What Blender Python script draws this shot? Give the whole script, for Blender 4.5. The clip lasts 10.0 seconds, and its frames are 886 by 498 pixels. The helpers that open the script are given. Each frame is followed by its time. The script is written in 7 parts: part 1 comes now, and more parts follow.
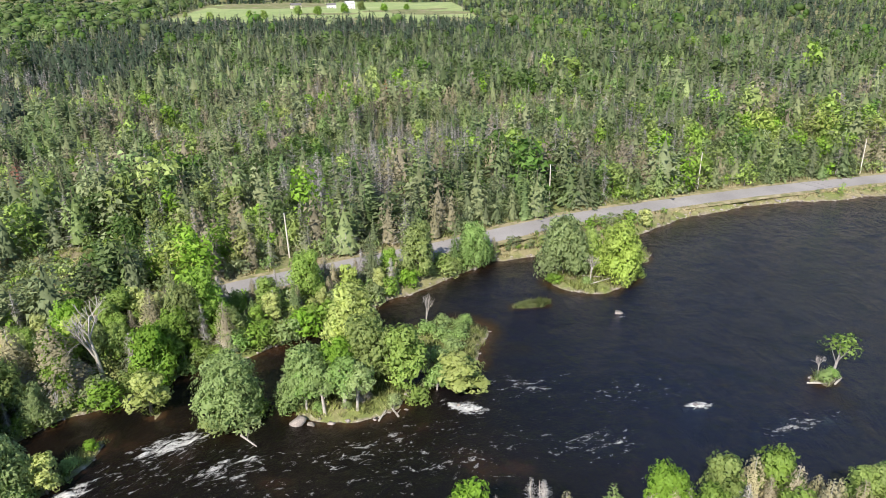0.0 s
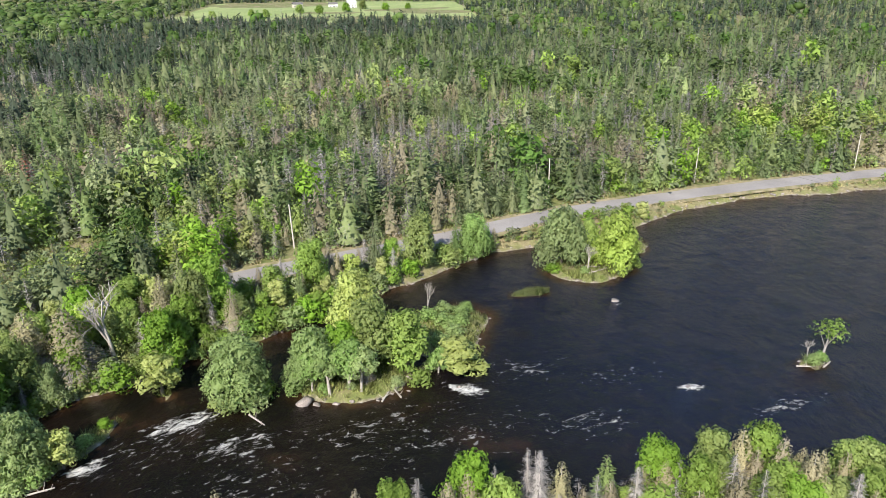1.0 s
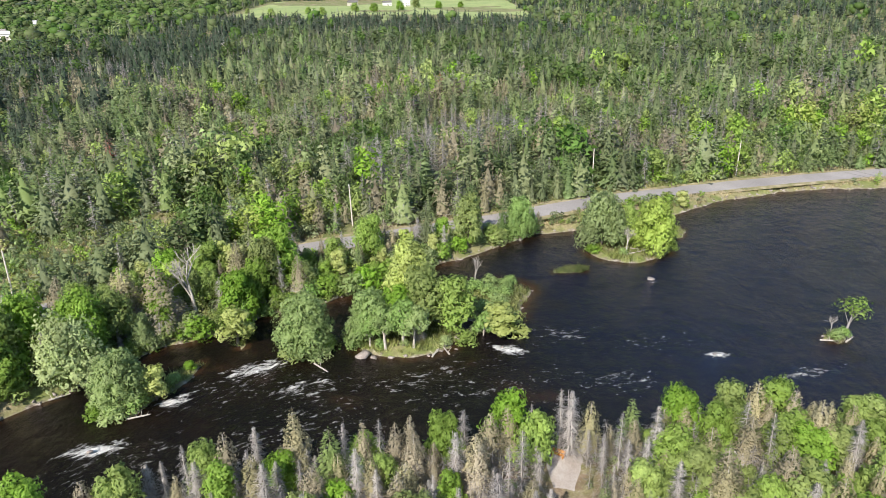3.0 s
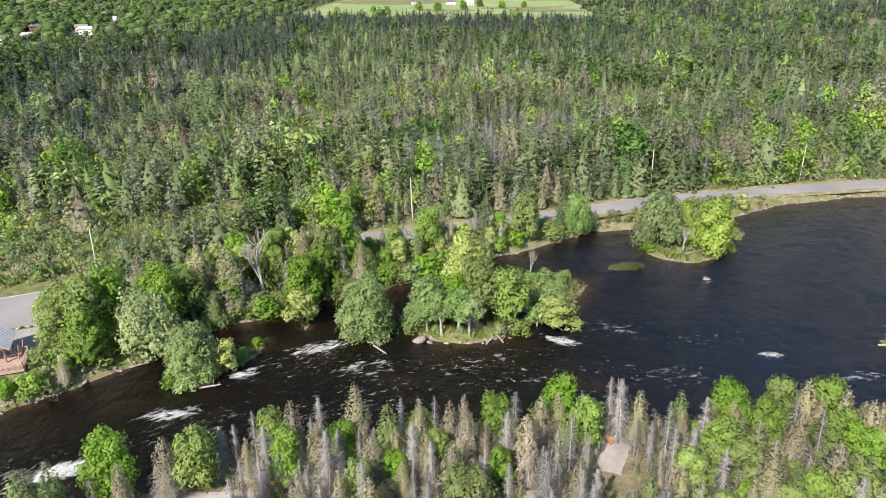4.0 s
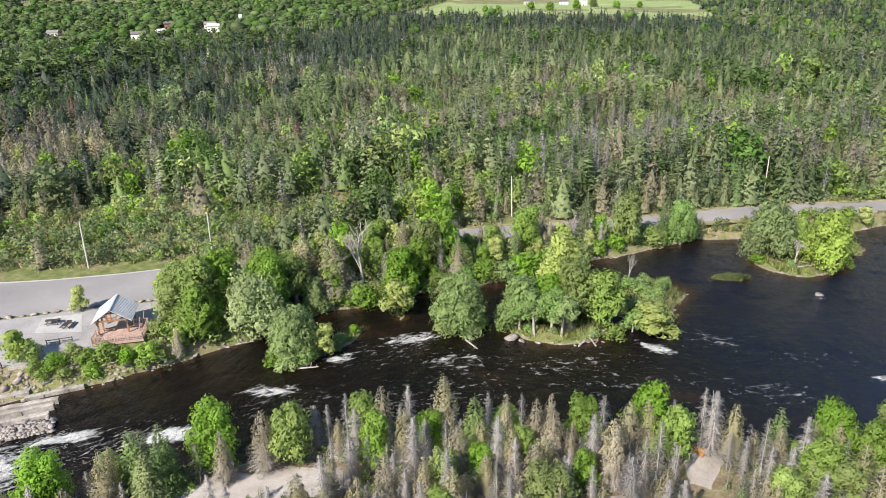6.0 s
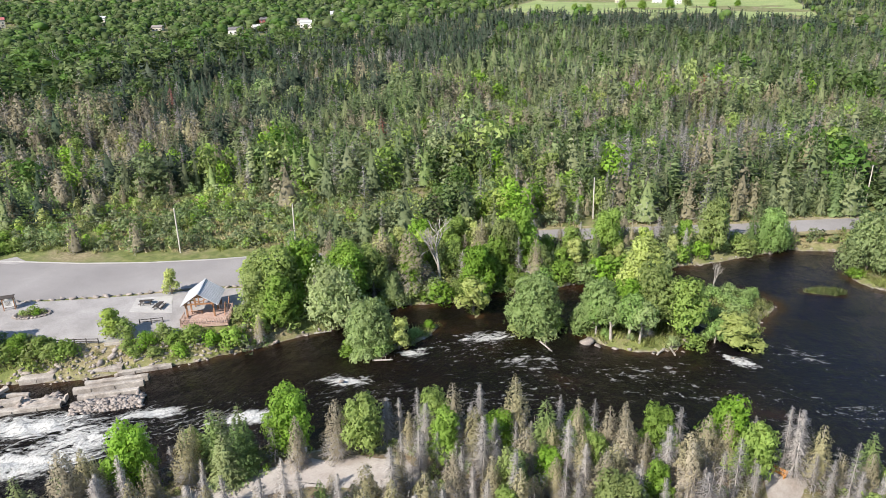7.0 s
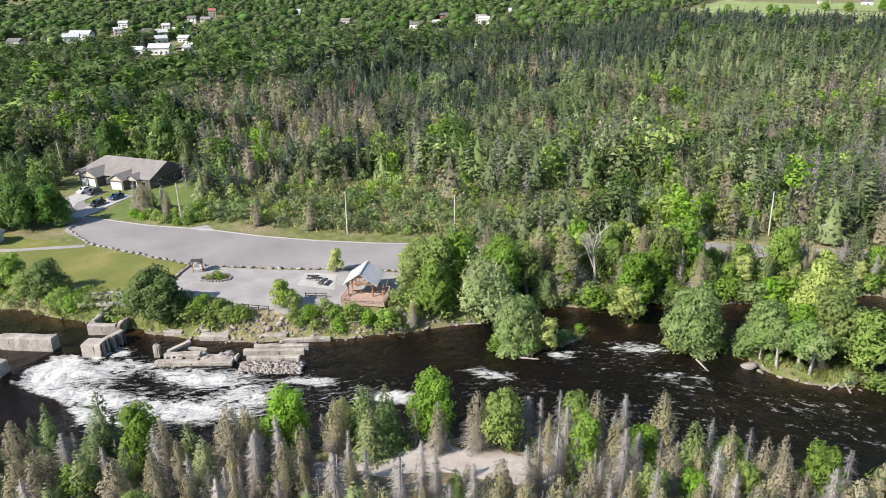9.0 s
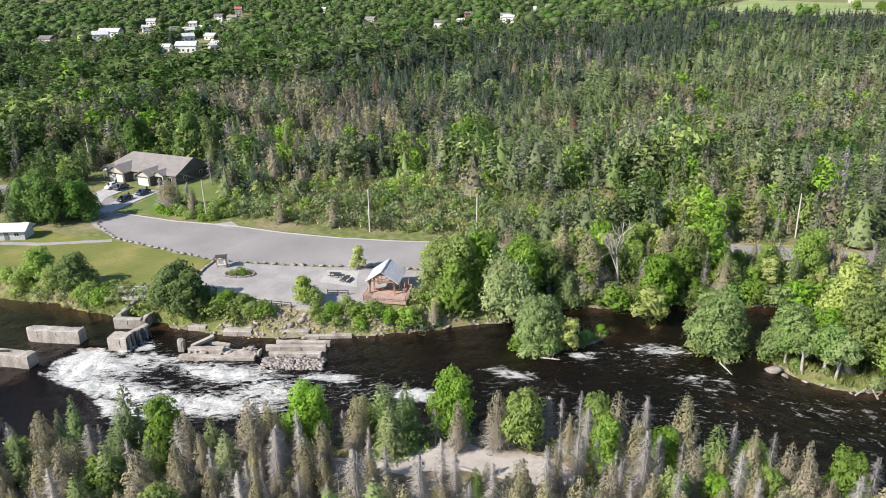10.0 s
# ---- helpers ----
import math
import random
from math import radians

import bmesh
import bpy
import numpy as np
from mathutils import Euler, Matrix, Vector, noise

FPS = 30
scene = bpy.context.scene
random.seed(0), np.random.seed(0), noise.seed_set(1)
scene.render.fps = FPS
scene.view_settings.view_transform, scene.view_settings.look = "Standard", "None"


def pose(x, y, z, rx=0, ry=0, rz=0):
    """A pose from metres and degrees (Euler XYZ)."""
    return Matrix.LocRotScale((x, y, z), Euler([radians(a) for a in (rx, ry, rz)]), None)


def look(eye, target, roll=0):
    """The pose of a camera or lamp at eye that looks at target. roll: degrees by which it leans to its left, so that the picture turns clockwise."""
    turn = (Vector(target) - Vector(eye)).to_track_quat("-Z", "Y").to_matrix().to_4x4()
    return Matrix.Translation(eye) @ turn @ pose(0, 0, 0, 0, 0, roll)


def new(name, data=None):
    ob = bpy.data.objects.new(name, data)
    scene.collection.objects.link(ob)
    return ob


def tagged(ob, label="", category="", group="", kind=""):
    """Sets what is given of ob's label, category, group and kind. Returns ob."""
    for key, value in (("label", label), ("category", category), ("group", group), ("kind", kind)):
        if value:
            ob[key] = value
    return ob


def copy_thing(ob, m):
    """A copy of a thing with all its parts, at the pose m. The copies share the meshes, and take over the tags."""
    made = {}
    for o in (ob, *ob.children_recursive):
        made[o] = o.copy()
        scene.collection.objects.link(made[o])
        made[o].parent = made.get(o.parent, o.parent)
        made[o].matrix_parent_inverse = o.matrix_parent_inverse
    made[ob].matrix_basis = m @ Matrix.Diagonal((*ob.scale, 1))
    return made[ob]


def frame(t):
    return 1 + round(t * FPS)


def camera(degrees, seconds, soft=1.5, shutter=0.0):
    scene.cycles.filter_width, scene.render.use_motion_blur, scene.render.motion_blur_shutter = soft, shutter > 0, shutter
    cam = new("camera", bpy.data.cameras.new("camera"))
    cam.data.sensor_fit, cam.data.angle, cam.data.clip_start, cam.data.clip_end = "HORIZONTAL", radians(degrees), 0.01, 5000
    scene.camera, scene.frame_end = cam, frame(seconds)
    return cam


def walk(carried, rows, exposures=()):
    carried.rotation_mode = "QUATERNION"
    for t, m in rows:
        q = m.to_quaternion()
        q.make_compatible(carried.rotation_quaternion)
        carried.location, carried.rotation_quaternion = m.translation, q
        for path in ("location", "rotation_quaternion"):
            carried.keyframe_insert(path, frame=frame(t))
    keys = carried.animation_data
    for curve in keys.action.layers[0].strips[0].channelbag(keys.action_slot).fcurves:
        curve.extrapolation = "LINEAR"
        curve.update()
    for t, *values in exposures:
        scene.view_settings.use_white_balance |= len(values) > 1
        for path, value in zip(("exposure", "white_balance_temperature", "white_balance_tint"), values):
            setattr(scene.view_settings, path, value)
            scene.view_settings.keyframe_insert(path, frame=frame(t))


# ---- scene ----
cam = camera(63.7, 10.0, 0.8)
PATH = [
    (0, (-1.013, 2.933, 62.246), (-0.859, 4.788, 61.516), -1.2),
    (0.5, (-1.157, 1.268, 61.952), (-1.005, 3.123, 61.221), -1.2),
    (1, (-1.415, -1.273, 61.756), (-1.264, 0.582, 61.025), -1.2),
    (1.5, (-1.632, -4.025, 61.599), (-1.482, -2.169, 60.868), -1.2),
    (2, (-2.197, -7.281, 61.634), (-2.061, -5.424, 60.902), -1.1),
    (2.5, (-2.437, -10.565, 61.569), (-2.353, -8.706, 60.838), -1.2),
    (4, (-3.266, -18.505, 61.684), (-3.396, -16.647, 60.955), -0.9),
    (4.5, (-2.794, -19.232, 61.717), (-3.018, -17.383, 60.986), -1.0),
    (5, (-2.626, -19.506, 61.665), (-2.907, -17.665, 60.937), -1.0),
    (6.5, (-2.483, -19.626, 61.629), (-2.984, -17.831, 60.903), -1.1),
    (7, (-2.469, -19.524, 61.663), (-3.086, -17.766, 60.936), -1.1),
    (7.5, (-2.433, -19.678, 61.65), (-3.165, -17.964, 60.925), -1.1),
    (8, (-2.422, -19.662, 61.663), (-3.274, -18.005, 60.938), -1.0),
    (8.5, (-2.402, -19.684, 61.672), (-3.339, -18.073, 60.946), -0.9),
    (9, (-2.314, -19.67, 61.665), (-3.323, -18.104, 60.938), -0.8),
    (9.5, (-2.359, -19.771, 61.68), (-3.402, -18.226, 60.953), -0.8),
    (10, (-2.35, -19.754, 61.695), (-3.409, -18.222, 60.965), -0.8),
]
walk(cam, [(t, look(eye, target, roll)) for t, eye, target, roll in PATH], [(0, 0.5), (5, 0.48), (7.5, 0.42), (10, 0.37)])

# ---------------------------------------------------------------- light
SUN_WAY = Vector((-0.42, -0.90, 0.82)).normalized()
sun = new("sun", bpy.data.lights.new("sun", "SUN"))
sun.data.energy, sun.data.angle, sun.data.color = 5.75, radians(0.6), (1.0, 0.915, 0.81)
sun.matrix_basis = look(SUN_WAY * 300, (0, 0, 0))
world = bpy.data.worlds.new("world")
scene.world = world
world.use_nodes = True
sky = world.node_tree.nodes.new("ShaderNodeTexSky")
sky.sky_type, sky.sun_disc = "NISHITA", False
sky.dust_density, sky.ozone_density = 0.3, 2.2
sky.sun_elevation, sky.sun_rotation = math.asin(SUN_WAY.z), radians(205)
back = world.node_tree.nodes["Background"]
back.inputs["Strength"].default_value = 0.12
world.node_tree.links.new(sky.outputs[0], back.inputs["Color"])


# ---------------------------------------------------------------- materials
class Nodes:
    """A new material with short ways to add and join nodes."""

    def __init__(self, name):
        self.mat = bpy.data.materials.new(name)
        self.mat.use_nodes = True
        self.tree = self.mat.node_tree
        self.bsdf = self.tree.nodes["Principled BSDF"]
        self.out = self.tree.nodes["Material Output"]

    def add(self, kind, **inputs):
        n = self.tree.nodes.new("ShaderNode" + kind)
        for k, v in inputs.items():
            self.put(n.inputs[k.replace("_", " ")], v)
        return n

    def put(self, socket, v):
        if isinstance(v, bpy.types.NodeSocket):
            self.tree.links.new(v, socket)
        else:
            socket.default_value = v

    def set(self, **inputs):
        for k, v in inputs.items():
            self.put(self.bsdf.inputs[k.replace("_", " ")], v)

    def place(self):
        return self.add("NewGeometry").outputs["Position"]

    def noise(self, scale, detail=4, vector=None, rough=0.55):
        return self.add("TexNoise", Scale=scale, Detail=detail, Roughness=rough, Vector=vector or self.place()).outputs["Fac"]

    def ramp(self, fac, *stops):
        n = self.add("ValToRGB", Fac=fac)
        e = n.color_ramp.elements
        while len(e) < len(stops):
            e.new(0.5)
        for el, (p, c) in zip(e, stops):
            el.position = p
            el.color = (*c, 1) if len(c) == 3 else (c[0], c[0], c[0], 1)
        return n.outputs["Color"]

    def mix(self, fac, a, b, blend="MIX"):
        n = self.tree.nodes.new("ShaderNodeMix")
        n.data_type, n.blend_type = "RGBA", blend
        for i, v in ((0, fac), (6, a), (7, b)):
            if not isinstance(v, (bpy.types.NodeSocket, float, int)):
                v = (*v, 1)
            self.put(n.inputs[i], v)
        return n.outputs[2]

    def math(self, op, a, b=0.0):
        n = self.tree.nodes.new("ShaderNodeMath")
        n.operation = op
        self.put(n.inputs[0], a)
        self.put(n.inputs[1], b)
        return n.outputs[0]

    def bump(self, height, strength=0.3, distance=0.1):
        self.set(Normal=self.add("Bump", Height=height, Strength=strength, Distance=distance).outputs[0])


def leaf(name, dark, mid, light, patch=0.12, glow=0.3, vary=0.5, sat=0.88, val=1.02, spread=0.6):
    """Foliage: each clump, tree and stand has its own shade, and light passes through the leaves."""
    n = Nodes(name)
    isl = n.add("NewGeometry").outputs["Random Per Island"]
    c = n.mix(spread, mid, n.ramp(isl, (0.0, tuple(0.75 * v for v in dark)), (0.5, mid), (1.0, tuple(1.1 * v for v in light))))
    stand = n.ramp(n.noise(patch, 3), (0.3, (0.72,)), (0.7, (1.25,)))
    c = n.mix(1.0, c, stand, "MULTIPLY")
    tree = n.add("Attribute")
    tree.attribute_name = "tone"
    own = n.math("FRACT", n.math("ADD", n.add("ObjectInfo").outputs["Random"], tree.outputs["Fac"]))
    other = n.math("FRACT", n.math("MULTIPLY", own, 7.31))
    c2 = n.add("HueSaturation", Color=c, Hue=n.math("ADD", n.math("MULTIPLY", other, 0.034), 0.474), Saturation=n.math("ADD", n.math("MULTIPLY", other, 0.3), sat - 0.03), Value=n.math("ADD", n.math("MULTIPLY", own, vary), val - vary / 2)).outputs[0]
    n.set(Base_Color=c2, Roughness=0.62)
    n.bsdf.inputs["Specular IOR Level"].default_value = 0.25
    t = n.add("BsdfTranslucent", Color=c2)
    m = n.add("MixShader", Fac=glow)
    n.tree.links.new(n.bsdf.outputs[0], m.inputs[1])
    n.tree.links.new(t.outputs[0], m.inputs[2])
    n.tree.links.new(m.outputs[0], n.out.inputs["Surface"])
    return n.mat


def rough(name, stops, scale, detail=6, roughness=0.85, bump=0.3, grain=6.0, distance=0.05, metallic=0.0):
    """A rough surface: large stains over fine grain, with relief."""
    n = Nodes(name)
    c = n.ramp(n.noise(scale, detail), *stops)
    g = n.noise(grain, 5)
    c = n.mix(0.55, c, n.mix(1.0, c, n.ramp(g, (0.25, (0.45,)), (0.75, (1.5,))), "MULTIPLY"))
    n.set(Base_Color=c, Roughness=roughness, Metallic=metallic)
    if bump:
        n.bump(g, bump, distance)
    return n.mat


SHADES = {
    "maple": ((0.12, 0.20, 0.028), (0.18, 0.29, 0.042), (0.26, 0.38, 0.06), 0.42),
    "lime": ((0.20, 0.27, 0.055), (0.29, 0.36, 0.085), (0.38, 0.44, 0.13), 0.36),
    "willow": ((0.15, 0.215, 0.075), (0.205, 0.305, 0.092), (0.28, 0.385, 0.13), 0.38),
    "spruce": ((0.068, 0.108, 0.037), (0.11, 0.165, 0.056), (0.17, 0.23, 0.082), 0.3),
    "pine": ((0.115, 0.165, 0.052), (0.17, 0.23, 0.074), (0.24, 0.3, 0.11), 0.3),
    "cedar": ((0.18, 0.167, 0.092), (0.25, 0.23, 0.132), (0.33, 0.302, 0.185), 0.3),
    "dry": ((0.25, 0.232, 0.222), (0.34, 0.318, 0.305), (0.44, 0.415, 0.40), 0.3),
    "oak": ((0.06, 0.115, 0.026), (0.1, 0.18, 0.038), (0.15, 0.25, 0.056), 0.38),
    # dark needles; on far trees they also carry self-shadow as colour
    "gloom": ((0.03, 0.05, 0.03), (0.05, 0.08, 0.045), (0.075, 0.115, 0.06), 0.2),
    "rust": ((0.16, 0.075, 0.045), (0.23, 0.1, 0.06), (0.3, 0.14, 0.08), 0.3),
    "reed": ((0.16, 0.21, 0.045), (0.24, 0.29, 0.075), (0.34, 0.36, 0.13), 0.3),
    "straw": ((0.3, 0.27, 0.12), (0.42, 0.37, 0.19), (0.52, 0.45, 0.27), 0.2),
}
LEAF = {k: leaf(k + "_foliage", a, b, c, 0.12, min(0.5, g * 1.25), 0.4, 0.76, 1.4 if k == "dry" else 1.42, 0.38) for k, (a, b, c, g) in SHADES.items()}
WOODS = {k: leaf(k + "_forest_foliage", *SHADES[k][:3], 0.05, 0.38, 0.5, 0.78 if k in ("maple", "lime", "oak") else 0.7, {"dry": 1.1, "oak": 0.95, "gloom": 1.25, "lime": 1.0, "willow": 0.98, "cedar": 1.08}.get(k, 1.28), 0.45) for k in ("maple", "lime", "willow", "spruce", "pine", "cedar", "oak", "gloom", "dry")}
BARK = rough("bark", ((0.3, (0.10, 0.08, 0.06)), (0.7, (0.22, 0.19, 0.16))), 1.5)
GREY_BARK = rough("grey_bark", ((0.3, (0.17, 0.155, 0.145)), (0.7, (0.32, 0.3, 0.285))), 1.2)
PALE_BARK = rough("pale_bark", ((0.3, (0.3, 0.27, 0.24)), (0.7, (0.5, 0.47, 0.43))), 1.2)
ASPHALT = rough("worn_asphalt", ((0.3, (0.235, 0.222, 0.22)), (0.55, (0.285, 0.27, 0.265)), (0.75, (0.335, 0.32, 0.315))), 0.09, 8, 0.9, 0.15, 9.0)
GRAVEL = rough("crushed_gravel", ((0.3, (0.27, 0.258, 0.25)), (0.5, (0.33, 0.315, 0.31)), (0.7, (0.39, 0.375, 0.365))), 0.25, 8, 0.95, 0.3, 7.0)
PATH_DIRT = rough("trail_gravel", ((0.3, (0.30, 0.26, 0.23)), (0.55, (0.42, 0.385, 0.36)), (0.75, (0.5, 0.47, 0.45))), 0.3, 8, 0.95, 0.3, 7.0)
SHOULDER = rough("dry_verge", ((0.3, (0.13, 0.15, 0.05)), (0.5, (0.27, 0.235, 0.13)), (0.7, (0.38, 0.33, 0.22))), 0.5, 8, 0.95, 0.4, 5.0)
STONE = rough("pale_stone", ((0.3, (0.2, 0.175, 0.16)), (0.6, (0.36, 0.32, 0.295)), (0.8, (0.5, 0.455, 0.425))), 0.9, 7, 0.9, 0.5, 4.0)
CONCRETE = rough("weathered_concrete", ((0.25, (0.2, 0.17, 0.145)), (0.5, (0.37, 0.335, 0.3)), (0.75, (0.47, 0.44, 0.405))), 0.45, 8, 0.9, 0.4, 3.0)
POLE_WOOD = rough("pole_wood", ((0.3, (0.46, 0.42, 0.37)), (0.7, (0.62, 0.58, 0.52))), 2.0)


def lawn_material(name="mown_lawn", green=1.0):
    n = Nodes(name)
    p = n.place()
    turned = n.add("VectorRotate", Vector=p, Angle=radians(38))
    turned.rotation_type = "Z_AXIS"
    stripe = n.add("TexWave", Vector=turned.outputs[0], Scale=0.28, Distortion=1.2, Detail=2)
    c = n.ramp(n.noise(0.12, 6), (0.3, (0.13, 0.155, 0.03)), (0.55, (0.19, 0.2, 0.045)), (0.75, (0.29, 0.25, 0.09)))
    c = n.mix(0.14, c, n.mix(1.0, c, stripe.outputs["Color"], "MULTIPLY"))
    g = n.noise(7.0, 4)
    c = n.mix(0.5, c, n.mix(1.0, c, n.ramp(g, (0.3, (0.5,)), (0.7, (1.5,))), "MULTIPLY"))
    c = n.mix(1.0, c, (2 - green, 1.0, 1.0), "MULTIPLY")
    n.set(Base_Color=c, Roughness=0.9)
    n.bump(g, 0.5, 0.06)
    return n.mat


LAWN = lawn_material()
YARD_GRASS = lawn_material("yard_grass", 1.2)


def ground_material():
    n = Nodes("meadow_and_forest_floor")
    p = n.place()
    green = n.ramp(n.noise(0.6, 6), (0.3, (0.09, 0.115, 0.03)), (0.55, (0.16, 0.185, 0.055)), (0.75, (0.27, 0.25, 0.11)))
    dry = n.ramp(n.noise(1.4, 6), (0.3, (0.16, 0.14, 0.07)), (0.7, (0.33, 0.28, 0.17)))
    c = n.mix(n.ramp(n.noise(0.09, 5), (0.45, (0.0,)), (0.62, (1.0,))), green, dry)
    rock = n.ramp(n.noise(1.2, 7), (0.3, (0.1, 0.075, 0.055)), (0.55, (0.26, 0.225, 0.19)), (0.75, (0.46, 0.42, 0.375)))
    z = n.add("SeparateXYZ", Vector=p).outputs[2]
    low = n.math("ADD", z, n.math("MULTIPLY", n.noise(0.5, 4), 1.6))
    c = n.mix(n.ramp(n.math("MULTIPLY", low, 0.3), (0.2, (1.0,)), (0.33, (0.0,))), c, rock)
    litter = n.add("Attribute")
    litter.attribute_name = "litter"
    c = n.mix(n.math("MULTIPLY", litter.outputs["Fac"], n.ramp(n.noise(0.35, 6), (0.36, (0.3,)), (0.58, (1.0,)))), c, n.ramp(n.noise(1.1, 7), (0.3, (0.14, 0.095, 0.06)), (0.55, (0.24, 0.185, 0.125)), (0.75, (0.34, 0.29, 0.22))))
    g = n.noise(4.0, 5)
    c = n.mix(0.5, c, n.mix(1.0, c, n.ramp(g, (0.3, (0.4,)), (0.7, (1.5,))), "MULTIPLY"))
    n.set(Base_Color=c, Roughness=0.95)
    n.bump(g, 0.6, 0.15)
    return n.mat


GROUND = ground_material()


def water_material():
    n = Nodes("peat_brown_river")
    flow = n.add("UVMap").outputs[0]
    p = n.place()
    foam = n.add("Attribute")
    foam.attribute_name = "foam"
    foam = foam.outputs["Fac"]
    streak = n.add("Mapping", Vector=flow, Scale=(0.5, 1.25, 1.0)).outputs[0]
    fine = n.add("TexNoise", Vector=streak, Scale=1.0, Detail=10, Roughness=0.66, Distortion=0.9).outputs["Fac"]
    vein = n.add("TexNoise", Vector=streak, Scale=0.62, Detail=6, Roughness=0.6, Distortion=1.6).outputs["Fac"]
    vein = n.math("SUBTRACT", 1.0, n.math("MULTIPLY", n.math("ABSOLUTE", n.math("SUBTRACT", vein, 0.5)), 7.0))
    grain = n.noise(3.2, 6, p, 0.7)
    white = n.math("ADD", n.math("SUBTRACT", n.math("MULTIPLY", foam, 1.35), 0.26), n.math("MULTIPLY", n.math("SUBTRACT", fine, 0.52), 4.2))
    white = n.math("ADD", white, n.math("MULTIPLY", n.math("MULTIPLY", n.math("MAXIMUM", vein, -0.4), foam), 0.36))
    white = n.math("ADD", white, n.math("MULTIPLY", n.math("SUBTRACT", grain, 0.5), 1.1))
    mask = n.ramp(n.math("MULTIPLY", white, 0.5), (0.26, (0.0,)), (0.37, (0.4,)), (0.5, (0.8,)), (0.72, (1.0,)))
    mask = n.math("MULTIPLY", mask, n.ramp(foam, (0.03, (0.0,)), (0.16, (1.0,))))
    bed = n.ramp(n.noise(0.07, 6), (0.42, (0.0048, 0.0034, 0.0028)), (0.58, (0.0085, 0.0052, 0.0036)), (0.72, (0.032, 0.016, 0.008)))
    # blue of the reflected sky, painted into the base colour of open water
    depth_and_sky = n.add("Attribute")
    depth_and_sky.attribute_name = "depth_and_sky"
    bed = n.mix(depth_and_sky.outputs["Fac"], bed, n.ramp(n.noise(0.05, 5), (0.35, (0.0045, 0.006, 0.018)), (0.6, (0.0065, 0.008, 0.021)), (0.75, (0.016, 0.011, 0.012))))
    shore = n.add("Attribute")
    shore.attribute_name = "shallow"
    bed = n.mix(n.math("MULTIPLY", shore.outputs["Fac"], n.ramp(n.noise(0.5, 6), (0.3, (0.35,)), (0.7, (1.0,)))), bed, (0.05, 0.026, 0.012))
    c = n.mix(mask, bed, n.ramp(grain, (0.3, (0.5, 0.5, 0.48)), (0.62, (0.72, 0.725, 0.71))))
    n.set(Base_Color=c, Roughness=n.ramp(mask, (0.0, (0.06,)), (0.5, (0.8,))), IOR=1.33)
    n.bsdf.inputs["Specular IOR Level"].default_value = 0.36
    wave = n.add("Mapping", Vector=p, Rotation=(0, 0, radians(25)), Scale=(1.0, 0.45, 1.0)).outputs[0]
    h = n.math("ADD", n.math("MULTIPLY", n.noise(0.75, 7, wave, 0.62), 2.2), n.math("MULTIPLY", n.math("ADD", mask, n.math("MULTIPLY", grain, 0.5)), 0.7))
    h = n.math("ADD", h, n.math("MULTIPLY", n.noise(0.25, 3, streak), 0.9))
    h = n.math("ADD", h, n.math("MULTIPLY", n.noise(2.2, 5, wave, 0.65), 0.75))
    n.bump(h, 0.9, 0.4)
    return n.mat


WATER = water_material()


# ---------------------------------------------------------------- plan: banks, islands, heights
BANK_N = np.array([(-900, -230), (-500, -90), (-300, -15), (-200, 22), (-148, 38), (-133, 42.5), (-117, 47), (-107, 51), (-97, 54.5), (-84.5, 62), (-79.7, 65.8), (-73.5, 71), (-69, 76),
                   (-61, 87), (-52, 97), (-42, 103.6), (-35, 109.5), (-26, 114.5), (-15, 122), (-1, 134.5), (12.6, 144.3), (22, 151), (32, 153.5), (42, 155), (64.6, 165.7), (75, 173),
                   (94, 180.6), (111, 183), (125, 184), (141, 185.5), (220, 182), (400, 150), (900, 0)])
BANK_S = np.array([(-900, -330), (-500, -180), (-300, -100), (-200, -42), (-150, -18), (-120, 0), (-93, 17), (-80, 24.5), (-68, 32), (-58, 45), (-50, 51.5), (-42, 54), (-30, 60), (-20, 63), (0, 65),
                   (10, 68), (20, 67), (45, 70), (80, 68), (150, 60), (300, 30), (900, -160)])


def bank_n(x):
    return np.interp(x, BANK_N[:, 0], BANK_N[:, 1])


def bank_s(x):
    return np.interp(x, BANK_S[:, 0], BANK_S[:, 1])


# islands: centre x, y, half length, half width, turn in degrees, height
ISLANDS = [(-7, 100.5, 10.5, 8, 12, 1.1), (8, 114, 8, 11.5, -28, 0.8), (42.5, 139.5, 10, 8, 12, 0.7), (-25, 96, 2.4, 2.2, 0, 0.4), (-50.5, 79.5, 3.6, 3, 30, 0.5),
           (-45, 87, 2.0, 7, -20, 0.5), (-37.3, 98.2, 1.7, 1.4, 0, 0.4), (67, 95.3, 2.6, 1.8, 0, 0.5), (26.8, 128.2, 4.6, 1.5, 12, 0.42), (57, 150, 2.2, 5, -20, 0.3)]


def smooth(a, b, x):
    t = np.clip((x - a) / (b - a), 0, 1)
    return t * t * (3 - 2 * t)


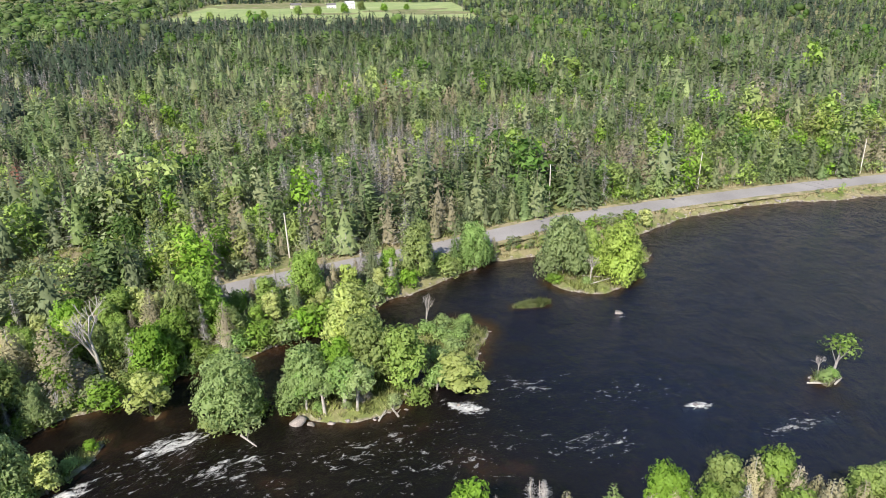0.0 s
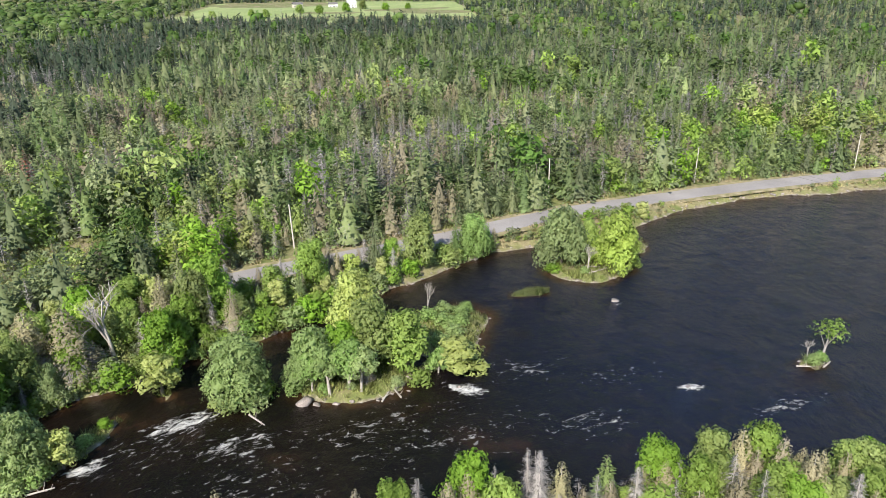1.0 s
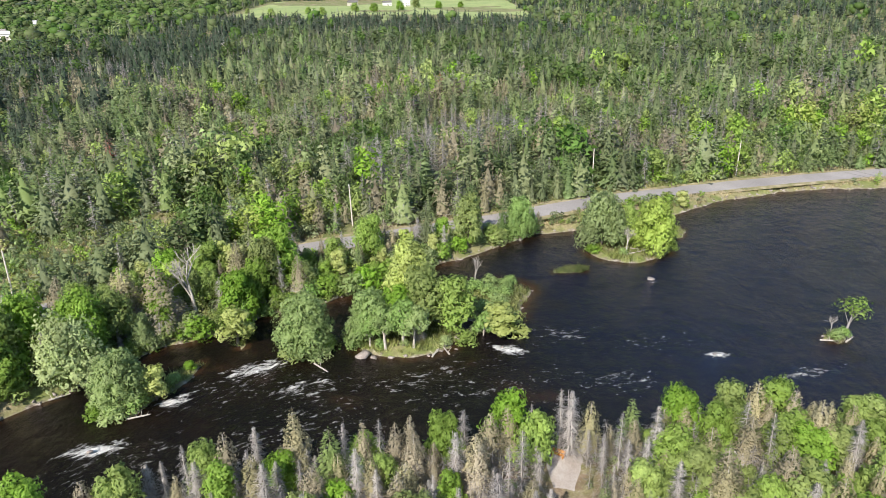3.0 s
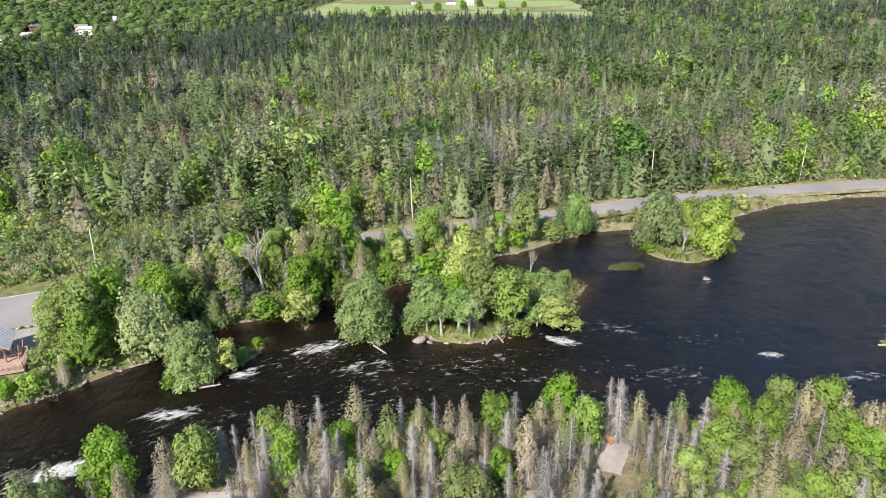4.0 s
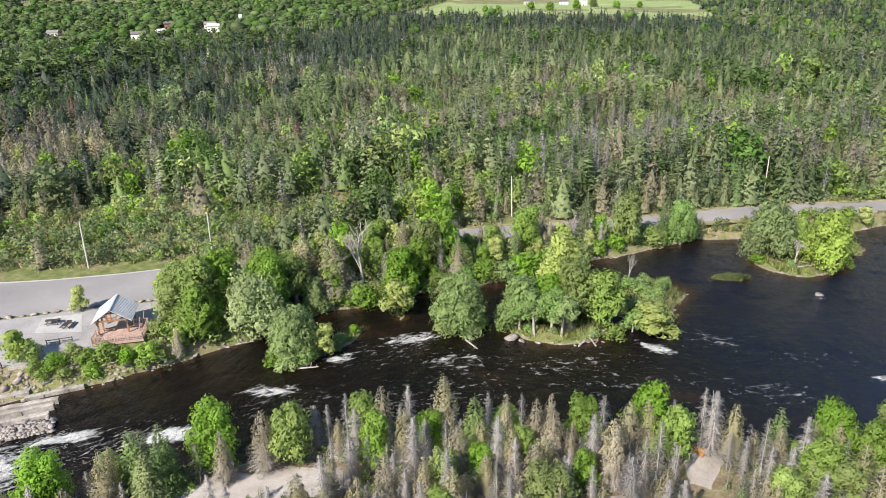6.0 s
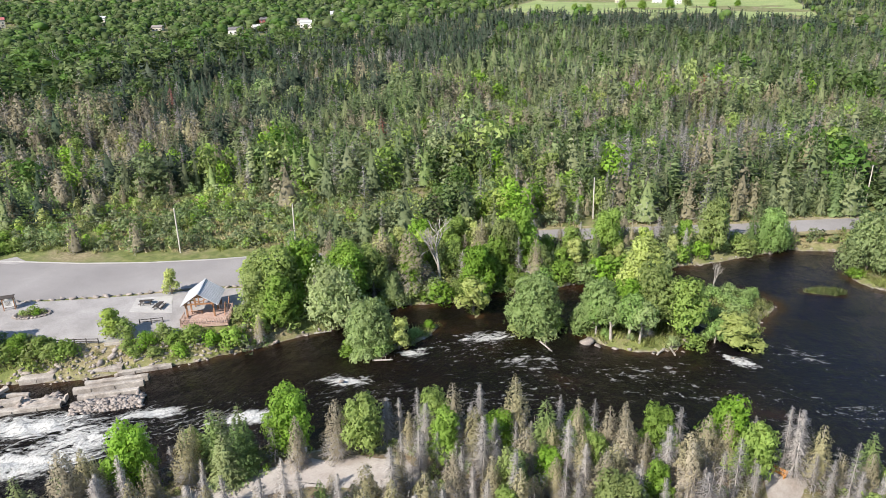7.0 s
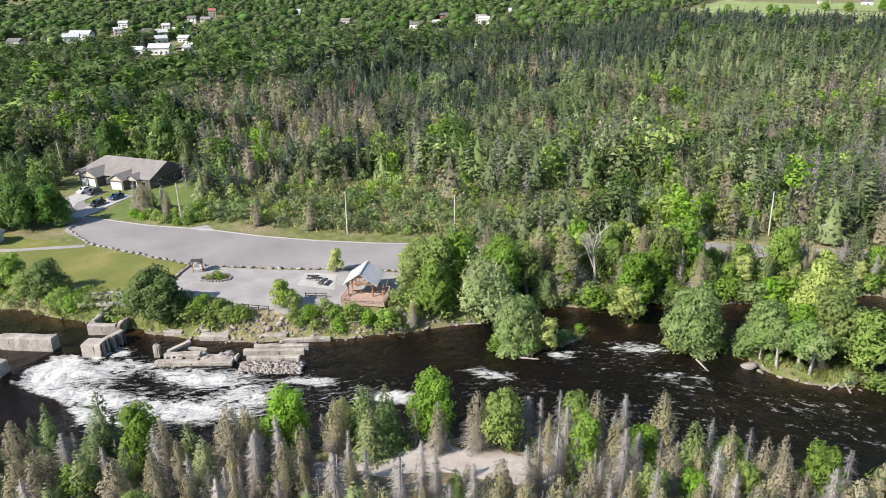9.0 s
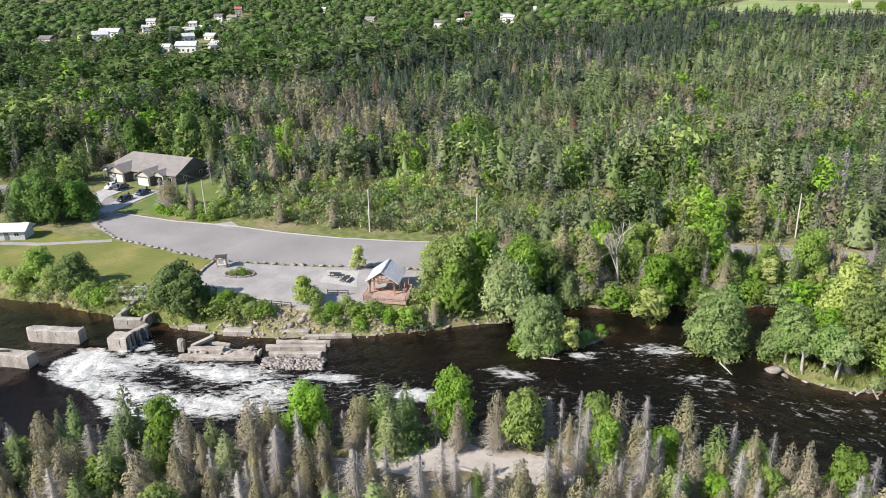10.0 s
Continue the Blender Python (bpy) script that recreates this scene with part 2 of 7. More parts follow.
def value_noise(x, y, size, seed):
    """Smooth noise from -1 to 1 with features of that size in metres."""
    x, y = np.asarray(x, float) / size, np.asarray(y, float) / size
    xi, yi = np.floor(x).astype(np.int64), np.floor(y).astype(np.int64)
    fx, fy = x - xi, y - yi
    fx, fy = fx * fx * (3 - 2 * fx), fy * fy * (3 - 2 * fy)

    def h(i, j):
        k = (i * 374761393 + j * 668265263 + seed * 974711) & 0x7FFFFFFF
        k = ((k ^ (k >> 13)) * 1274126177) & 0x7FFFFFFF
        return ((k ^ (k >> 16)) & 0xFFFF) / 32767.5 - 1
    return (h(xi, yi) * (1 - fx) + h(xi + 1, yi) * fx) * (1 - fy) + (h(xi, yi + 1) * (1 - fx) + h(xi + 1, yi + 1) * fx) * fy


def height(x, y):
    x, y = np.asarray(x, float), np.asarray(y, float)
    wob = value_noise(x, y, 7, 3) * 1.0 + value_noise(x, y, 2.5, 4) * 0.5
    dn = (y - bank_n(x)) * 0.82
    ds = (bank_s(x) - y) * 0.85
    low = smooth(20, 70, x)
    z = np.maximum(-1.3 + (4.3 - 1.5 * low) * smooth(-4, 7 - 3.2 * low, dn + wob * smooth(7, 3, dn)), -1.3 + 3.3 * smooth(-4, 5.5, ds + wob * smooth(7, 3, ds)))
    for cx, cy, a, b, turn, top in ISLANDS:
        c, s = math.cos(radians(turn)), math.sin(radians(turn))
        u, v = ((x - cx) * c + (y - cy) * s) / a, (-(x - cx) * s + (y - cy) * c) / b
        r = np.sqrt(u * u + v * v) + wob * 0.14
        z = np.maximum(z, -1.3 + (1.3 + top) * smooth(1.35, 0.6, r))
    far = np.maximum(dn - 100, 0)
    z = z + far * 0.017 + smooth(60, 260, dn) * (value_noise(x, y, 160, 8) * 2.5 + value_noise(x, y, 45, 9) * 0.8)
    z = z + smooth(1250, 2600, np.hypot(x, y)) * smooth(0, 400, dn) * (70 + 30 * value_noise(x, y, 700, 5))
    return z + smooth(20, 200, ds) * value_noise(x, y, 60, 6)


def ground_z(x, y):
    return float(height(x, y))


# ---------------------------------------------------------------- mesh helpers
def raw_mesh(name, verts, tris, mats, index=None, smooth_shade=False, normals=None):
    me = bpy.data.meshes.new(name)
    n, m = len(verts), len(tris)
    me.vertices.add(n)
    me.vertices.foreach_set("co", np.asarray(verts, np.float32).ravel())
    me.loops.add(m * 3)
    me.loops.foreach_set("vertex_index", np.asarray(tris, np.int32).ravel())
    me.polygons.add(m)
    me.polygons.foreach_set("loop_start", np.arange(0, m * 3, 3, dtype=np.int32))
    for mat in mats:
        me.materials.append(mat)
    if index is not None:
        me.polygons.foreach_set("material_index", np.asarray(index, np.int32))
    if smooth_shade:
        me.polygons.foreach_set("use_smooth", np.ones(m, bool))
    me.update(calc_edges=True)
    if normals is not None:
        me.polygons.foreach_set("use_smooth", np.ones(m, bool))
        me.attributes.new("custom_normal", "FLOAT_VECTOR", "POINT").data.foreach_set("vector", np.asarray(normals, np.float32).ravel())
    return me


def part(name, bm, material, parent, label="", smooth_shade=False):
    """Links a bmesh as one mesh object under a thing or a part."""
    me = bpy.data.meshes.new(name)
    bmesh.ops.recalc_face_normals(bm, faces=bm.faces)
    bm.to_mesh(me)
    bm.free()
    if smooth_shade:
        me.polygons.foreach_set("use_smooth", np.ones(len(me.polygons), bool))
    me.materials.append(material)
    ob = new(name, me)
    ob.parent = parent
    if label:
        tagged(ob, label)
    return ob


def box(bm, size, at=(0, 0, 0), turn=(0, 0, 0), bevel=0.0):
    m = pose(*at, *turn) @ Matrix.Diagonal((*size, 1))
    made = bmesh.ops.create_cube(bm, size=1, matrix=m)
    if bevel:
        edges = list({e for v in made["verts"] for e in v.link_edges})
        bmesh.ops.bevel(bm, geom=edges, offset=bevel, segments=1, affect="EDGES")
    return bm


def bar(bm, a, b, r0, r1=None, sides=6):
    """A tapered round bar from a to b."""
    a, b = Vector(a), Vector(b)
    m = Matrix.Translation((a + b) / 2) @ (b - a).to_track_quat("Z", "Y").to_matrix().to_4x4()
    bmesh.ops.create_cone(bm, cap_ends=True, segments=sides, radius1=r0, radius2=r0 if r1 is None else r1, depth=(b - a).length, matrix=m)
    return bm


def beam(bm, a, b, w, h):
    """A square beam from a to b."""
    a, b = Vector(a), Vector(b)
    m = Matrix.Translation((a + b) / 2) @ (b - a).to_track_quat("Z", "Y").to_matrix().to_4x4() @ Matrix.Diagonal((w, h, (b - a).length, 1))
    bmesh.ops.create_cube(bm, size=1, matrix=m)
    return bm


def slab(bm, outline, z0, z1):
    """A flat plate with an outline of x, y corners."""
    low = [bm.verts.new((x, y, z0)) for x, y in outline]
    high = [bm.verts.new((x, y, z1)) for x, y in outline]
    bm.faces.new(high)
    bm.faces.new(low[::-1])
    for i in range(len(outline)):
        j = (i + 1) % len(outline)
        bm.faces.new((low[i], low[j], high[j], high[i]))
    return bm


def wavy(outline, step=2.0, amount=0.35, seed=0):
    """The outline with more corners and an uneven edge."""
    out = []
    for i, (x, y) in enumerate(outline):
        x2, y2 = outline[(i + 1) % len(outline)]
        n = max(1, int(math.hypot(x2 - x, y2 - y) / step))
        for k in range(n):
            px, py = x + (x2 - x) * k / n, y + (y2 - y) * k / n
            out.append((px + amount * float(value_noise(px, py, 3, seed)), py + amount * float(value_noise(px, py, 3, seed + 1))))
    return out


def empty(name, m, label, category, group="", kind=""):
    ob = new(name)
    ob.empty_display_size = 0.3
    ob.matrix_basis = m
    return tagged(ob, label, category, group, kind)


# ---------------------------------------------------------------- ground, water, road
def spread(lo, hi, step, far, grow=1.22):
    mid = list(np.arange(lo, hi + step / 2, step))
    s, a, b = step, [lo], [hi]
    while b[-1] < far:
        s *= grow
        a.append(a[-1] - s)
        b.append(b[-1] + s)
    return np.array(a[:0:-1] + mid + b[1:])


def grid_tris(nx, ny, keep=None):
    i, j = np.meshgrid(np.arange(nx - 1), np.arange(ny - 1), indexing="ij")
    a = (i * ny + j).ravel()
    if keep is not None:
        a = a[keep.ravel()]
    q = np.stack([a, a + ny, a + ny + 1, a + 1], 1)
    return np.concatenate([q[:, [0, 1, 2]], q[:, [0, 2, 3]]])


gx, gy = spread(-210, 170, 1.6, 4200), spread(-10, 210, 1.6, 4200)
X, Y = np.meshgrid(gx, gy, indexing="ij")
Z = height(X, Y)
ground_mesh = raw_mesh("ground", np.stack([X, Y, Z], -1).reshape(-1, 3), grid_tris(len(gx), len(gy)), [GROUND], smooth_shade=True)
ground_mesh.attributes.new("litter", "FLOAT", "POINT").data.foreach_set("value", smooth(0.5, 3.0, bank_s(X) - Y).astype(np.float32).ravel())
tagged(new("ground", ground_mesh), "uneven ground of meadow grass, soil and stony river banks", "ground", kind="structure")

# white water: centre x, y, half length, half width, turn, strength
RAPIDS = [(-109.2, 41.8, 2.6, 1.1, 65, 1.3), (-104, 40.5, 7, 2.4, 20, 1.0), (-118.6, 30.2, 3.4, 2.2, 40, 1.5), (-97, 27.5, 9, 3, 18, 1.2), (-114, 33.5, 5, 3.5, 30, 1.7), (-116.6, 36.2, 2.8, 2.6, 27, 1.7), (-111.5, 39.5, 2.2, 1.6, 60, 1.2), (-112, 31.2, 5, 5, 15, 1.6), (-106, 36.5, 8, 5, 25, 1.2), (-102, 30.5, 15, 3.4, 20, 1.25), (-92, 42.8, 14, 4.0, 25, 1.2), (-86, 36.0, 15, 3.8, 30, 1.25), (-80, 44, 10, 6, 30, 1.0), (-75, 52.5, 6, 1.7, 28, 1.15), (-66, 53, 11, 6, 30, 0.55),
          (-59.8, 56.2, 4.6, 1.9, 30, 1.6), (-51, 69.5, 4.5, 1.7, 15, 1.1), (-47, 66, 14, 7, 25, 0.39), (-33, 90.5, 6.5, 2.4, 28, 0.87), (-43.5, 81.5, 4, 1.3, 35, 1.04), (-36, 84, 12, 6, 30, 0.39), (-24, 84, 7, 4, 20, 0.61), (-6, 86, 18, 5, 15, 0.39),
          (9.6, 94.6, 3.4, 1.7, -25, 1.17), (44.5, 91.0, 2.2, 0.9, 0, 1.3), (20, 100, 8, 5, 10, 0.43), (-22, 74, 18, 9, 20, 0.39), (5, 82, 18, 6, 15, 0.39), (27, 84, 9, 4, 5, 0.43), (33, 76, 3, 1, 0, 0.5), (57, 85, 8, 2, 10, 0.53), (-110.8, 43.0, 3.6, 1.1, 20, 0.85), (42.7, 122.3, 1.6, 0.8, 0, 0.6), (-95, 38, 26, 11, 25, 0.6), (35, 96, 14, 5, 5, 0.3)]


def foam_at(x, y):
    f = np.zeros_like(x)
    for cx, cy, a, b, turn, k in RAPIDS:
        c, s = math.cos(radians(turn)), math.sin(radians(turn))
        u, v = ((x - cx) * c + (y - cy) * s) / a, (-(x - cx) * s + (y - cy) * c) / b
        f = np.maximum(f, k * np.exp(-(u * u + v * v) * 0.9))
    u, v = (x + 97.5) * 0.98 + (y - 38.6) * 0.2, -(x + 97.5) * 0.2 + (y - 38.6) * 0.98
    f = f * (1 - 0.6 * np.exp(-(u / 7) ** 2 - (v / 2.0) ** 2))
    # the pool below the dam is calm in front of the jet
    return f * smooth(-0.8, 0.8, y - np.interp(x, [-118, -109.5, -103.2, -97, -92], [26, 26.7, 27.6, 26, 10]))


wx = np.concatenate([np.arange(-600, -140, 6), np.arange(-140, -20, 0.5), np.arange(-20, 60, 0.8), np.arange(60, 170, 2), np.arange(170, 620, 10)])
wy = np.concatenate([np.arange(-260, -5, 5), np.arange(-5, 110, 0.5), np.arange(110, 200, 2.0)])
X, Y = np.meshgrid(wx, wy, indexing="ij")
foam = foam_at(X, Y)
# the pool above the old dam stands higher
above = smooth(0.4, -1.4, X - np.interp(Y, [15, 26, 35.2, 37.6, 44], [-115.5, -116.7, -118, -114.2, -112]))
swell = foam * (value_noise(X, Y, 2.2, 21) * 0.28 + value_noise(X, Y, 0.9, 22) * 0.12)
Z = 0.45 * above + swell * (1 - above) + 0.03 * value_noise(X, Y, 3, 23)
depth_and_sky = height(X, Y)
keep = (depth_and_sky < 1.4) & (Y < bank_n(X) + 6) & (Y > bank_s(X) - 6)
keep = keep[:-1, :-1] | keep[1:, :-1] | keep[:-1, 1:] | keep[1:, 1:]
river_mesh = raw_mesh("river", np.stack([X, Y, Z], -1).reshape(-1, 3), grid_tris(len(wx), len(wy), keep), [WATER], smooth_shade=True)
river_mesh.attributes.new("foam", "FLOAT", "POINT").data.foreach_set("value", (foam * (1 - above)).astype(np.float32).ravel())
river_mesh.attributes.new("shallow", "FLOAT", "POINT").data.foreach_set("value", smooth(-1.25, -0.1, depth_and_sky).astype(np.float32).ravel())
# mask of the painted sky blue: right-hand water, away from the banks
river_mesh.attributes.new("depth_and_sky", "FLOAT", "POINT").data.foreach_set("value", (smooth(-6, 42, X + 0.35 * (Y - 100)) * smooth(1, 16, bank_n(X) - Y) * smooth(-0.6, -1.28, depth_and_sky)).astype(np.float32).ravel())
run = np.cumsum(np.concatenate([[0], np.hypot(np.diff(wx), np.diff((bank_n(wx) + bank_s(wx)) / 2))]))
U = np.broadcast_to(run[:, None], X.shape)
V = (Y - bank_s(X)) * 0.8
uv = np.stack([U, V], -1).reshape(-1, 2).astype(np.float32)
loops = np.zeros(len(river_mesh.loops), np.int32)
river_mesh.loops.foreach_get("vertex_index", loops)
river_mesh.uv_layers.new(name="flow").data.foreach_set("uv", uv[loops].ravel())
tagged(new("river", river_mesh), "dark peat-brown river with white rapids below an old dam", "river", kind="structure")


def strip(name, line, width, z, mat, label, thick=0.25, seed=0):
    """A road or verge along a line of x, y points."""
    pts = [Vector((*p, 0)) for p in line]
    fine = []
    for a, b in zip(pts, pts[1:]):
        n = max(1, int((b - a).length / 3))
        fine += [a.lerp(b, k / n) for k in range(n)]
    fine.append(pts[-1])
    for _ in range(6):
        fine = [fine[0]] + [(fine[i - 1] + fine[i] * 2 + fine[i + 1]) / 4 for i in range(1, len(fine) - 1)] + [fine[-1]]
    bm = bmesh.new()
    rows = []
    for i, p in enumerate(fine):
        d = (fine[min(i + 1, len(fine) - 1)] - fine[max(i - 1, 0)]).normalized()
        side = Vector((-d.y, d.x, 0))
        row = []
        for k in (-0.5, -0.5, -0.25, 0, 0.25, 0.5, 0.5):
            w = k * (width + 0.5 * float(value_noise(p.x, p.y, 6, seed + (k > 0))))
            q = p + side * w
            row.append([q.x, q.y, z - 1.5 * float(smooth(20, 70, q.x)) - 0.02 * abs(k) * 2])
        row[0][2] -= thick
        row[-1][2] -= thick
        rows.append([bm.verts.new(v) for v in row])
    for r, s in zip(rows, rows[1:]):
        for k in range(len(r) - 1):
            bm.faces.new((r[k], r[k + 1], s[k + 1], s[k]))
    return tagged(part(name, bm, mat, None), label, name.replace("_", " "), kind="structure")


ROAD = [(260, 205), (200, 203), (148, 196.3), (131, 193.9), (115.5, 191), (101, 188.5), (88, 185.6), (70, 180.9), (51, 174.6), (28, 162.3), (12, 154.6), (-9, 146.8), (-28.5, 139), (-44, 131.5), (-60, 121), (-75, 109.5), (-90, 98.5)]
strip("verge", ROAD, 11.0, 3.035, SHOULDER, "dry grassy gravel verge along the road", seed=3)
strip("road", ROAD, 7.2, 3.075, ASPHALT, "pale worn asphalt road beside the river")
LOT = [(-76, 108), (-88, 107.4), (-99.5, 101.3), (-112, 95.8), (-126, 91.2), (-140.5, 88), (-154, 83.3), (-168, 80), (-176, 77.5), (-186, 86), (-191, 84), (-180, 74), (-170.7, 69.5), (-157, 67.1), (-143, 68.9),
       (-126, 71), (-117.6, 74.7), (-109.3, 78.5), (-101.7, 82.6), (-92, 88.5), (-80, 93)]
tagged(part("parking_lot", slab(bmesh.new(), wavy(LOT, 2, 0.25, 1), 2.8, 3.10), ASPHALT, None), "wide pale asphalt parking lot", "parking lot", kind="structure")
COURT = [(-125.2, 71.4), (-121.8, 63), (-114.3, 57.8), (-102.4, 61), (-92.4, 64.7), (-86, 69), (-80.5, 75), (-76, 84), (-79.7, 92), (-92, 87.6), (-101.3, 81.8), (-109, 77.7), (-117.3, 73.9)]
tagged(part("gravel_court", slab(bmesh.new(), wavy(COURT, 2, 0.25, 2), 2.7, 3.06), GRAVEL, None), "light grey crushed gravel court", "gravel court", kind="structure")
GRASS = [(-126.5, 70.2), (-143, 68), (-157, 66.2), (-171, 62), (-190, 60), (-196, 44), (-176, 38), (-152, 44.5), (-136, 47.5), (-126, 55), (-122.5, 62.5)]
tagged(part("lawn", slab(bmesh.new(), wavy(GRASS, 2, 0.3, 3), 2.7, 3.05), LAWN, None), "mown yellow-green park lawn", "lawn", kind="structure")


# ---------------------------------------------------------------- trees as arrays of triangles
class Heap:
    """Collects triangles, each with the number of its material, and the way each corner faces."""

    def __init__(self):
        self.v, self.f, self.m, self.d, self.n = [], [], [], [], 0

    def add(self, v, f, m, d=None):
        v = np.asarray(v, float)
        self.v.append(v)
        self.f.append(np.asarray(f, np.int64) + self.n)
        self.m.append(np.full(len(f), m))
        self.d.append(unit(v - v.mean(0) if d is None else np.asarray(d, float)))
        self.n += len(v)

    def done(self):
        return np.concatenate(self.v), np.concatenate(self.f), np.concatenate(self.m), np.concatenate(self.d)


def unit(v):
    return v / np.maximum(np.linalg.norm(v, axis=-1, keepdims=True), 1e-9)


def cards(heap, at, normal, size, m, rng, quad=True):
    """Leaf clumps: bent quads or triangles at the points, facing about the normals."""
    n = len(at)
    face = unit(normal)
    normal = unit(face + rng.normal(0, 0.45, (n, 3)))
    normal = normal * np.where((normal * face).sum(1) < 0, -1, 1)[:, None]
    face = unit(face * 0.64 + normal * 0.36)
    a = unit(np.cross(normal, rng.normal(0, 1, (n, 3))))
    b = np.cross(normal, a)
    s = (size * rng.uniform(0.6, 1.4, n))[:, None]
    if quad:
        v = np.stack([at - a * s, at + b * s * 0.55 + normal * s * 0.25, at + a * s, at - b * s * 0.55 + normal * s * 0.2], 1)
        base = np.arange(n)[:, None] * 4
        f = np.concatenate([base + [0, 2, 1], base + [0, 3, 2]])
        heap.add(v.reshape(-1, 3), f, m, np.repeat(face, 4, 0))
    else:
        v = np.stack([at - a * s, at + a * s * 0.7 + b * s * 0.3, at + b * s + normal * s * 0.2], 1)
        heap.add(v.reshape(-1, 3), np.arange(n * 3).reshape(-1, 3), m, np.repeat(face, 3, 0))


def tube(heap, a, b, r0, r1, m, sides=5):
    a, b = np.asarray(a, float), np.asarray(b, float)
    d = unit(b - a)
    s = unit(np.cross(d, (0.3, 0.9, 0.1) if abs(d[2]) > 0.8 else (0, 0, 1.0)))
    t = np.cross(d, s)
    ang = np.arange(sides) * 2 * math.pi / sides
    ring = np.cos(ang)[:, None] * s + np.sin(ang)[:, None] * t
    v = np.concatenate([a + ring * r0, b + ring * r1])
    i = np.arange(sides)
    j = (i + 1) % sides
    heap.add(v, np.concatenate([np.stack([i, j, j + sides], 1), np.stack([i, j + sides, i + sides], 1)]), m, np.concatenate([ring, ring]))


BALL = bmesh.new()
bmesh.ops.create_icosphere(BALL, subdivisions=1, radius=1)
BALL_V = np.array([v.co[:] for v in BALL.verts])
BALL_F = np.array([[v.index for v in f.verts] for f in BALL.faces])
BALL.free()


def broadleaf(seed, h=10, r=4.5, leaves=1500, size=0.42, lobes=9, low=0.25, droop=0.0, quad=True, core=True, limbs=True):
    """A broad-leaved tree: trunk and limbs (0), leaf clumps on uneven lobes (1)."""
    rng = np.random.default_rng(seed)
    wood, crown = Heap(), Heap()
    lean = rng.normal(0, 0.04 * h, 2)
    top = np.array([*lean, h * 0.72])
    tube(wood, (0, 0, -0.4), top * 0.5, 0.035 * h, 0.024 * h, 0, 6 if limbs else 3)
    if limbs:
        tube(wood, top * 0.5, top, 0.024 * h, 0.008 * h, 0, 5)
    for k in range(lobes):
        a = k * 2.4 + rng.uniform(-0.4, 0.4)
        u = (k + 0.5) / lobes
        z = h * (low + 0.12 + (0.80 - low) * u)
        spread_r = r * 0.72 * math.sqrt(max(0.05, 1 - (u * 1.05 - 0.25) ** 2)) * rng.uniform(0.7, 1.0) * (1 - 0.4 * u)
        c = np.array([math.cos(a) * spread_r + lean[0] * u, math.sin(a) * spread_r + lean[1] * u, z])
        lr = r * rng.uniform(0.42, 0.58) * (1.05 - 0.3 * u) * (9 / max(lobes, 5)) ** 0.3
        squash = np.array([1, 1, rng.uniform(0.7, 0.95)])
        if limbs:
            tube(wood, top * (0.35 + 0.5 * u), c, 0.012 * h, 0.004 * h, 0, 4)
        n = leaves // lobes
        d = unit(rng.normal(0, 1, (n, 3)) + (0, 0, 0.25))
        lump = 1 + 0.16 * np.sin(d[:, :1] * 5 + k) + 0.18 * np.sin(d[:, 1:2] * 6 + d[:, 2:] * 4 + k * 2)
        p = c + d * lr * squash * lump * rng.uniform(0.8, 1.16, (n, 1))
        if droop:
            p[:, 2] -= droop * np.maximum(0, np.hypot(p[:, 0], p[:, 1]) / r - 0.4) ** 1.5 * h
        p[:, 2] = np.maximum(p[:, 2], h * low * 0.35)
        cards(crown, p, d + (0, 0, 0.35), size, 1, rng, quad)
        if core:
            b = BALL_V * lr * squash * (0.52 if limbs else 0.45) * (1 + 0.15 * rng.normal(0, 1, (len(BALL_V), 1))) + c
            if droop:
                b[:, 2] -= droop * np.maximum(0, np.hypot(b[:, 0], b[:, 1]) / r - 0.4) ** 1.5 * h
            crown.add(b, BALL_F, 1)
    return wood.done(), crown.done()


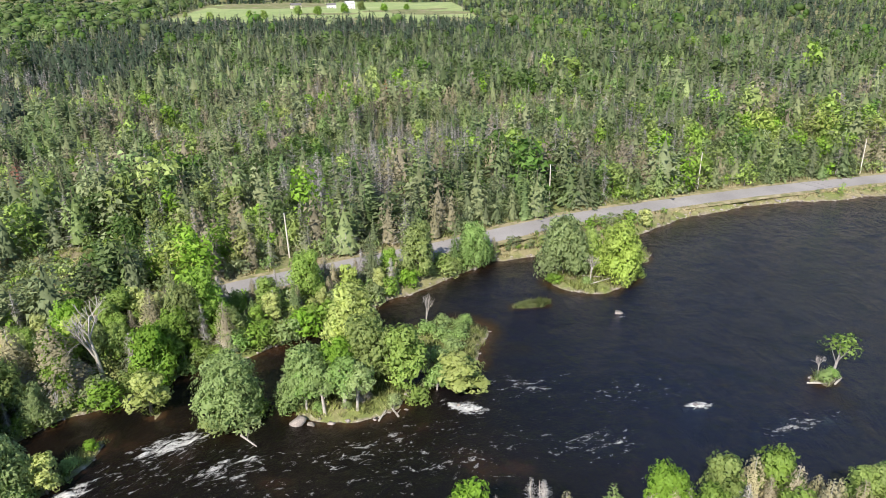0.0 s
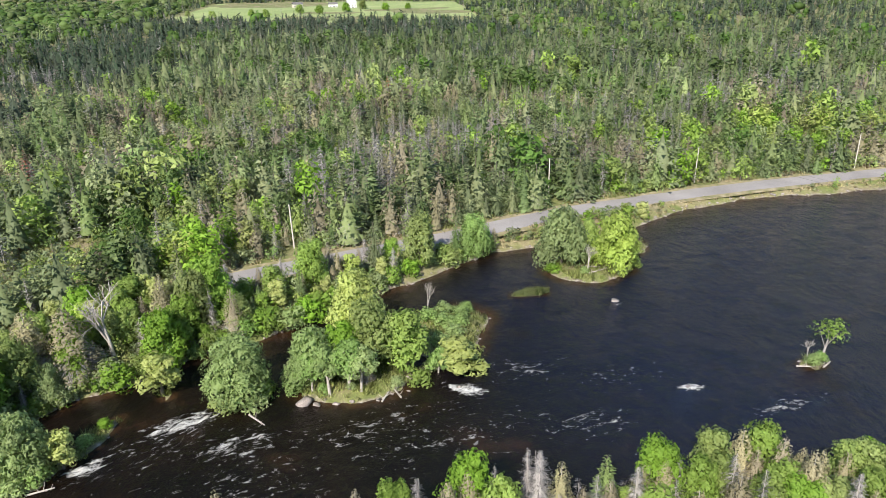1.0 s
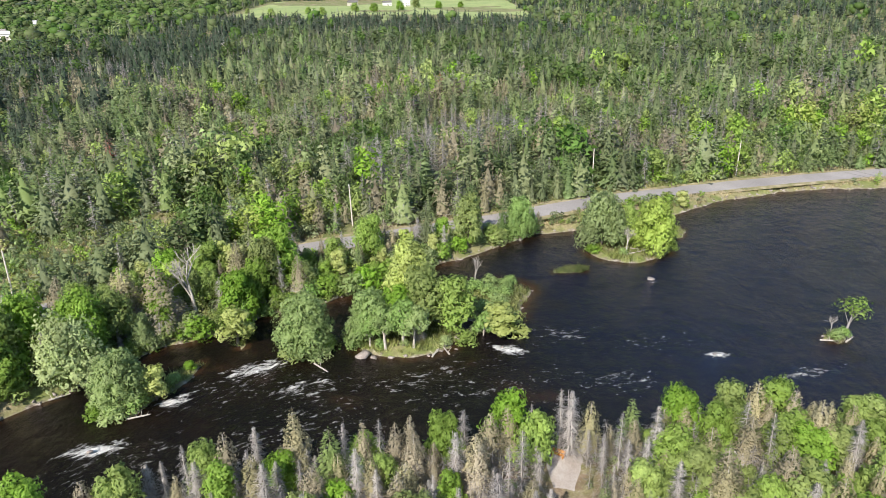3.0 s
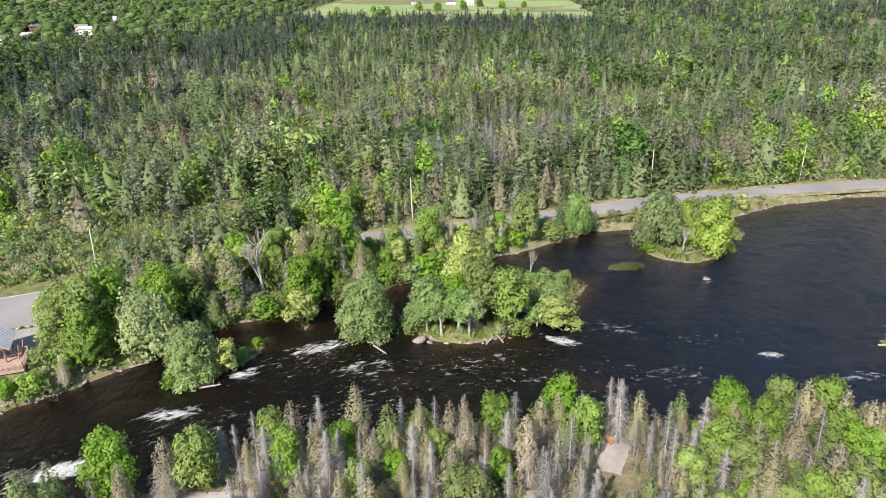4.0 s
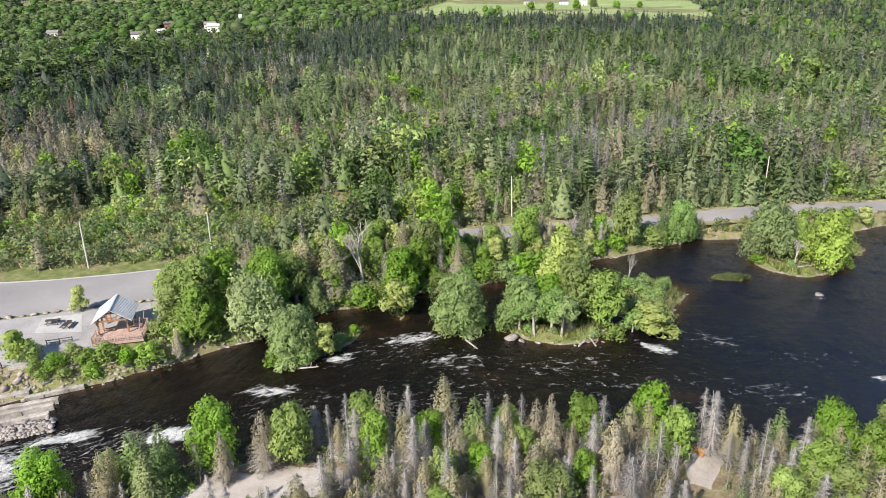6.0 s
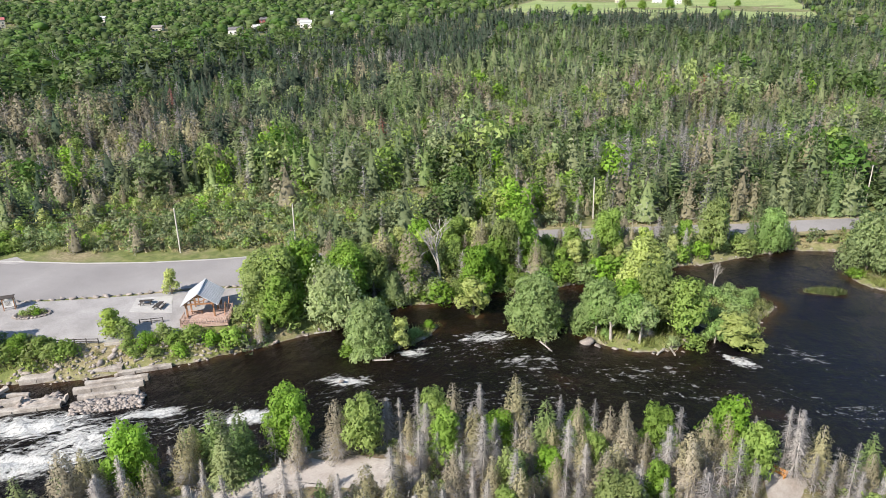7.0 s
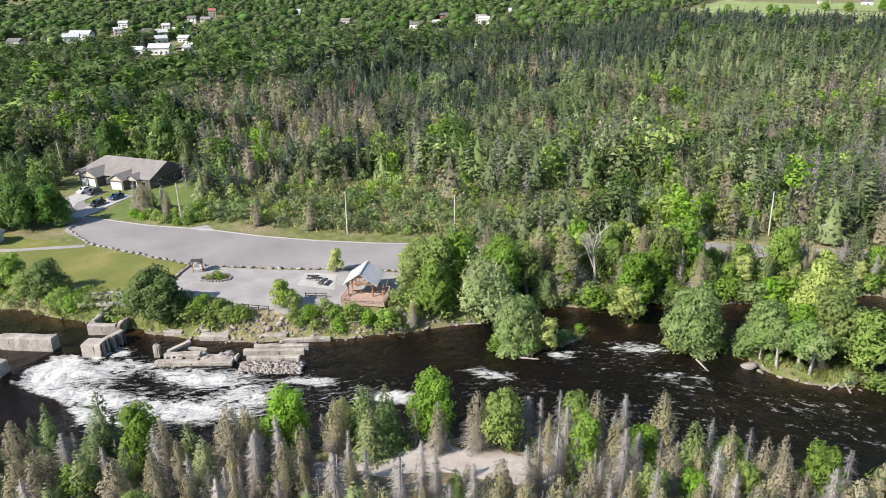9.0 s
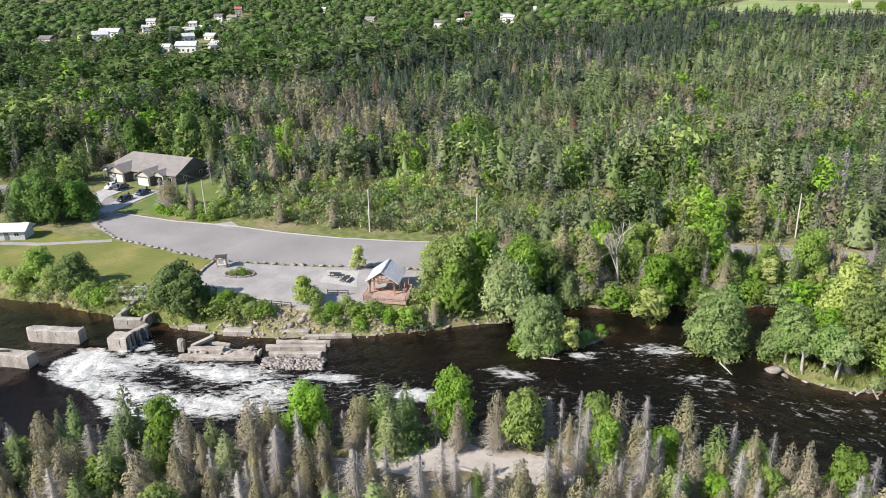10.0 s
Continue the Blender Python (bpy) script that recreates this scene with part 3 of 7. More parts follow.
def conifer(seed, h=11, r=1.9, whorls=20, per=7, sub=True, base=0.08, power=0.85, ragged=0.25):
    """A spruce or fir: trunk (0) and whorls of drooping boughs (1)."""
    rng = np.random.default_rng(seed)
    wood, crown = Heap(), Heap()
    tube(wood, (0, 0, -0.4), (0, 0, h * 0.97), 0.016 * h, 0.004 * h, 0, 5 if sub else 3)
    for i in range(whorls):
        u = base + (0.99 - base) * (i / whorls)
        R = r * (1 - u) ** power * rng.uniform(1 - ragged, 1 + ragged) + 0.12
        a = rng.uniform(0, 6.3) + np.arange(per) * 2 * math.pi / per + rng.normal(0, 0.15, per)
        L = R * rng.uniform(0.75, 1.15, per)
        d = np.stack([np.cos(a), np.sin(a), np.zeros(per)], 1)
        s = np.stack([-np.sin(a), np.cos(a), np.zeros(per)], 1)
        root = np.array([0, 0, u * h]) + rng.normal(0, 0.02 * h, (per, 1)) * (0, 0, 1)
        rise = (0.3 * u - 0.38) * L
        tip = root + d * L[:, None] + np.stack([rise * 0, rise * 0, rise], 1)
        mid = root + d * L[:, None] * 0.5 + np.stack([rise * 0, rise * 0, rise * 0.3 + 0.05 * L], 1)
        w = (0.26 * L + 0.08)[:, None]
        hang = np.stack([rise * 0, rise * 0, -0.16 * L - 0.05], 1)
        v = np.stack([root, mid + s * w + hang, tip, mid - s * w + hang, mid], 1)
        b = np.arange(per)[:, None] * 5
        f = np.concatenate([b + [0, 4, 1], b + [1, 4, 2], b + [0, 3, 4], b + [3, 2, 4]]) if sub else np.concatenate([b + [0, 2, 1], b + [0, 3, 2]])
        out = unit(d * 0.8 + (0, 0, 0.55))
        crown.add(v.reshape(-1, 3), f, 1, np.stack([out, out + s * 0.45, out, out - s * 0.45, out + (0, 0, 0.3)], 1).reshape(-1, 3))
    n = 6
    ang = np.arange(n) * 2 * math.pi / n
    cone = np.concatenate([np.stack([np.cos(ang) * r * 0.6, np.sin(ang) * r * 0.6, np.full(n, h * (base + 0.01))], 1), [[0, 0, h * 0.93]]])
    crown.add(cone, [[k, (k + 1) % n, n] for k in range(n)], 1, cone * (1, 1, 0) + (0, 0, 0.4))
    return wood.done(), crown.done()


def spire(seed, h=10, r=2.2, leaves=160, size=0.5, tiers=9, power=0.8, low=0.04, ragged=0.3):
    """A bushy conifer: trunk (0) and pointed sprays hanging outwards in loose tiers (1)."""
    rng = np.random.default_rng(seed)
    wood, crown = Heap(), Heap()
    tube(wood, (0, 0, -0.4), (0, 0, h * 0.95), 0.015 * h, 0.004 * h, 0, 5 if leaves > 400 else 3)
    u = low + (1 - low) * (1 - np.sqrt(rng.uniform(0, 1, leaves)))
    a = rng.uniform(0, 6.3, leaves)
    f = (u * tiers + 0.3 * np.sin(a * 2 + seed)) % 1
    R = r * (1 - u) ** power * (1.05 - 0.4 * f) * (1 + ragged * np.sin(a * 3 + np.floor(u * tiers) * 2.1)) * rng.uniform(0.72, 1.05, leaves) + 0.06
    d = np.stack([np.cos(a), np.sin(a), np.zeros(leaves)], 1)
    p = d * R[:, None] + np.stack([a * 0, a * 0, u * h], 1)
    t = unit(d + np.stack([a * 0, a * 0, 0.55 * u - 0.45], 1) + rng.normal(0, 0.3, (leaves, 3)))
    s = unit(np.stack([-np.sin(a), np.cos(a), np.zeros(leaves)], 1) + rng.normal(0, 0.3, (leaves, 3)))
    face = unit(d + (0, 0, 0.55))
    s = s * np.where((np.cross(s, t) * face).sum(1) < 0, -1, 1)[:, None]
    k = (size * rng.uniform(0.6, 1.35, leaves) * (1.1 - 0.5 * u))[:, None]
    v = np.stack([p - s * k * 0.5 - t * k * 0.5, p + s * k * 0.5 - t * k * 0.5, p + t * k], 1)
    nor = unit(np.cross(s, t))
    crown.add(v.reshape(-1, 3), np.arange(leaves * 3).reshape(-1, 3), 1, np.repeat(face * 0.5 + nor * 0.5, 3, 0))
    n = 5
    ang = np.arange(n) * 2 * math.pi / n
    cone = np.concatenate([np.stack([np.cos(ang) * r * 0.5, np.sin(ang) * r * 0.5, np.full(n, h * (low + 0.06))], 1), [[0, 0, h * 0.8]]])
    crown.add(cone, [[i, (i + 1) % n, n] for i in range(n)], 1, cone * (1, 1, 0) + (0, 0, 0.4))
    return wood.done(), crown.done()


def cedar(seed, h=10, r=1.9, leaves=900, size=0.3, bare=0.1, quad=True):
    """A white cedar: a dense, uneven cone of upright sprays (1) on a pale trunk (0), with dead grey twigs low down (2)."""
    rng = np.random.default_rng(seed)
    wood, crown = Heap(), Heap()
    tube(wood, (0, 0, -0.4), (0, 0, h * 0.95), 0.018 * h, 0.004 * h, 0, 5)
    u = 1 - np.sqrt(rng.uniform(0, 1, leaves))
    u = bare + (1 - bare) * u
    a = rng.uniform(0, 6.3, leaves)
    R = r * (1 - u) ** 0.7 * (1 + 0.22 * np.sin(a * 3 + u * 13) + 0.15 * np.sin(a * 5 - u * 21)) * rng.uniform(0.7, 1.08, leaves) + 0.05
    p = np.stack([np.cos(a) * R, np.sin(a) * R, u * h], 1)
    low = rng.uniform(0, 1, leaves) < smooth(0.55, 0.15, u) * 0.75
    d = np.stack([np.cos(a), np.sin(a), np.full(leaves, 0.4)], 1)
    cards(crown, p[~low], d[~low], size, 1, rng, quad)
    n = int(low.sum())
    if n:
        q = p[low]
        t = unit(d[low] * (1, 1, -0.3) + rng.normal(0, 0.5, (n, 3)))
        s = unit(np.cross(t, rng.normal(0, 1, (n, 3)))) * 0.045
        q0 = q * (0.35, 0.35, 1)
        face = unit(d[low] + (0, 0, 0.3))
        s = s * np.where((np.cross(s, t) * face).sum(1) < 0, -1, 1)[:, None]
        v = np.stack([q0 - s, q0 + s, q + t * 0.4], 1)
        crown.add(v.reshape(-1, 3), np.arange(n * 3).reshape(-1, 3), 2, np.repeat(face, 3, 0))
    k = 7
    ang = np.arange(k) * 2 * math.pi / k
    cone = np.concatenate([np.stack([np.cos(ang) * r * 0.55, np.sin(ang) * r * 0.55, np.full(k, h * (bare + 0.04))], 1), [[0, 0, h * 0.8]]])
    crown.add(cone, [[i, (i + 1) % k, k] for i in range(k)], 1, cone * (1, 1, 0) + (0, 0, 0.4))
    return wood.done(), crown.done()


def bare_conifer(seed, h=9, r=1.6, twigs=420, width=0.05):
    """A dead conifer: a pale pole (0) with a mass of grey drooping twigs (2)."""
    rng = np.random.default_rng(seed)
    wood, crown = Heap(), Heap()
    tube(wood, (0, 0, -0.4), (rng.normal(0, 0.2), rng.normal(0, 0.2), h), 0.011 * h, 0.003 * h, 0, 5)
    u = rng.uniform(0.12, 0.99, twigs)
    a = np.round(rng.uniform(0, 6.3, twigs) * 2.2) / 2.2 + np.round(u * 14) * 1.3
    L = r * (1 - u) ** 0.6 * rng.uniform(0.25, 1.2, twigs) * (0.75 + 0.35 * np.sin(np.round(u * 14) * 2.7)) + 0.15
    start = rng.uniform(0, 0.8, twigs)
    d = np.stack([np.cos(a), np.sin(a), rng.uniform(-0.35, 0.2, twigs) - 0.5 * (1 - u)], 1)
    root = np.stack([np.zeros(twigs), np.zeros(twigs), u * h], 1) + d * (L * start)[:, None]
    d2 = unit(d + rng.normal(0, 0.28, (twigs, 3)) * (start[:, None] > 0.1))
    tip = root + d2 * (L * np.maximum(0.3, 1 - start))[:, None]
    s = unit(np.cross(d2, rng.normal(0, 1, (twigs, 3)))) * width
    face = unit(d * (1, 1, 0) + (0, 0, 0.6))
    s = s * np.where((np.cross(s, d2) * face).sum(1) < 0, -1, 1)[:, None]
    v = np.stack([root - s, root + s, tip], 1)
    crown.add(v.reshape(-1, 3), np.arange(twigs * 3).reshape(-1, 3), 2, np.repeat(face, 3, 0))
    return wood.done(), crown.done()


def bare_broadleaf(seed, h=10, r=4):
    """A leafless, forked pale tree; all wood."""
    rng = np.random.default_rng(seed)
    wood, crown = Heap(), Heap()

    def grow(p, d, length, rad, depth):
        q = p + d * length
        tube(wood if depth > 3 else crown, p, q, rad, rad * 0.62, 0 if depth > 3 else 2, 5 if depth > 2 else 3)
        if depth:
            for _ in range(3 if depth > 1 else 4):
                grow(q - d * length * rng.uniform(0, 0.35), unit(d + rng.normal(0, 0.42, 3) + (0, 0, 0.12)), length * rng.uniform(0.6, 0.8), rad * 0.58, depth - 1)
    grow(np.array([0, 0, -0.3]), np.array([0.05, 0.02, 1.0]), h * 0.34, 0.02 * h, 4)
    return wood.done(), crown.done()


def tuft(seed, n=60, h=1.2, r=1.0, width=0.06, lean=0.5):
    """A tuft of long grass."""
    rng = np.random.default_rng(seed)
    heap = Heap()
    a, k = rng.uniform(0, 6.3, n), np.sqrt(rng.uniform(0, 1, n)) * r
    p = np.stack([np.cos(a) * k, np.sin(a) * k, np.full(n, -0.05)], 1)
    t = p + np.stack([rng.normal(0, lean, n) * h, rng.normal(0, lean, n) * h, h * rng.uniform(0.5, 1.2, n)], 1)
    s = np.stack([np.cos(a * 7), np.sin(a * 7), a * 0], 1) * width
    heap.add(np.stack([p - s, p + s, t], 1).reshape(-1, 3), np.arange(n * 3).reshape(-1, 3), 1, np.repeat(unit(p + (0, 0, 1.2)), 3, 0))
    return heap.done()


# ---------------------------------------------------------------- single trees
MASTERS, COUNT = {}, {}


def tree_kind(kind, name, label, group, shapes, wood, leaves, twigs=None):
    MASTERS[kind] = dict(name=name, label=label, group=group, shapes=shapes, wood=wood, leaves=leaves, twigs=twigs or LEAF["dry"], made=[None] * len(shapes), size=[s[0] for s in shapes])


def plant(kind, x, y, h, turn=None, label="", wide=1.0, z=None):
    """Plants a tree of that kind and height on the ground."""
    k = MASTERS[kind]
    i = COUNT[kind] = COUNT.get(kind, -1) + 1
    i %= len(k["shapes"])
    base_h, maker = k["shapes"][i]
    s = h / base_h
    z = ground_z(x, y) if z is None else z
    m = Matrix.Translation((x, y, z - 0.05)) @ Matrix.Rotation(random.uniform(0, 6.28) if turn is None else turn, 4, "Z") @ Matrix.Diagonal((s * wide, s * wide, s, 1))
    if k["made"][i] is None:
        root = empty(k["name"], m, k["label"], "tree", k["group"])
        (wv, wf, wm, wd), (cv, cf, cm, cd) = maker()
        t = new("trunk", raw_mesh("trunk", wv, wf, [k["wood"]], None, False, wd))
        c = new("crown", raw_mesh("crown", cv, cf, [k["wood"], k["leaves"], k["twigs"]], cm, False, cd))
        t.parent = c.parent = root
        k["made"][i] = root
    else:
        first = k["made"][i]
        root = copy_thing(first, Matrix.Identity(4))
        root.matrix_basis = m
    if label:
        tagged(root, label)
    return root


BANKTREES = "trees along the river banks"
tree_kind("maple", "maple_tree", "bright green leafy maple tree on the river bank", BANKTREES,
          [(10, lambda: broadleaf(11, 10, 4.6, 4600, 0.34, 15, 0.1, 0, False)), (10, lambda: broadleaf(12, 10, 4.0, 4000, 0.34, 13, 0.08, 0, False)), (8, lambda: broadleaf(13, 8, 3.7, 3600, 0.32, 12, 0.05, 0, False))], BARK, LEAF["maple"])
tree_kind("lime", "ash_tree", "tall pale yellow-green ash tree on the island", BANKTREES,
          [(14, lambda: broadleaf(21, 14, 5.0, 6500, 0.36, 18, 0.25, 0, False))], PALE_BARK, LEAF["lime"])
tree_kind("sapling", "sapling", "yellow-green leafy sapling beside the water", BANKTREES,
          [(6, lambda: broadleaf(22, 6, 1.9, 1400, 0.3, 7, 0.1, 0, False)), (6, lambda: broadleaf(23, 6, 1.6, 1200, 0.3, 6, 0.1, 0, False))], BARK, LEAF["lime"])
tree_kind("willow", "willow_tree", "grey-green willow tree leaning over the water", BANKTREES,
          [(9, lambda: broadleaf(31, 9, 6.2, 9000, 0.33, 22, 0.05, 0.12, False)), (9, lambda: broadleaf(32, 9, 5.7, 8000, 0.33, 19, 0.05, 0.1, False))], BARK, LEAF["willow"])
tree_kind("sallow", "sallow_tree", "bright yellow-green sallow tree hanging over the water", BANKTREES,
          [(9, lambda: broadleaf(33, 9, 5.6, 8000, 0.33, 19, 0.03, 0.1, False))], PALE_BARK, LEAF["lime"])
tree_kind("birch", "birch_tree", "slender pale-stemmed tree at the island's edge", BANKTREES,
          [(9, lambda: broadleaf(34, 9, 2.9, 2000, 0.32, 9, 0.26, 0, False, False)), (9, lambda: broadleaf(35, 9, 2.6, 1800, 0.32, 8, 0.3, 0, False, False))], PALE_BARK, LEAF["willow"])
tree_kind("oak", "oak_tree", "dark green leafy tree with a dense round crown", "trees of the park",
          [(10, lambda: broadleaf(36, 10, 4.8, 5000, 0.36, 16, 0.05, 0, False)), (10, lambda: broadleaf(37, 10, 4.4, 4600, 0.36, 15, 0.08, 0, False))], BARK, LEAF["oak"])
tree_kind("spruce", "spruce_tree", "dark green spruce tree", BANKTREES,
          [(10, lambda: spire(41, 10, 2.2, 1500, 0.3, 14)), (10, lambda: spire(42, 10, 1.9, 1300, 0.3, 15)), (10, lambda: spire(43, 10, 2.6, 1700, 0.32, 12, ragged=0.4))], BARK, LEAF["spruce"])
tree_kind("fir", "balsam_fir", "green balsam fir with layered boughs", BANKTREES,
          [(9, lambda: spire(45, 9, 2.4, 1500, 0.3, 10, 0.65)), (9, lambda: spire(46, 9, 2.0, 1300, 0.3, 11, 0.7))], BARK, LEAF["pine"])
tree_kind("cedar", "cedar_tree", "olive-brown white cedar, grey with dead twigs below", BANKTREES,
          [(10, lambda: cedar(51, 10, 2.3, 2700, 0.19, 0.06, False)), (10, lambda: cedar(52, 10, 1.9, 2300, 0.19, 0.06, False)), (10, lambda: cedar(53, 10, 2.7, 3000, 0.2, 0.05, False)), (10, lambda: cedar(54, 10, 2.3, 1700, 0.18, 0.12, False))], PALE_BARK, LEAF["cedar"])
tree_kind("dead", "dead_tree", "dead grey conifer with bare drooping twigs", BANKTREES,
          [(9, lambda: bare_conifer(61, 9, 2.0, 1700, 0.03)), (9, lambda: bare_conifer(62, 9, 1.6, 1300, 0.03)), (9, lambda: bare_conifer(63, 9, 2.6, 2100, 0.03)), (9, lambda: bare_conifer(64, 9, 2.0, 800, 0.03))], PALE_BARK, LEAF["dry"])
tree_kind("bare", "bare_tree", "leafless pale tree with forked limbs", BANKTREES, [(11, lambda: bare_broadleaf(71, 11))], PALE_BARK, LEAF["dry"], PALE_BARK)

tree_kind("shrub", "shrub", "dense green leafy shrub on the bank", "shrubs of the banks",
          [(3, lambda: broadleaf(81, 3, 2.2, 800, 0.28, 7, 0.02, 0, False, True, False)), (3, lambda: broadleaf(82, 3, 2.5, 850, 0.28, 8, 0.02, 0, False, True, False)), (3, lambda: broadleaf(83, 3, 1.9, 700, 0.28, 6, 0.02, 0, False, True, False))], BARK, LEAF["maple"])
tree_kind("osier", "willow_shrub", "grey-green willow shrub at the water's edge", "shrubs of the banks",
          [(3, lambda: broadleaf(84, 3, 2.3, 800, 0.27, 7, 0.02, 0.06, False, True, False)), (3, lambda: broadleaf(85, 3, 2.0, 720, 0.27, 6, 0.02, 0.06, False, True, False))], BARK, LEAF["willow"])
tree_kind("leaner", "leaning_tree", "sparse green tree leaning over a tiny islet", BANKTREES,
          [(6, lambda: broadleaf(24, 6, 1.9, 420, 0.24, 6, 0.5, 0, False, False))], GREY_BARK, LEAF["maple"])
# islands
plant("lime", -7.4, 109.5, 14.5, 0.3)
plant("maple", -4.5, 101.5, 11.5, 1.0, "broad green maple tree on the rocky island", 0.95)
plant("maple", 0.8, 101, 11, 2.0, "broad green maple tree on the rocky island")
plant("willow", -14.2, 98.6, 8.6, 1.1, "grey-green willow tree on the rocky island", 0.85)
plant("maple", -10.5, 101, 8.8, 0.2, "leafy green tree on the rocky island", 0.9)
plant("sapling", 9.4, 101.2, 6.8, 0, "yellow-green sapling at the tip of the island", 1.9)
plant("birch", 5.6, 100.2, 6.0, 0.8, "thin pale-stemmed tree at the tip of the island")
plant("cedar", -6, 97, 6, 0, "brownish cedar on the rocky island")
plant("bare", 5.3, 121.5, 8.5, 0, "small leafless grey tree on the island")
plant("willow", -25.3, 96.2, 9.6, 2.2, "round grey-green willow standing in the river", 1.0)
plant("willow", 36.2, 140.8, 12.5, 0.6, "pale willow tree on the grassy island", 0.72)
plant("sallow", 47.4, 138.0, 11.2, 2.0, "bright yellow-green sallow on the grassy island", 0.84)
plant("bare", 40.6, 135.6, 7.5, 0.4, "bleached leafless limbs on the grassy island", 1.2)
plant("maple", 44.5, 147.5, 8.5, 1.0, "dark leafy tree at the back of the grassy island", 0.6)
plant("birch", -11.6, 94.6, 8.6, 0.3)
plant("birch", -6.8, 94.8, 8.0, 1.3)
plant("birch", -8.6, 95.4, 9.0, 2.3)
plant("birch", -14.4, 96.0, 7.0, 3.3)
plant("willow", -51, 79.6, 9.0, 0.9, "round grey-green willow standing in the river", 0.8)
plant("sapling", -46.6, 81.8, 6.2, 0.4, "", 1.1)
plant("sapling", -38, 98.4, 7.4, 1.4, "thin green tree on a tiny islet", 1.3)
# trees of the far bank
for kind, x, y, h, w in [("willow", -62.0, 87.4, 10.2, 0.9), ("maple", -70.7, 83.6, 12.5, 0.9), ("maple", -68.5, 88, 12, 0.85), ("maple", -57.7, 96.5, 10, 0.85), ("bare", -47.2, 106.0, 15, 1.5), ("maple", -33.7, 118.8, 12.5, 0.85), ("maple", -39, 107.8, 10.5, 0.8), ("cedar", -57.5, 101.2, 12, 1.6),
                         ("cedar", -52.3, 102.6, 12, 1.5), ("maple", -17, 130.5, 10, 0.8), ("cedar", -29.5, 114.8, 10, 1.0), ("maple", 5, 141.2, 12.5, 0.75), ("dead", -0.6, 136.4, 7.5, 1.1), ("spruce", -4.5, 138.6, 11, 1.1), ("willow", 18, 149.2, 9.5, 0.7), ("spruce", 13.5, 147, 9.5, 1.1), ("sapling", 63.5, 167.2, 5, 1.3),
                         ("maple", -36.5, 116.5, 11, 0.8), ("cedar", -40.5, 113, 12, 1.0), ("maple", -78.2, 88.5, 9, 0.9), ("maple", -68.6, 80.8, 10, 0.9), ("maple", -73, 81.5, 9, 0.9), ("maple", -61, 91, 12, 0.85), ("dead", -33, 114.5, 9, 1.1), ("spruce", -79, 103, 10, 1.2), ("spruce", -74.5, 99.5, 9, 1.2), ("sapling", -81.2, 90.5, 7, 1.3), ("spruce", -66, 97, 11, 1.2), ("cedar", -58, 101, 10, 1.1), ("willow", -54.5, 97.6, 6, 0.7)]:
    plant(kind, x, y, h, None, "", w)
# trees of the court, the lawn and the house
for kind, x, y, h, w in [("oak", -113.9, 52.6, 9.6, 1.1), ("oak", -110.2, 53.2, 8.4, 1.05), ("oak", -116.4, 54.6, 6.8, 1.1), ("oak", -138.1, 46.9, 7.4, 1.15), ("maple", -147.5, 44.8, 7.4, 1.15), ("maple", -142.6, 45, 5.2, 1.2), ("maple", -105.2, 56.8, 4.0, 1.3), ("maple", -101.5, 58.3, 3.6, 1.3), ("sapling", -93.8, 66.2, 5.6, 1.25), ("sapling", -95.8, 84, 5.4, 0.85),
                         ("oak", -176.5, 70.5, 10.5, 0.9), ("oak", -181, 65, 11.5, 0.9), ("oak", -187, 62.6, 11, 0.9), ("oak", -184, 72, 11, 0.9), ("oak", -192, 68, 11, 0.9), ("oak", -199, 72, 10, 0.9), ("spruce", -186, 58, 9, 1.3), ("oak", -202, 123.5, 16, 0.75), ("oak", -196, 127, 14, 0.75), ("oak", -221, 118, 14, 0.8), ("cedar", -165.5, 88.6, 9, 1.3),
                         ("dead", -168.0, 88.2, 8.5, 1.2), ("spruce", -163, 89.5, 8, 1.2), ("maple", -133, 45.6, 4, 1.1)]:
    plant(kind, x, y, h, None, "leafy green tree beside the lawn and gravel" if kind in ("maple", "sapling", "oak") else "", w)
for x, y, h in [(-164.8, 85.4, 2.2), (-161.9, 85.5, 1.8), (-161.6, 87.4, 2.4), (-157.7, 87.0, 2.6), (-154.4, 86.4, 2.0), (-150.3, 86.6, 1.7), (-149.2, 88.9, 2.4), (-152.7, 92.8, 2.8), (-148.0, 91.9, 2.4), (-153.0, 97.1, 3.0), (-146.6, 94.1, 2.6), (-156.5, 91.2, 2.2), (-171.0, 90.5, 1.6)]:
    plant("shrub", x, y, h, None, "low green shrub in the yard beside the lot", 1.1)
for kind, x, y, h in [("cedar", -164.2, 89.1, 8.0), ("dead", -166.2, 88.9, 7.5), ("dead", -161.8, 91.5, 7.0), ("spruce", -160.6, 92.6, 6.0), ("dead", -164.0, 93.5, 7.0), ("cedar", -158.8, 90.6, 6.5)]:
    plant(kind, x, y, h, None, "", 1.0)
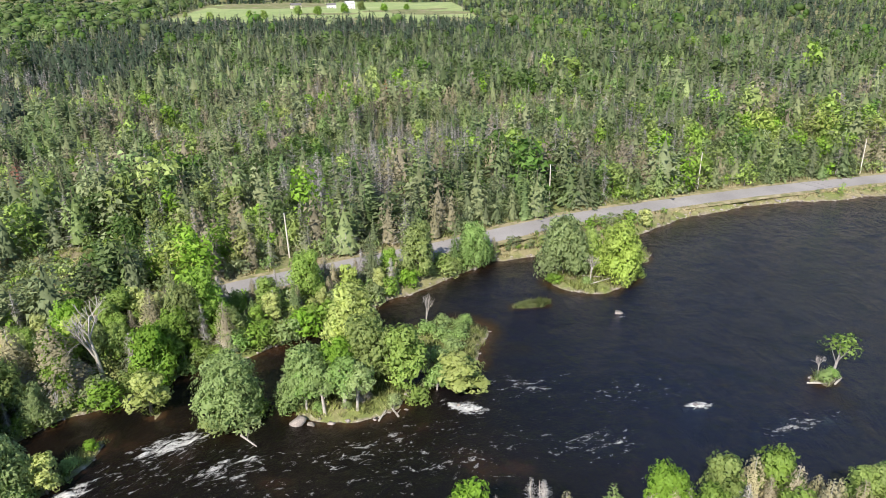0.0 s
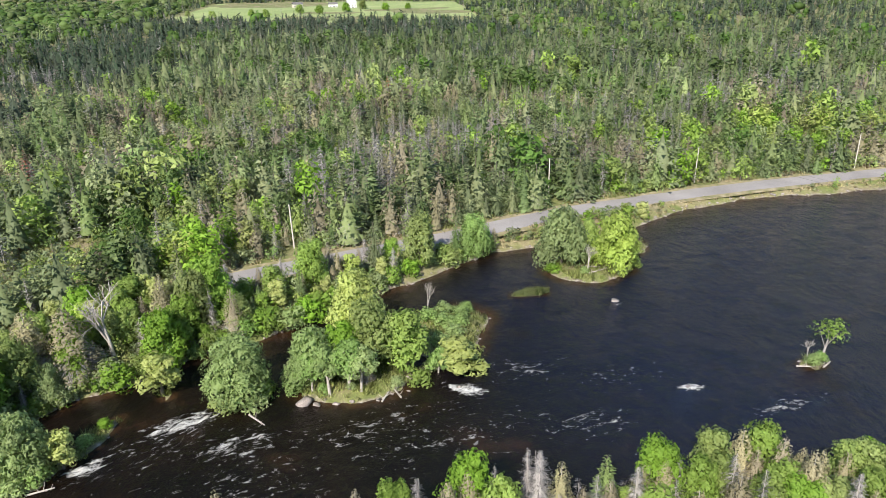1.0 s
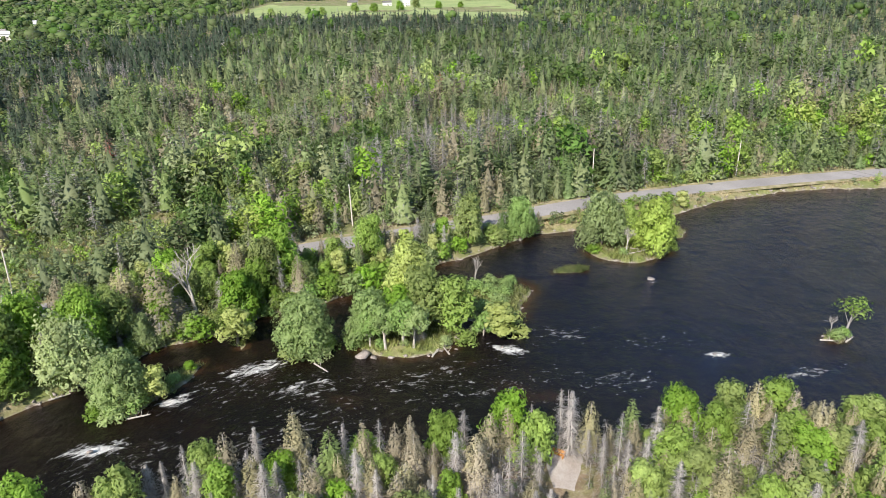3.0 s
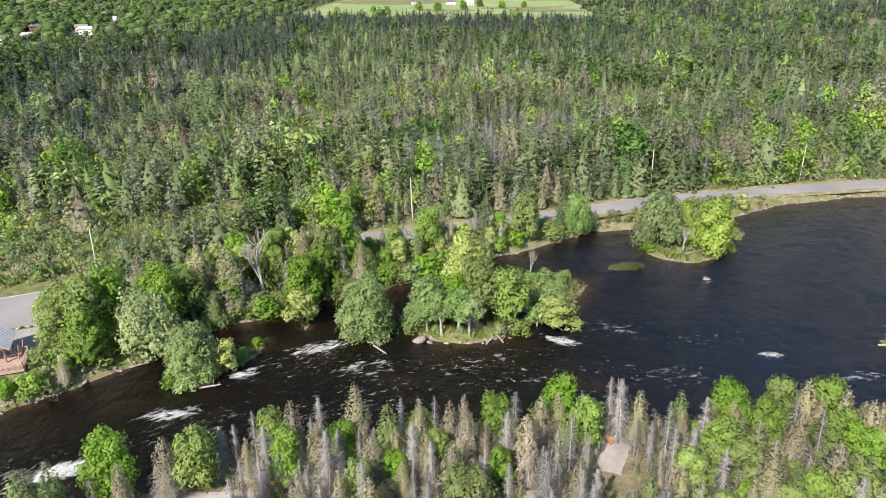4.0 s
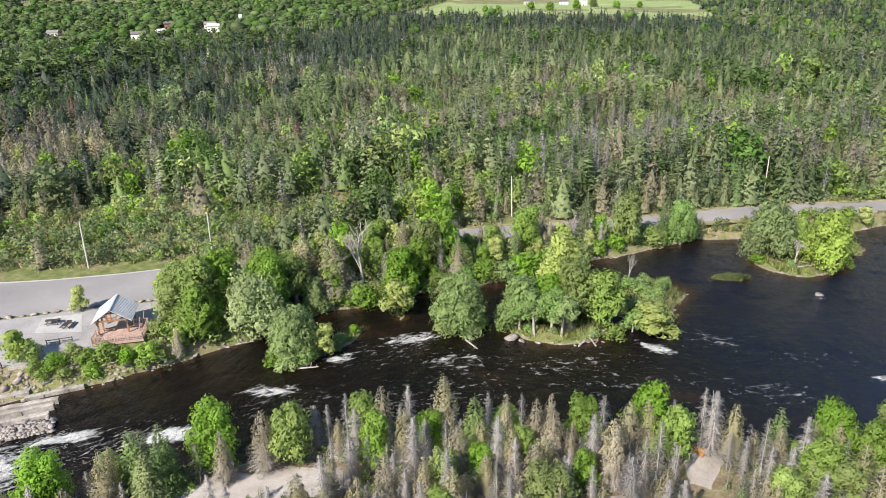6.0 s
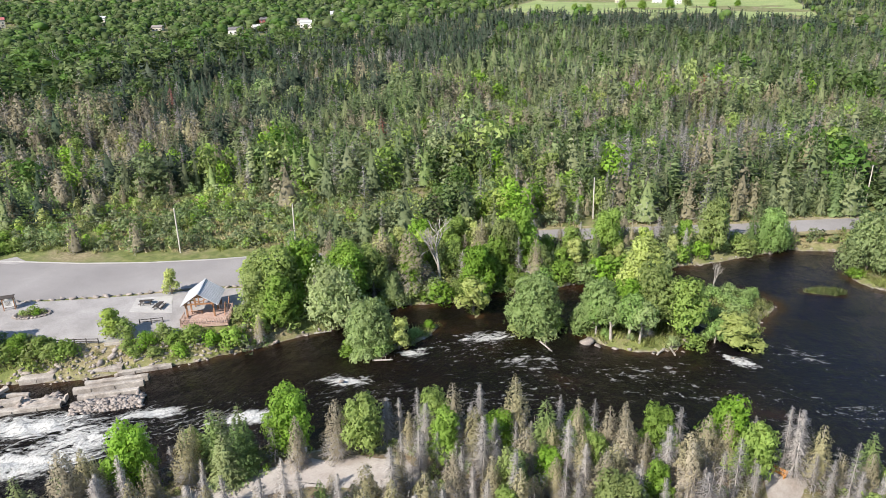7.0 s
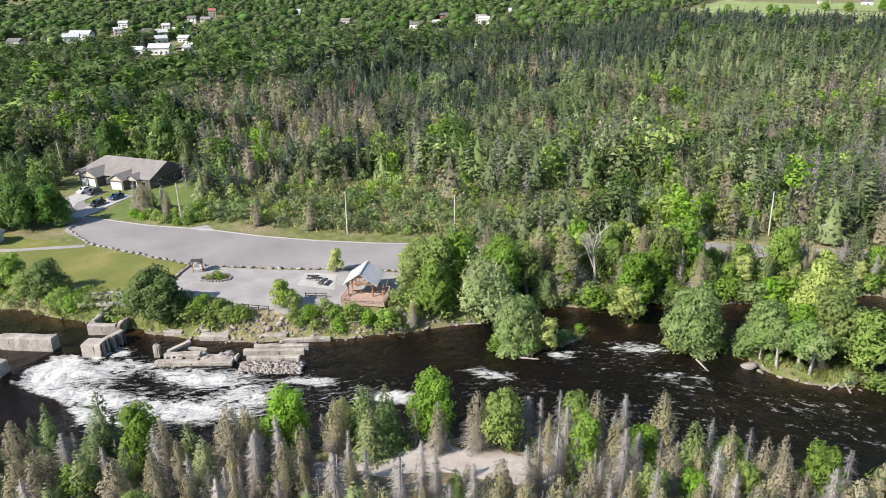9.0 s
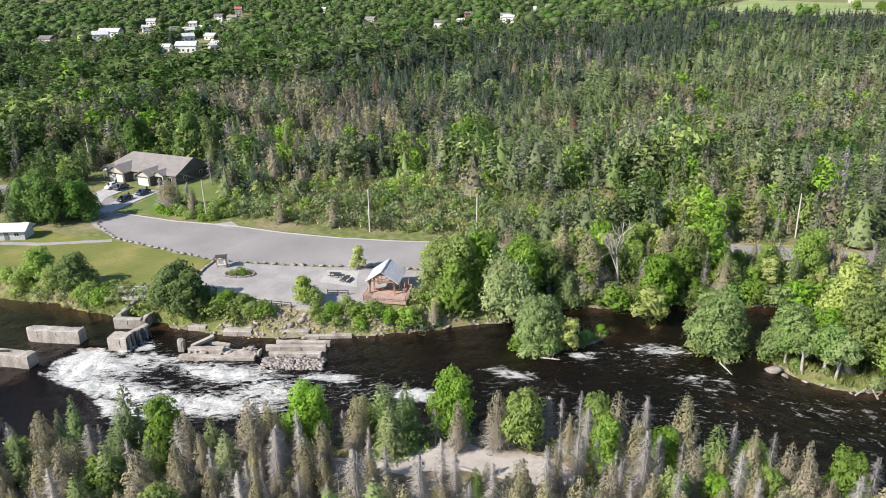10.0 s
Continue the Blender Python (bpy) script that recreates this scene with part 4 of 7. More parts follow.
for x, y, h, w in [(-106.6, 55.6, 3.2, 1.2), (-103.6, 57.0, 3.0, 1.2), (-100.4, 58.0, 3.0, 1.2), (-97.6, 59.4, 2.6, 1.1), (-91.6, 66.6, 3.4, 1.0), (-89.5, 64.2, 1.8, 1.1), (-87.0, 66.4, 2.2, 1.1), (-85.2, 68.6, 2.6, 1.1), (-83.0, 68.4, 2.4, 1.1), (-80.6, 70.4, 2.6, 1.1), (-77.6, 71.2, 2.6, 1.1), (-74.6, 73.0, 3.2, 1.1),
                   (-75.6, 78.6, 2.8, 1.1), (-74.2, 81, 3.4, 1.1), (-87.8, 63.8, 1.6, 1.2), (-130, 46.5, 2.6, 1.1), (-127, 48, 2.2, 1.1), (-134.5, 45.2, 2.8, 1.1), (-151, 42.4, 3, 1.1), (-155, 41, 2.8, 1.1), (-84.8, 65.2, 1.4, 1.3), (-81.5, 67.4, 1.6, 1.3)]:
    plant("shrub", x, y, h, None, "", w)
for x, y, h, w in [(-17.5, 97.4, 2.6, 1.0), (-12.6, 95.4, 1.5, 1.0), (-8.4, 95.2, 1.2, 1.0), (-1.2, 96.4, 1.7, 1.0), (2.4, 97.4, 3.2, 1.0), (4.4, 101.8, 3, 1.0), (6.6, 108, 3, 1.2), (9.4, 110.5, 3, 1.2), (8.2, 115, 3.2, 1.3), (5.2, 117.5, 3.2, 1.2), (10.6, 114.5, 2.8, 1.3), (11.4, 118.4, 2.6, 1.3), (8.4, 120, 2.8, 1.3), (12.8, 121.5, 2.2, 1.3), (10.8, 106, 2.6, 1.1), (-17.6, 101.4, 3.4, 1.0), (-15, 105, 3.4, 1.0),
                   (33.4, 138, 2.0, 1.2), (40, 135.6, 1.4, 1.2), (47.5, 135.2, 1.8, 1.2), (51.5, 138.5, 2.4, 1.2), (-28, 94.4, 3, 1.2), (-23, 93.8, 2.8, 1.2), (-22.4, 97.6, 3, 1.2), (-54, 78, 3, 1.1), (-51, 76.6, 2.6, 1.1), (-48.5, 78.4, 2.6, 1.1), (-45.2, 86, 1.6, 1.2), (-44, 90, 1.3, 1.2), (66.4, 94.6, 1.8, 1.1), (68.4, 95.6, 1.5, 1.1)]:
    plant("osier" if (x + y) % 3 > 1 or (x > 4 and y < 125) else "shrub", x, y, h * (0.75 if 4 < x < 14 else 1), None, "", w)
# trees of the near bank
NEAR = {"maple": [(-49, 49, 10), (-59.2, 42.8, 7), (-39.7, 51.3, 9), (-31.1, 58, 8), (-28.1, 52.4, 8), (-18.2, 49, 7), (-2.2, 62, 8), (6.4, 64.3, 10), (8.7, 61, 8), (29.3, 65.2, 9), (36.5, 66.5, 9.5), (43.5, 67, 9), (-9.4, 56.3, 6), (-1.5, 53, 6), (-76.7, 23.1, 9), (-63.8, 36.3, 10), (33, 62, 8)],
        "fir": [(-55.9, 44.2, 9), (-51.6, 43.3, 8), (-16, 58, 9), (22.4, 64.5, 9), (-66.2, 24.9, 8), (-55.4, 42, 10)],
        "spruce": [(-81.5, 21.6, 12), (-51.9, 42, 9), (-88, 18, 10)],
        "cedar": [(-45.7, 45.9, 8), (-41.9, 49.7, 9), (-28.2, 56.6, 10), (-20.5, 59.5, 11), (-6.4, 60.8, 9), (3.6, 60.2, 9), (16.6, 62.6, 9), (1.8, 54.4, 9), (-72.9, 24.2, 9), (-65.2, 28.4, 11), (-57.8, 33, 8), (-56.9, 38.5, 9), (47, 62, 8)],
        "dead": [(-36.9, 54.6, 8), (-33.4, 57, 9), (-25.3, 59.2, 9), (-14.6, 59.9, 9), (-22.6, 51.5, 9), (-10.2, 60.4, 9), (0.3, 62, 9), (13, 63.8, 10), (14.2, 63, 10), (19.7, 59.5, 9), (24, 59.1, 10), (-61.6, 32.6, 8), (-61.4, 29.1, 8)]}
taken = []
for kind, spots in NEAR.items():
    for x, y, h in spots:
        plant(kind, x, y, h, None, "", 0.78 if kind == "maple" else 1.0)
        taken.append((x, y))
TRAIL = [(-58, 33, 1.8), (-54.5, 35.5, 1.8), (-51, 38.5, 1.9), (-48, 41.5, 2.2), (-45, 45, 2.8), (-43, 49, 2.6), (-40, 47.5, 2.4), (-36.5, 49, 2.4), (-33, 50, 2.0), (12.7, 62.8, 2.8), (13, 59, 2.6), (12.5, 55, 2.4), (12, 51.5, 2.2), (2, 50.5, 1.6), (1.5, 47, 1.6), (-44, 41.5, 2.4), (-40, 43.5, 2.6), (-36, 45.5, 2.2), (-48, 37.5, 1.8)]
rng = np.random.default_rng(5)


def scatter(x0, x1, y0, y1, step, seed):
    r = np.random.default_rng(seed)
    a, b = np.meshgrid(np.arange(x0, x1, step), np.arange(y0, y1, step), indexing="ij")
    a = a + r.uniform(-0.48, 0.48, a.shape) * step
    b = b + r.uniform(-0.48, 0.48, b.shape) * step
    return a.ravel(), b.ravel(), r


xs, ys, rr = scatter(-112, 70, -6, 67, 2.3, 7)
for x, y in zip(xs, ys):
    if y > bank_s(x) - 2.2 or math.hypot(x + 2, y + 19) < 54 or (x < -70 and y < 0.55 * x + 48):
        continue
    if any(math.hypot(x - a, y - b) < 1.8 for a, b in taken) or any(math.hypot(x - a, y - b) < r + 0.5 for a, b, r in TRAIL):
        continue
    u = rr.uniform() + 0.18 * float(value_noise(x, y, 9, 31))
    if x > 20:
        kind = "maple" if u < 0.42 else "cedar" if u < 0.8 else "dead"
    elif x < -62:
        kind = "cedar" if u < 0.44 else "fir" if u < 0.56 else "spruce" if u < 0.72 else "dead" if u < 0.93 else "maple"
    else:
        kind = "dead" if u < 0.56 else "cedar" if u < 0.9 else "maple" if u < 0.98 else "fir"
    taken.append((x, y))
    plant(kind, float(x), float(y), float(rr.uniform(4.5, 10.2)) * (0.72 if kind == "maple" else 0.95), None, "", float(rr.uniform(0.9, 1.2)))

# fill of the strip between road and river
xs, ys, rr = scatter(-78, 30, 75, 160, 3.3, 9)
road_x, road_y = np.array(ROAD)[::-1, 0], np.array(ROAD)[::-1, 1]
for x, y in zip(xs, ys):
    dn = (y - bank_n(x)) * 0.82
    if dn < 1.2 or y > np.interp(x, road_x, road_y) - 6.5 or (x < -74 and y < 95) or math.hypot(x + 47.2, (y - 103.5) * 0.7) < 4.5:
        continue
    u = rr.uniform()
    sparse = x > -30
    if u < (0.12 if sparse else 0.06):
        continue
    kind = "maple" if u < 0.34 else "sapling" if u < 0.5 else "cedar" if u < 0.72 else "spruce" if u < 0.88 else "dead"
    h = rr.uniform(2.5, 6) if dn < 3 else rr.uniform(3.5, 7.5) if sparse else rr.uniform(5, 9.5)
    plant(kind, float(x), float(y), float(h), None, "", float(rr.uniform(0.8, 1.15)))
# leafy edge of the far bank
edge = random.Random(77)
for k in range(46):
    x = -62 + k * 1.85 + edge.uniform(-0.8, 0.8)
    plant("osier" if edge.random() < 0.35 else "shrub", x, float(bank_n(x)) + edge.uniform(0.8, 3.4), edge.uniform(1.8, 4.2), None, "", edge.uniform(0.9, 1.25))


# ---------------------------------------------------------------- forest
def pack(trees, mats, name, label, category):
    """Joins many trees, given as (arrays, x, y, z, scale, width, turn, shift of material), into one mesh."""
    V, F, M, N, T, n = [], [], [], [], [], 0
    deal = np.random.default_rng(len(trees))
    for (v, f, m, *d), x, y, z, s, w, turn, shift in trees:
        k = len(x)
        c, sn = np.cos(turn), np.sin(turn)
        px = (v[None, :, 0] * c[:, None] - v[None, :, 1] * sn[:, None]) * (s * w)[:, None] + x[:, None]
        py = (v[None, :, 0] * sn[:, None] + v[None, :, 1] * c[:, None]) * (s * w)[:, None] + y[:, None]
        pz = v[None, :, 2] * s[:, None] + z[:, None]
        V.append(np.stack([px, py, pz], -1).reshape(-1, 3).astype(np.float32))
        if d:
            e = d[0]
            N.append(np.stack([e[None, :, 0] * c[:, None] - e[None, :, 1] * sn[:, None], e[None, :, 0] * sn[:, None] + e[None, :, 1] * c[:, None], np.broadcast_to(e[None, :, 2], (k, len(e)))], -1).reshape(-1, 3).astype(np.float32))
        F.append((f[None] + (np.arange(k) * len(v))[:, None, None]).reshape(-1, 3) + n)
        M.append((m[None] * 0 + np.where(m[None] == 2, len(mats) - 1, np.where(m[None] == 0, len(mats) - 2, shift[:, None]))).reshape(-1))
        T.append(np.repeat(deal.uniform(0, 1, k), len(v)).astype(np.float32))
        n += k * len(v)
    me = raw_mesh(name, np.concatenate(V), np.concatenate(F), mats, np.concatenate(M), False, np.concatenate(N) if N else None)
    me.attributes.new("tone", "FLOAT", "POINT").data.foreach_set("value", np.concatenate(T))
    return tagged(new(name, me), label, category, kind="stuff")


def both(pair):
    (a, b, c, g), (d, e, f, k) = pair
    return np.concatenate([a, d]), np.concatenate([b, e + len(a)]), np.concatenate([c, f]), np.concatenate([g, k])


GREY = [(-2, 220, 22), (15, 241, 24), (-16, 184, 16), (102, 304, 26), (135, 283, 24), (184, 319, 22), (89, 246, 14), (-179, 186, 13), (-110, 159, 13), (-168, 151, 12), (-140, 181, 12), (-1, 130, 8), (-185, 400, 30), (230, 420, 40)]
DECID = [(-45, 150, 14), (-58, 160, 14), (120, 225, 20), (140, 235, 20), (95, 218, 12), (-25, 160, 8), (165, 240, 20)]
BROWN = [(-205, 165, 30), (-178, 172, 24), (-230, 185, 30), (-150, 190, 18), (-45, 150, 10), (60, 240, 25), (-90, 215, 22)]
HOUSE_YARD = [(-208, 104, 12), (-196, 106, 15), (-188, 104, 14), (-186, 86, 12), (-172, 98, 12), (-162, 94, 8), (-200, 92, 8)]


POLE_FEET = [(-152.4, 89.8), (-108.8, 103.3), (-84.4, 112.7), (-22.9, 152.9), (43.4, 185.2), (89.4, 194.8), (144, 202.3)]


def density(x, y, d):
    """Where forest may stand, 0 to 1."""
    dn = (y - bank_n(x)) * 0.82
    line = np.interp(x, road_x, road_y)
    k = np.where(x > -88, smooth(4.5, 7.5, y - line), smooth(0, 3, y - np.interp(x, [-300, -240, -210, -192, -178, -154, -126, -99, -88], [20, 40, 52, 66, 92, 89, 97, 106.5, 112])))
    k = k * (dn > 6)
    for cx, cy in POLE_FEET:
        k = k * (np.hypot((x - cx) / 2.2, (y - cy + 4) / 6.5) > 1)
    for cx, cy, r in HOUSE_YARD:
        k = k * (np.hypot(x - cx, y - cy) > r)
    k = k * np.where((x < -165) & (np.abs(y - np.interp(x, [-240, -215, -190, -176], [69, 77, 84, 76])) < 6), 0, 1) * np.where((x > -200) & (x < -165) & (y < 66), 0, 1)
    return k


def clearing(x, y):
    u, v = (x + 105) * 0.87 + (y - 130) * 0.5, -(x + 105) * 0.5 + (y - 130) * 0.87
    return smooth(1.25, 0.8, np.hypot(u / 58, v / 24) + 0.12 * value_noise(x, y, 14, 17))


def field(x, y):
    return (x > -250) & (x < 115) & (y > 800 - 0.15 * (x + 60)) & (y < 1180)


TOWN = [(-617, 347, 12), (-632, 368, 12), (-672, 335, 12), (-458, 312, 17), (-505, 365, 17), (-452, 340, 12), (-645, 420, 18), (-648, 460, 14), (-720, 470, 12), (-685, 538, 17), (-720, 590, 13), (-660, 672, 12), (-525, 604, 13), (-408, 582, 18), (-375, 640, 16), (-400, 680, 14), (-390, 750, 18), (-455, 690, 10), (-345, 925, 22), (-60, 1045, 40), (-360, 800, 12)]


def in_town(x, y):
    k = np.zeros_like(x)
    for cx, cy, r in TOWN:
        d = math.hypot(cx, cy)
        u = ((x - cx) * cx + (y - cy) * cy) / d
        v = ((x - cx) * cy - (y - cy) * cx) / d
        k = np.maximum(k, smooth(r * 1.4, r * 0.95, np.hypot((u + 38) / 3.6, v)))
    return k


def lump(seed, h=10, r=4.2, cards_n=26, size=1.3):
    """A far leafy crown: an uneven rounded mass with loose clumps on it."""
    rng = np.random.default_rng(seed)
    wood, crown = Heap(), Heap()
    tube(wood, (0, 0, -0.4), (0, 0, h * 0.4), 0.03 * h, 0.02 * h, 0, 3)
    for k in range(3):
        c = np.array([*(rng.normal(0, 0.28, 2) * r), h * (0.42 + 0.14 * k)])
        b = BALL_V * (r * rng.uniform(0.6, 0.75), r * rng.uniform(0.6, 0.75), h * 0.3) * (1 + 0.16 * rng.normal(0, 1, (len(BALL_V), 1))) + c
        crown.add(b, BALL_F, 1)
    d = unit(rng.normal(0, 1, (cards_n, 3)) + (0, 0, 0.5))
    cards(crown, d * (r * 0.95, r * 0.95, h * 0.45) + (0, 0, h * 0.55), d + (0, 0, 0.35), size, 1, rng, False)
    return wood.done(), crown.done()


MID = {
    "spruce": [both(conifer(101, 10, 2.5, 18, 8, False, 0.03, 0.85, 0.25))] + [both(spire(103 + i, 10, 2.4 + 0.3 * i, 270, 0.55, 10 + i, 0.8, 0.02, 0.2)) for i in range(4)],
    "tall": [both(spire(112 + i, 10, 3.1 + 0.35 * i, 290, 0.64, 7 + i, 0.55, 0.06, 0.4)) for i in range(3)],
    "cedar": [both(cedar(121 + i, 10, 2.6 + 0.3 * i, 300, 0.48, 0.03, False)) for i in range(4)],
    "dead": [both(bare_conifer(131 + i, 10, 2.6 + 0.3 * i, 330, 0.055)) for i in range(4)],
    "broad": [both(broadleaf(141 + i, 10, 3.9, 360, 0.66, 8, 0.04, 0, False, False, False)) for i in range(4)],
    "bush": [both(broadleaf(151 + i, 3, 1.7, 100, 0.36, 3, 0.02, 0, False, False, False)) for i in range(4)],
}
FAR = {
    "spruce": [both(spire(202 + i, 10, 2.5 + 0.25 * i, 110, 0.7, 8 + i, 0.8, 0.03, 0.2)) for i in range(4)],
    "tall": [both(spire(206 + i, 10, 3.2 + 0.3 * i, 120, 0.8, 6 + i, 0.55, 0.06, 0.4)) for i in range(3)],
    "cedar": [both(cedar(208 + i, 10, 2.8 + 0.2 * i, 110, 0.6, 0.05, False)) for i in range(3)],
    "broad": [both(broadleaf(211 + i, 10, 4.0, 130, 1.05, 6, 0.05, 0, False, False, False)) for i in range(4)],
    "dead": [both(bare_conifer(221 + i, 10, 2.7, 110, 0.11)) for i in range(2)],
}
LAST = {
    "spruce": [both(spire(231 + i, 10, 2.6 + 0.25 * i, 38, 1.3, 5 + i)) for i in range(3)],
    "broad": [both(lump(241 + i, 10, 4.4, 14, 1.4)) for i in range(4)],
    "dead": FAR["dead"],
}
conifers, broads, deads, bushes = [], [], [], []


def lot_of(shapes, sel, x, y, h, w, r, mats_n, into, ref=10.0):
    """Deals the picked places out to the shapes."""
    idx = np.nonzero(sel)[0]
    which = r.integers(0, len(shapes), len(idx))
    for i, sh in enumerate(shapes):
        k = idx[which == i]
        if len(k):
            into.append((sh, x[k], y[k], height(x[k], y[k]) - 0.1, h[k] / ref, w[k], r.uniform(0, 6.3, len(k)), mats_n(k)))


def forest_ring(r0, r1, step, seed, shapes, detail):
    x, y, r = scatter(-r1, r1 * 0.75, -10, r1, step, seed)
    dx, dy = x + 2, y + 19
    d = np.hypot(dx, dy)
    az = np.degrees(np.arctan2(dx, dy))
    ok = (d > r0) & (d <= r1) & (az > (-78 if r0 < 200 else -71)) & (az < (41 if r0 < 200 else 39.5)) & (y > bank_n(x) + 4)
    x, y, d = x[ok], y[ok], d[ok]
    open_k = clearing(x, y)
    keep = (r.uniform(0, 1, len(x)) < density(x, y, d)) & ~field(x, y) & (r.uniform(0, 1, len(x)) > 0.96 * in_town(x, y))
    keep &= (r.uniform(0, 1, len(x)) > open_k * 0.97) & (value_noise(x, y, 11, 47) + 0.5 * value_noise(x, y, 5, 48) > -0.85)
    x, y, d = x[keep], y[keep], d[keep]
    n = len(x)
    u = r.uniform(0, 1, n)
    grey = np.full(n, 0.11)
    for cx, cy, q in GREY:
        grey = np.maximum(grey, 0.85 * np.exp(-((x - cx) ** 2 + (y - cy) ** 2) / (q * q) * 0.9))
    grey = np.where(d > 480, grey * 0.6, np.where(x < -100, grey * 0.7, grey)) * (1 + 0.6 * value_noise(x, y, 26, 49))
    leafy = 0.12 + 0.2 * value_noise(x, y, 55, 41) + 0.12 * value_noise(x, y, 16, 42)
    for cx, cy, q in DECID:
        leafy = np.maximum(leafy, 0.85 * np.exp(-((x - cx) ** 2 + (y - cy) ** 2) / (q * q)))
    leafy = leafy + 0.7 * smooth(-230, -330, x) + 0.25 * smooth(500, 800, d) * smooth(700, 1000, np.hypot(x - 100, y - 1300)) + 0.5 * smooth(-150, -210, x) * smooth(170, 120, y)
    plantation = (y > 610 + 25 * value_noise(x, y, 40, 53)) & (y < 830) & (x > -235) & (x < 120)
    leafy = np.where(plantation, 0.0, leafy)
    kind_dead = u < grey
    kind_broad = ~kind_dead & (u < grey + np.clip(leafy, 0.04, 0.9))
    kind_con = ~kind_dead & ~kind_broad
    h = (4.5 + 9.5 * r.uniform(0, 1, n) ** 0.8) * (1.05 + 0.3 * value_noise(x, y, 38, 44) + 0.25 * value_noise(x, y, 13, 46)) * (1 - 0.25 * smooth(-300, -400, x))
    west = smooth(-215, -300, x) * (d < 1250)
    h = np.where(plantation, r.uniform(9, 16, n), h * (1 + 0.15 * west))
    w = r.uniform(0.8, 1.25, n) * np.where(d > 1250, 2.6, 1.0) * (1 + 0.35 * west)
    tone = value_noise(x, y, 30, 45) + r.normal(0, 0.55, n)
    # far crowns shift to darker foliage: colour in place of missing self-shadow
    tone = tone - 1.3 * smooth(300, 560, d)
    for cx, cy, q in BROWN:
        tone = tone + 0.75 * np.exp(-((x - cx) ** 2 + (y - cy) ** 2) / (q * q))
    if detail:
        ced = kind_con & (tone > 0.05) & (r.uniform(0, 1, n) < 0.8)
        tall = kind_con & ~ced & (r.uniform(0, 1, n) < 0.22 + 0.3 * smooth(250, 330, d))
        lot_of(shapes["cedar"], ced, x, y, h * 0.95, w, r, lambda k: np.where(tone[k] > 0.3, 2, 1), conifers)
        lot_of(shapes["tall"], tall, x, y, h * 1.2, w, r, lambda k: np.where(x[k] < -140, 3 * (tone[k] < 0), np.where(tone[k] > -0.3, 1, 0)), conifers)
        # beyond 400 m part of the spruces get gloom, shade put into colour
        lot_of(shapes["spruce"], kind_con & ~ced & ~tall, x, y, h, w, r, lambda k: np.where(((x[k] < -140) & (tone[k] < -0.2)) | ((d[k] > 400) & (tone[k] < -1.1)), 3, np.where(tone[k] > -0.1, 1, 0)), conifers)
    else:
        # gloom for the plantation and west; elsewhere shade painted on far crowns
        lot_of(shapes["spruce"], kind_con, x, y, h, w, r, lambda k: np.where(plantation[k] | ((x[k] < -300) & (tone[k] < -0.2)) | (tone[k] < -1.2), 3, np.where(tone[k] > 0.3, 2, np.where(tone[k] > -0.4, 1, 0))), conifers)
    lot_of(shapes["dead"], kind_dead, x, y, h * 0.95, w, r, lambda k: np.zeros(len(k), int), deads)
    # oak past 380 m likewise darkens far leafy crowns, as shade in colour
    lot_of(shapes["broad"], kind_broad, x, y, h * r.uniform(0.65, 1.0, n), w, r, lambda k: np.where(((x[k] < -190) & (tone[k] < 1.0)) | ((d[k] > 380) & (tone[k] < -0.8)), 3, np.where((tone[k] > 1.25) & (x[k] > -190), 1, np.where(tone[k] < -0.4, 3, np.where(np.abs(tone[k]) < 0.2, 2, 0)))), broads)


forest_ring(110, 330, 4.0, 301, MID, True)
forest_ring(330, 620, 5.4, 302, FAR, True)
forest_ring(620, 1250, 9.4, 303, LAST, False)
forest_ring(1250, 2600, 24.0, 307, {"spruce": LAST["broad"], "broad": LAST["broad"], "dead": LAST["dead"]}, False)
# low shrubs of the clearing, the verges and under the trees
x, y, r = scatter(-215, 260, 60, 300, 2.1, 304)
d = np.hypot(x + 2, y + 19)
az = np.degrees(np.arctan2(x + 2, y + 19))
k = clearing(x, y)
lot_edge = np.interp(x, [-178, -154, -126, -99, -88], [80, 84.5, 92.5, 103, 109])
near_lot = smooth(8, 3, np.abs(y - lot_edge - 6.5)) * (x < -86) * (x > -160)
near_road = smooth(16, 7, np.abs(y - np.interp(x, road_x, road_y) - 9)) * (x > -90)
ok = (az > -78) & (az < 41) & (y > bank_n(x) + 4) & (r.uniform(0, 1, len(x)) < density(x, y, d) * np.maximum.reduce([k * (0.3 + 0.5 * value_noise(x, y, 9, 51)), 0.6 * near_road, 0.75 * near_lot, np.full(len(x), 0.3)]))
x, y = x[ok], y[ok]
n = len(x)
tone = value_noise(x, y, 12, 52) + r.normal(0, 0.6, n)
lot_of(MID["bush"], np.ones(n, bool), x, y, r.uniform(1.3, 4.2, n), r.uniform(0.8, 1.2, n), r, lambda q: np.where(tone[q] > 1.0, 1, np.where(tone[q] < 0.3, 2, 0)), bushes, 3.0)
# shrubs of the far bank
x, y, r = scatter(-150, 150, 36, 192, 1.7, 305)
dn = (y - bank_n(x)) * 0.82
line = np.interp(x, road_x, road_y) - 5.5
ok = (dn > 0.6) & (dn < 16) & np.where(x > -74, y < line, (dn < 6.5) & (x < -100)) & (r.uniform(0, 1, len(x)) < np.where(x > 62, 0.12, np.where(x < -118, 0.7, np.where(x < -100, 0.3, 0.75))))
x, y = x[ok], y[ok]
n = len(x)
tone = r.normal(0, 0.8, n)
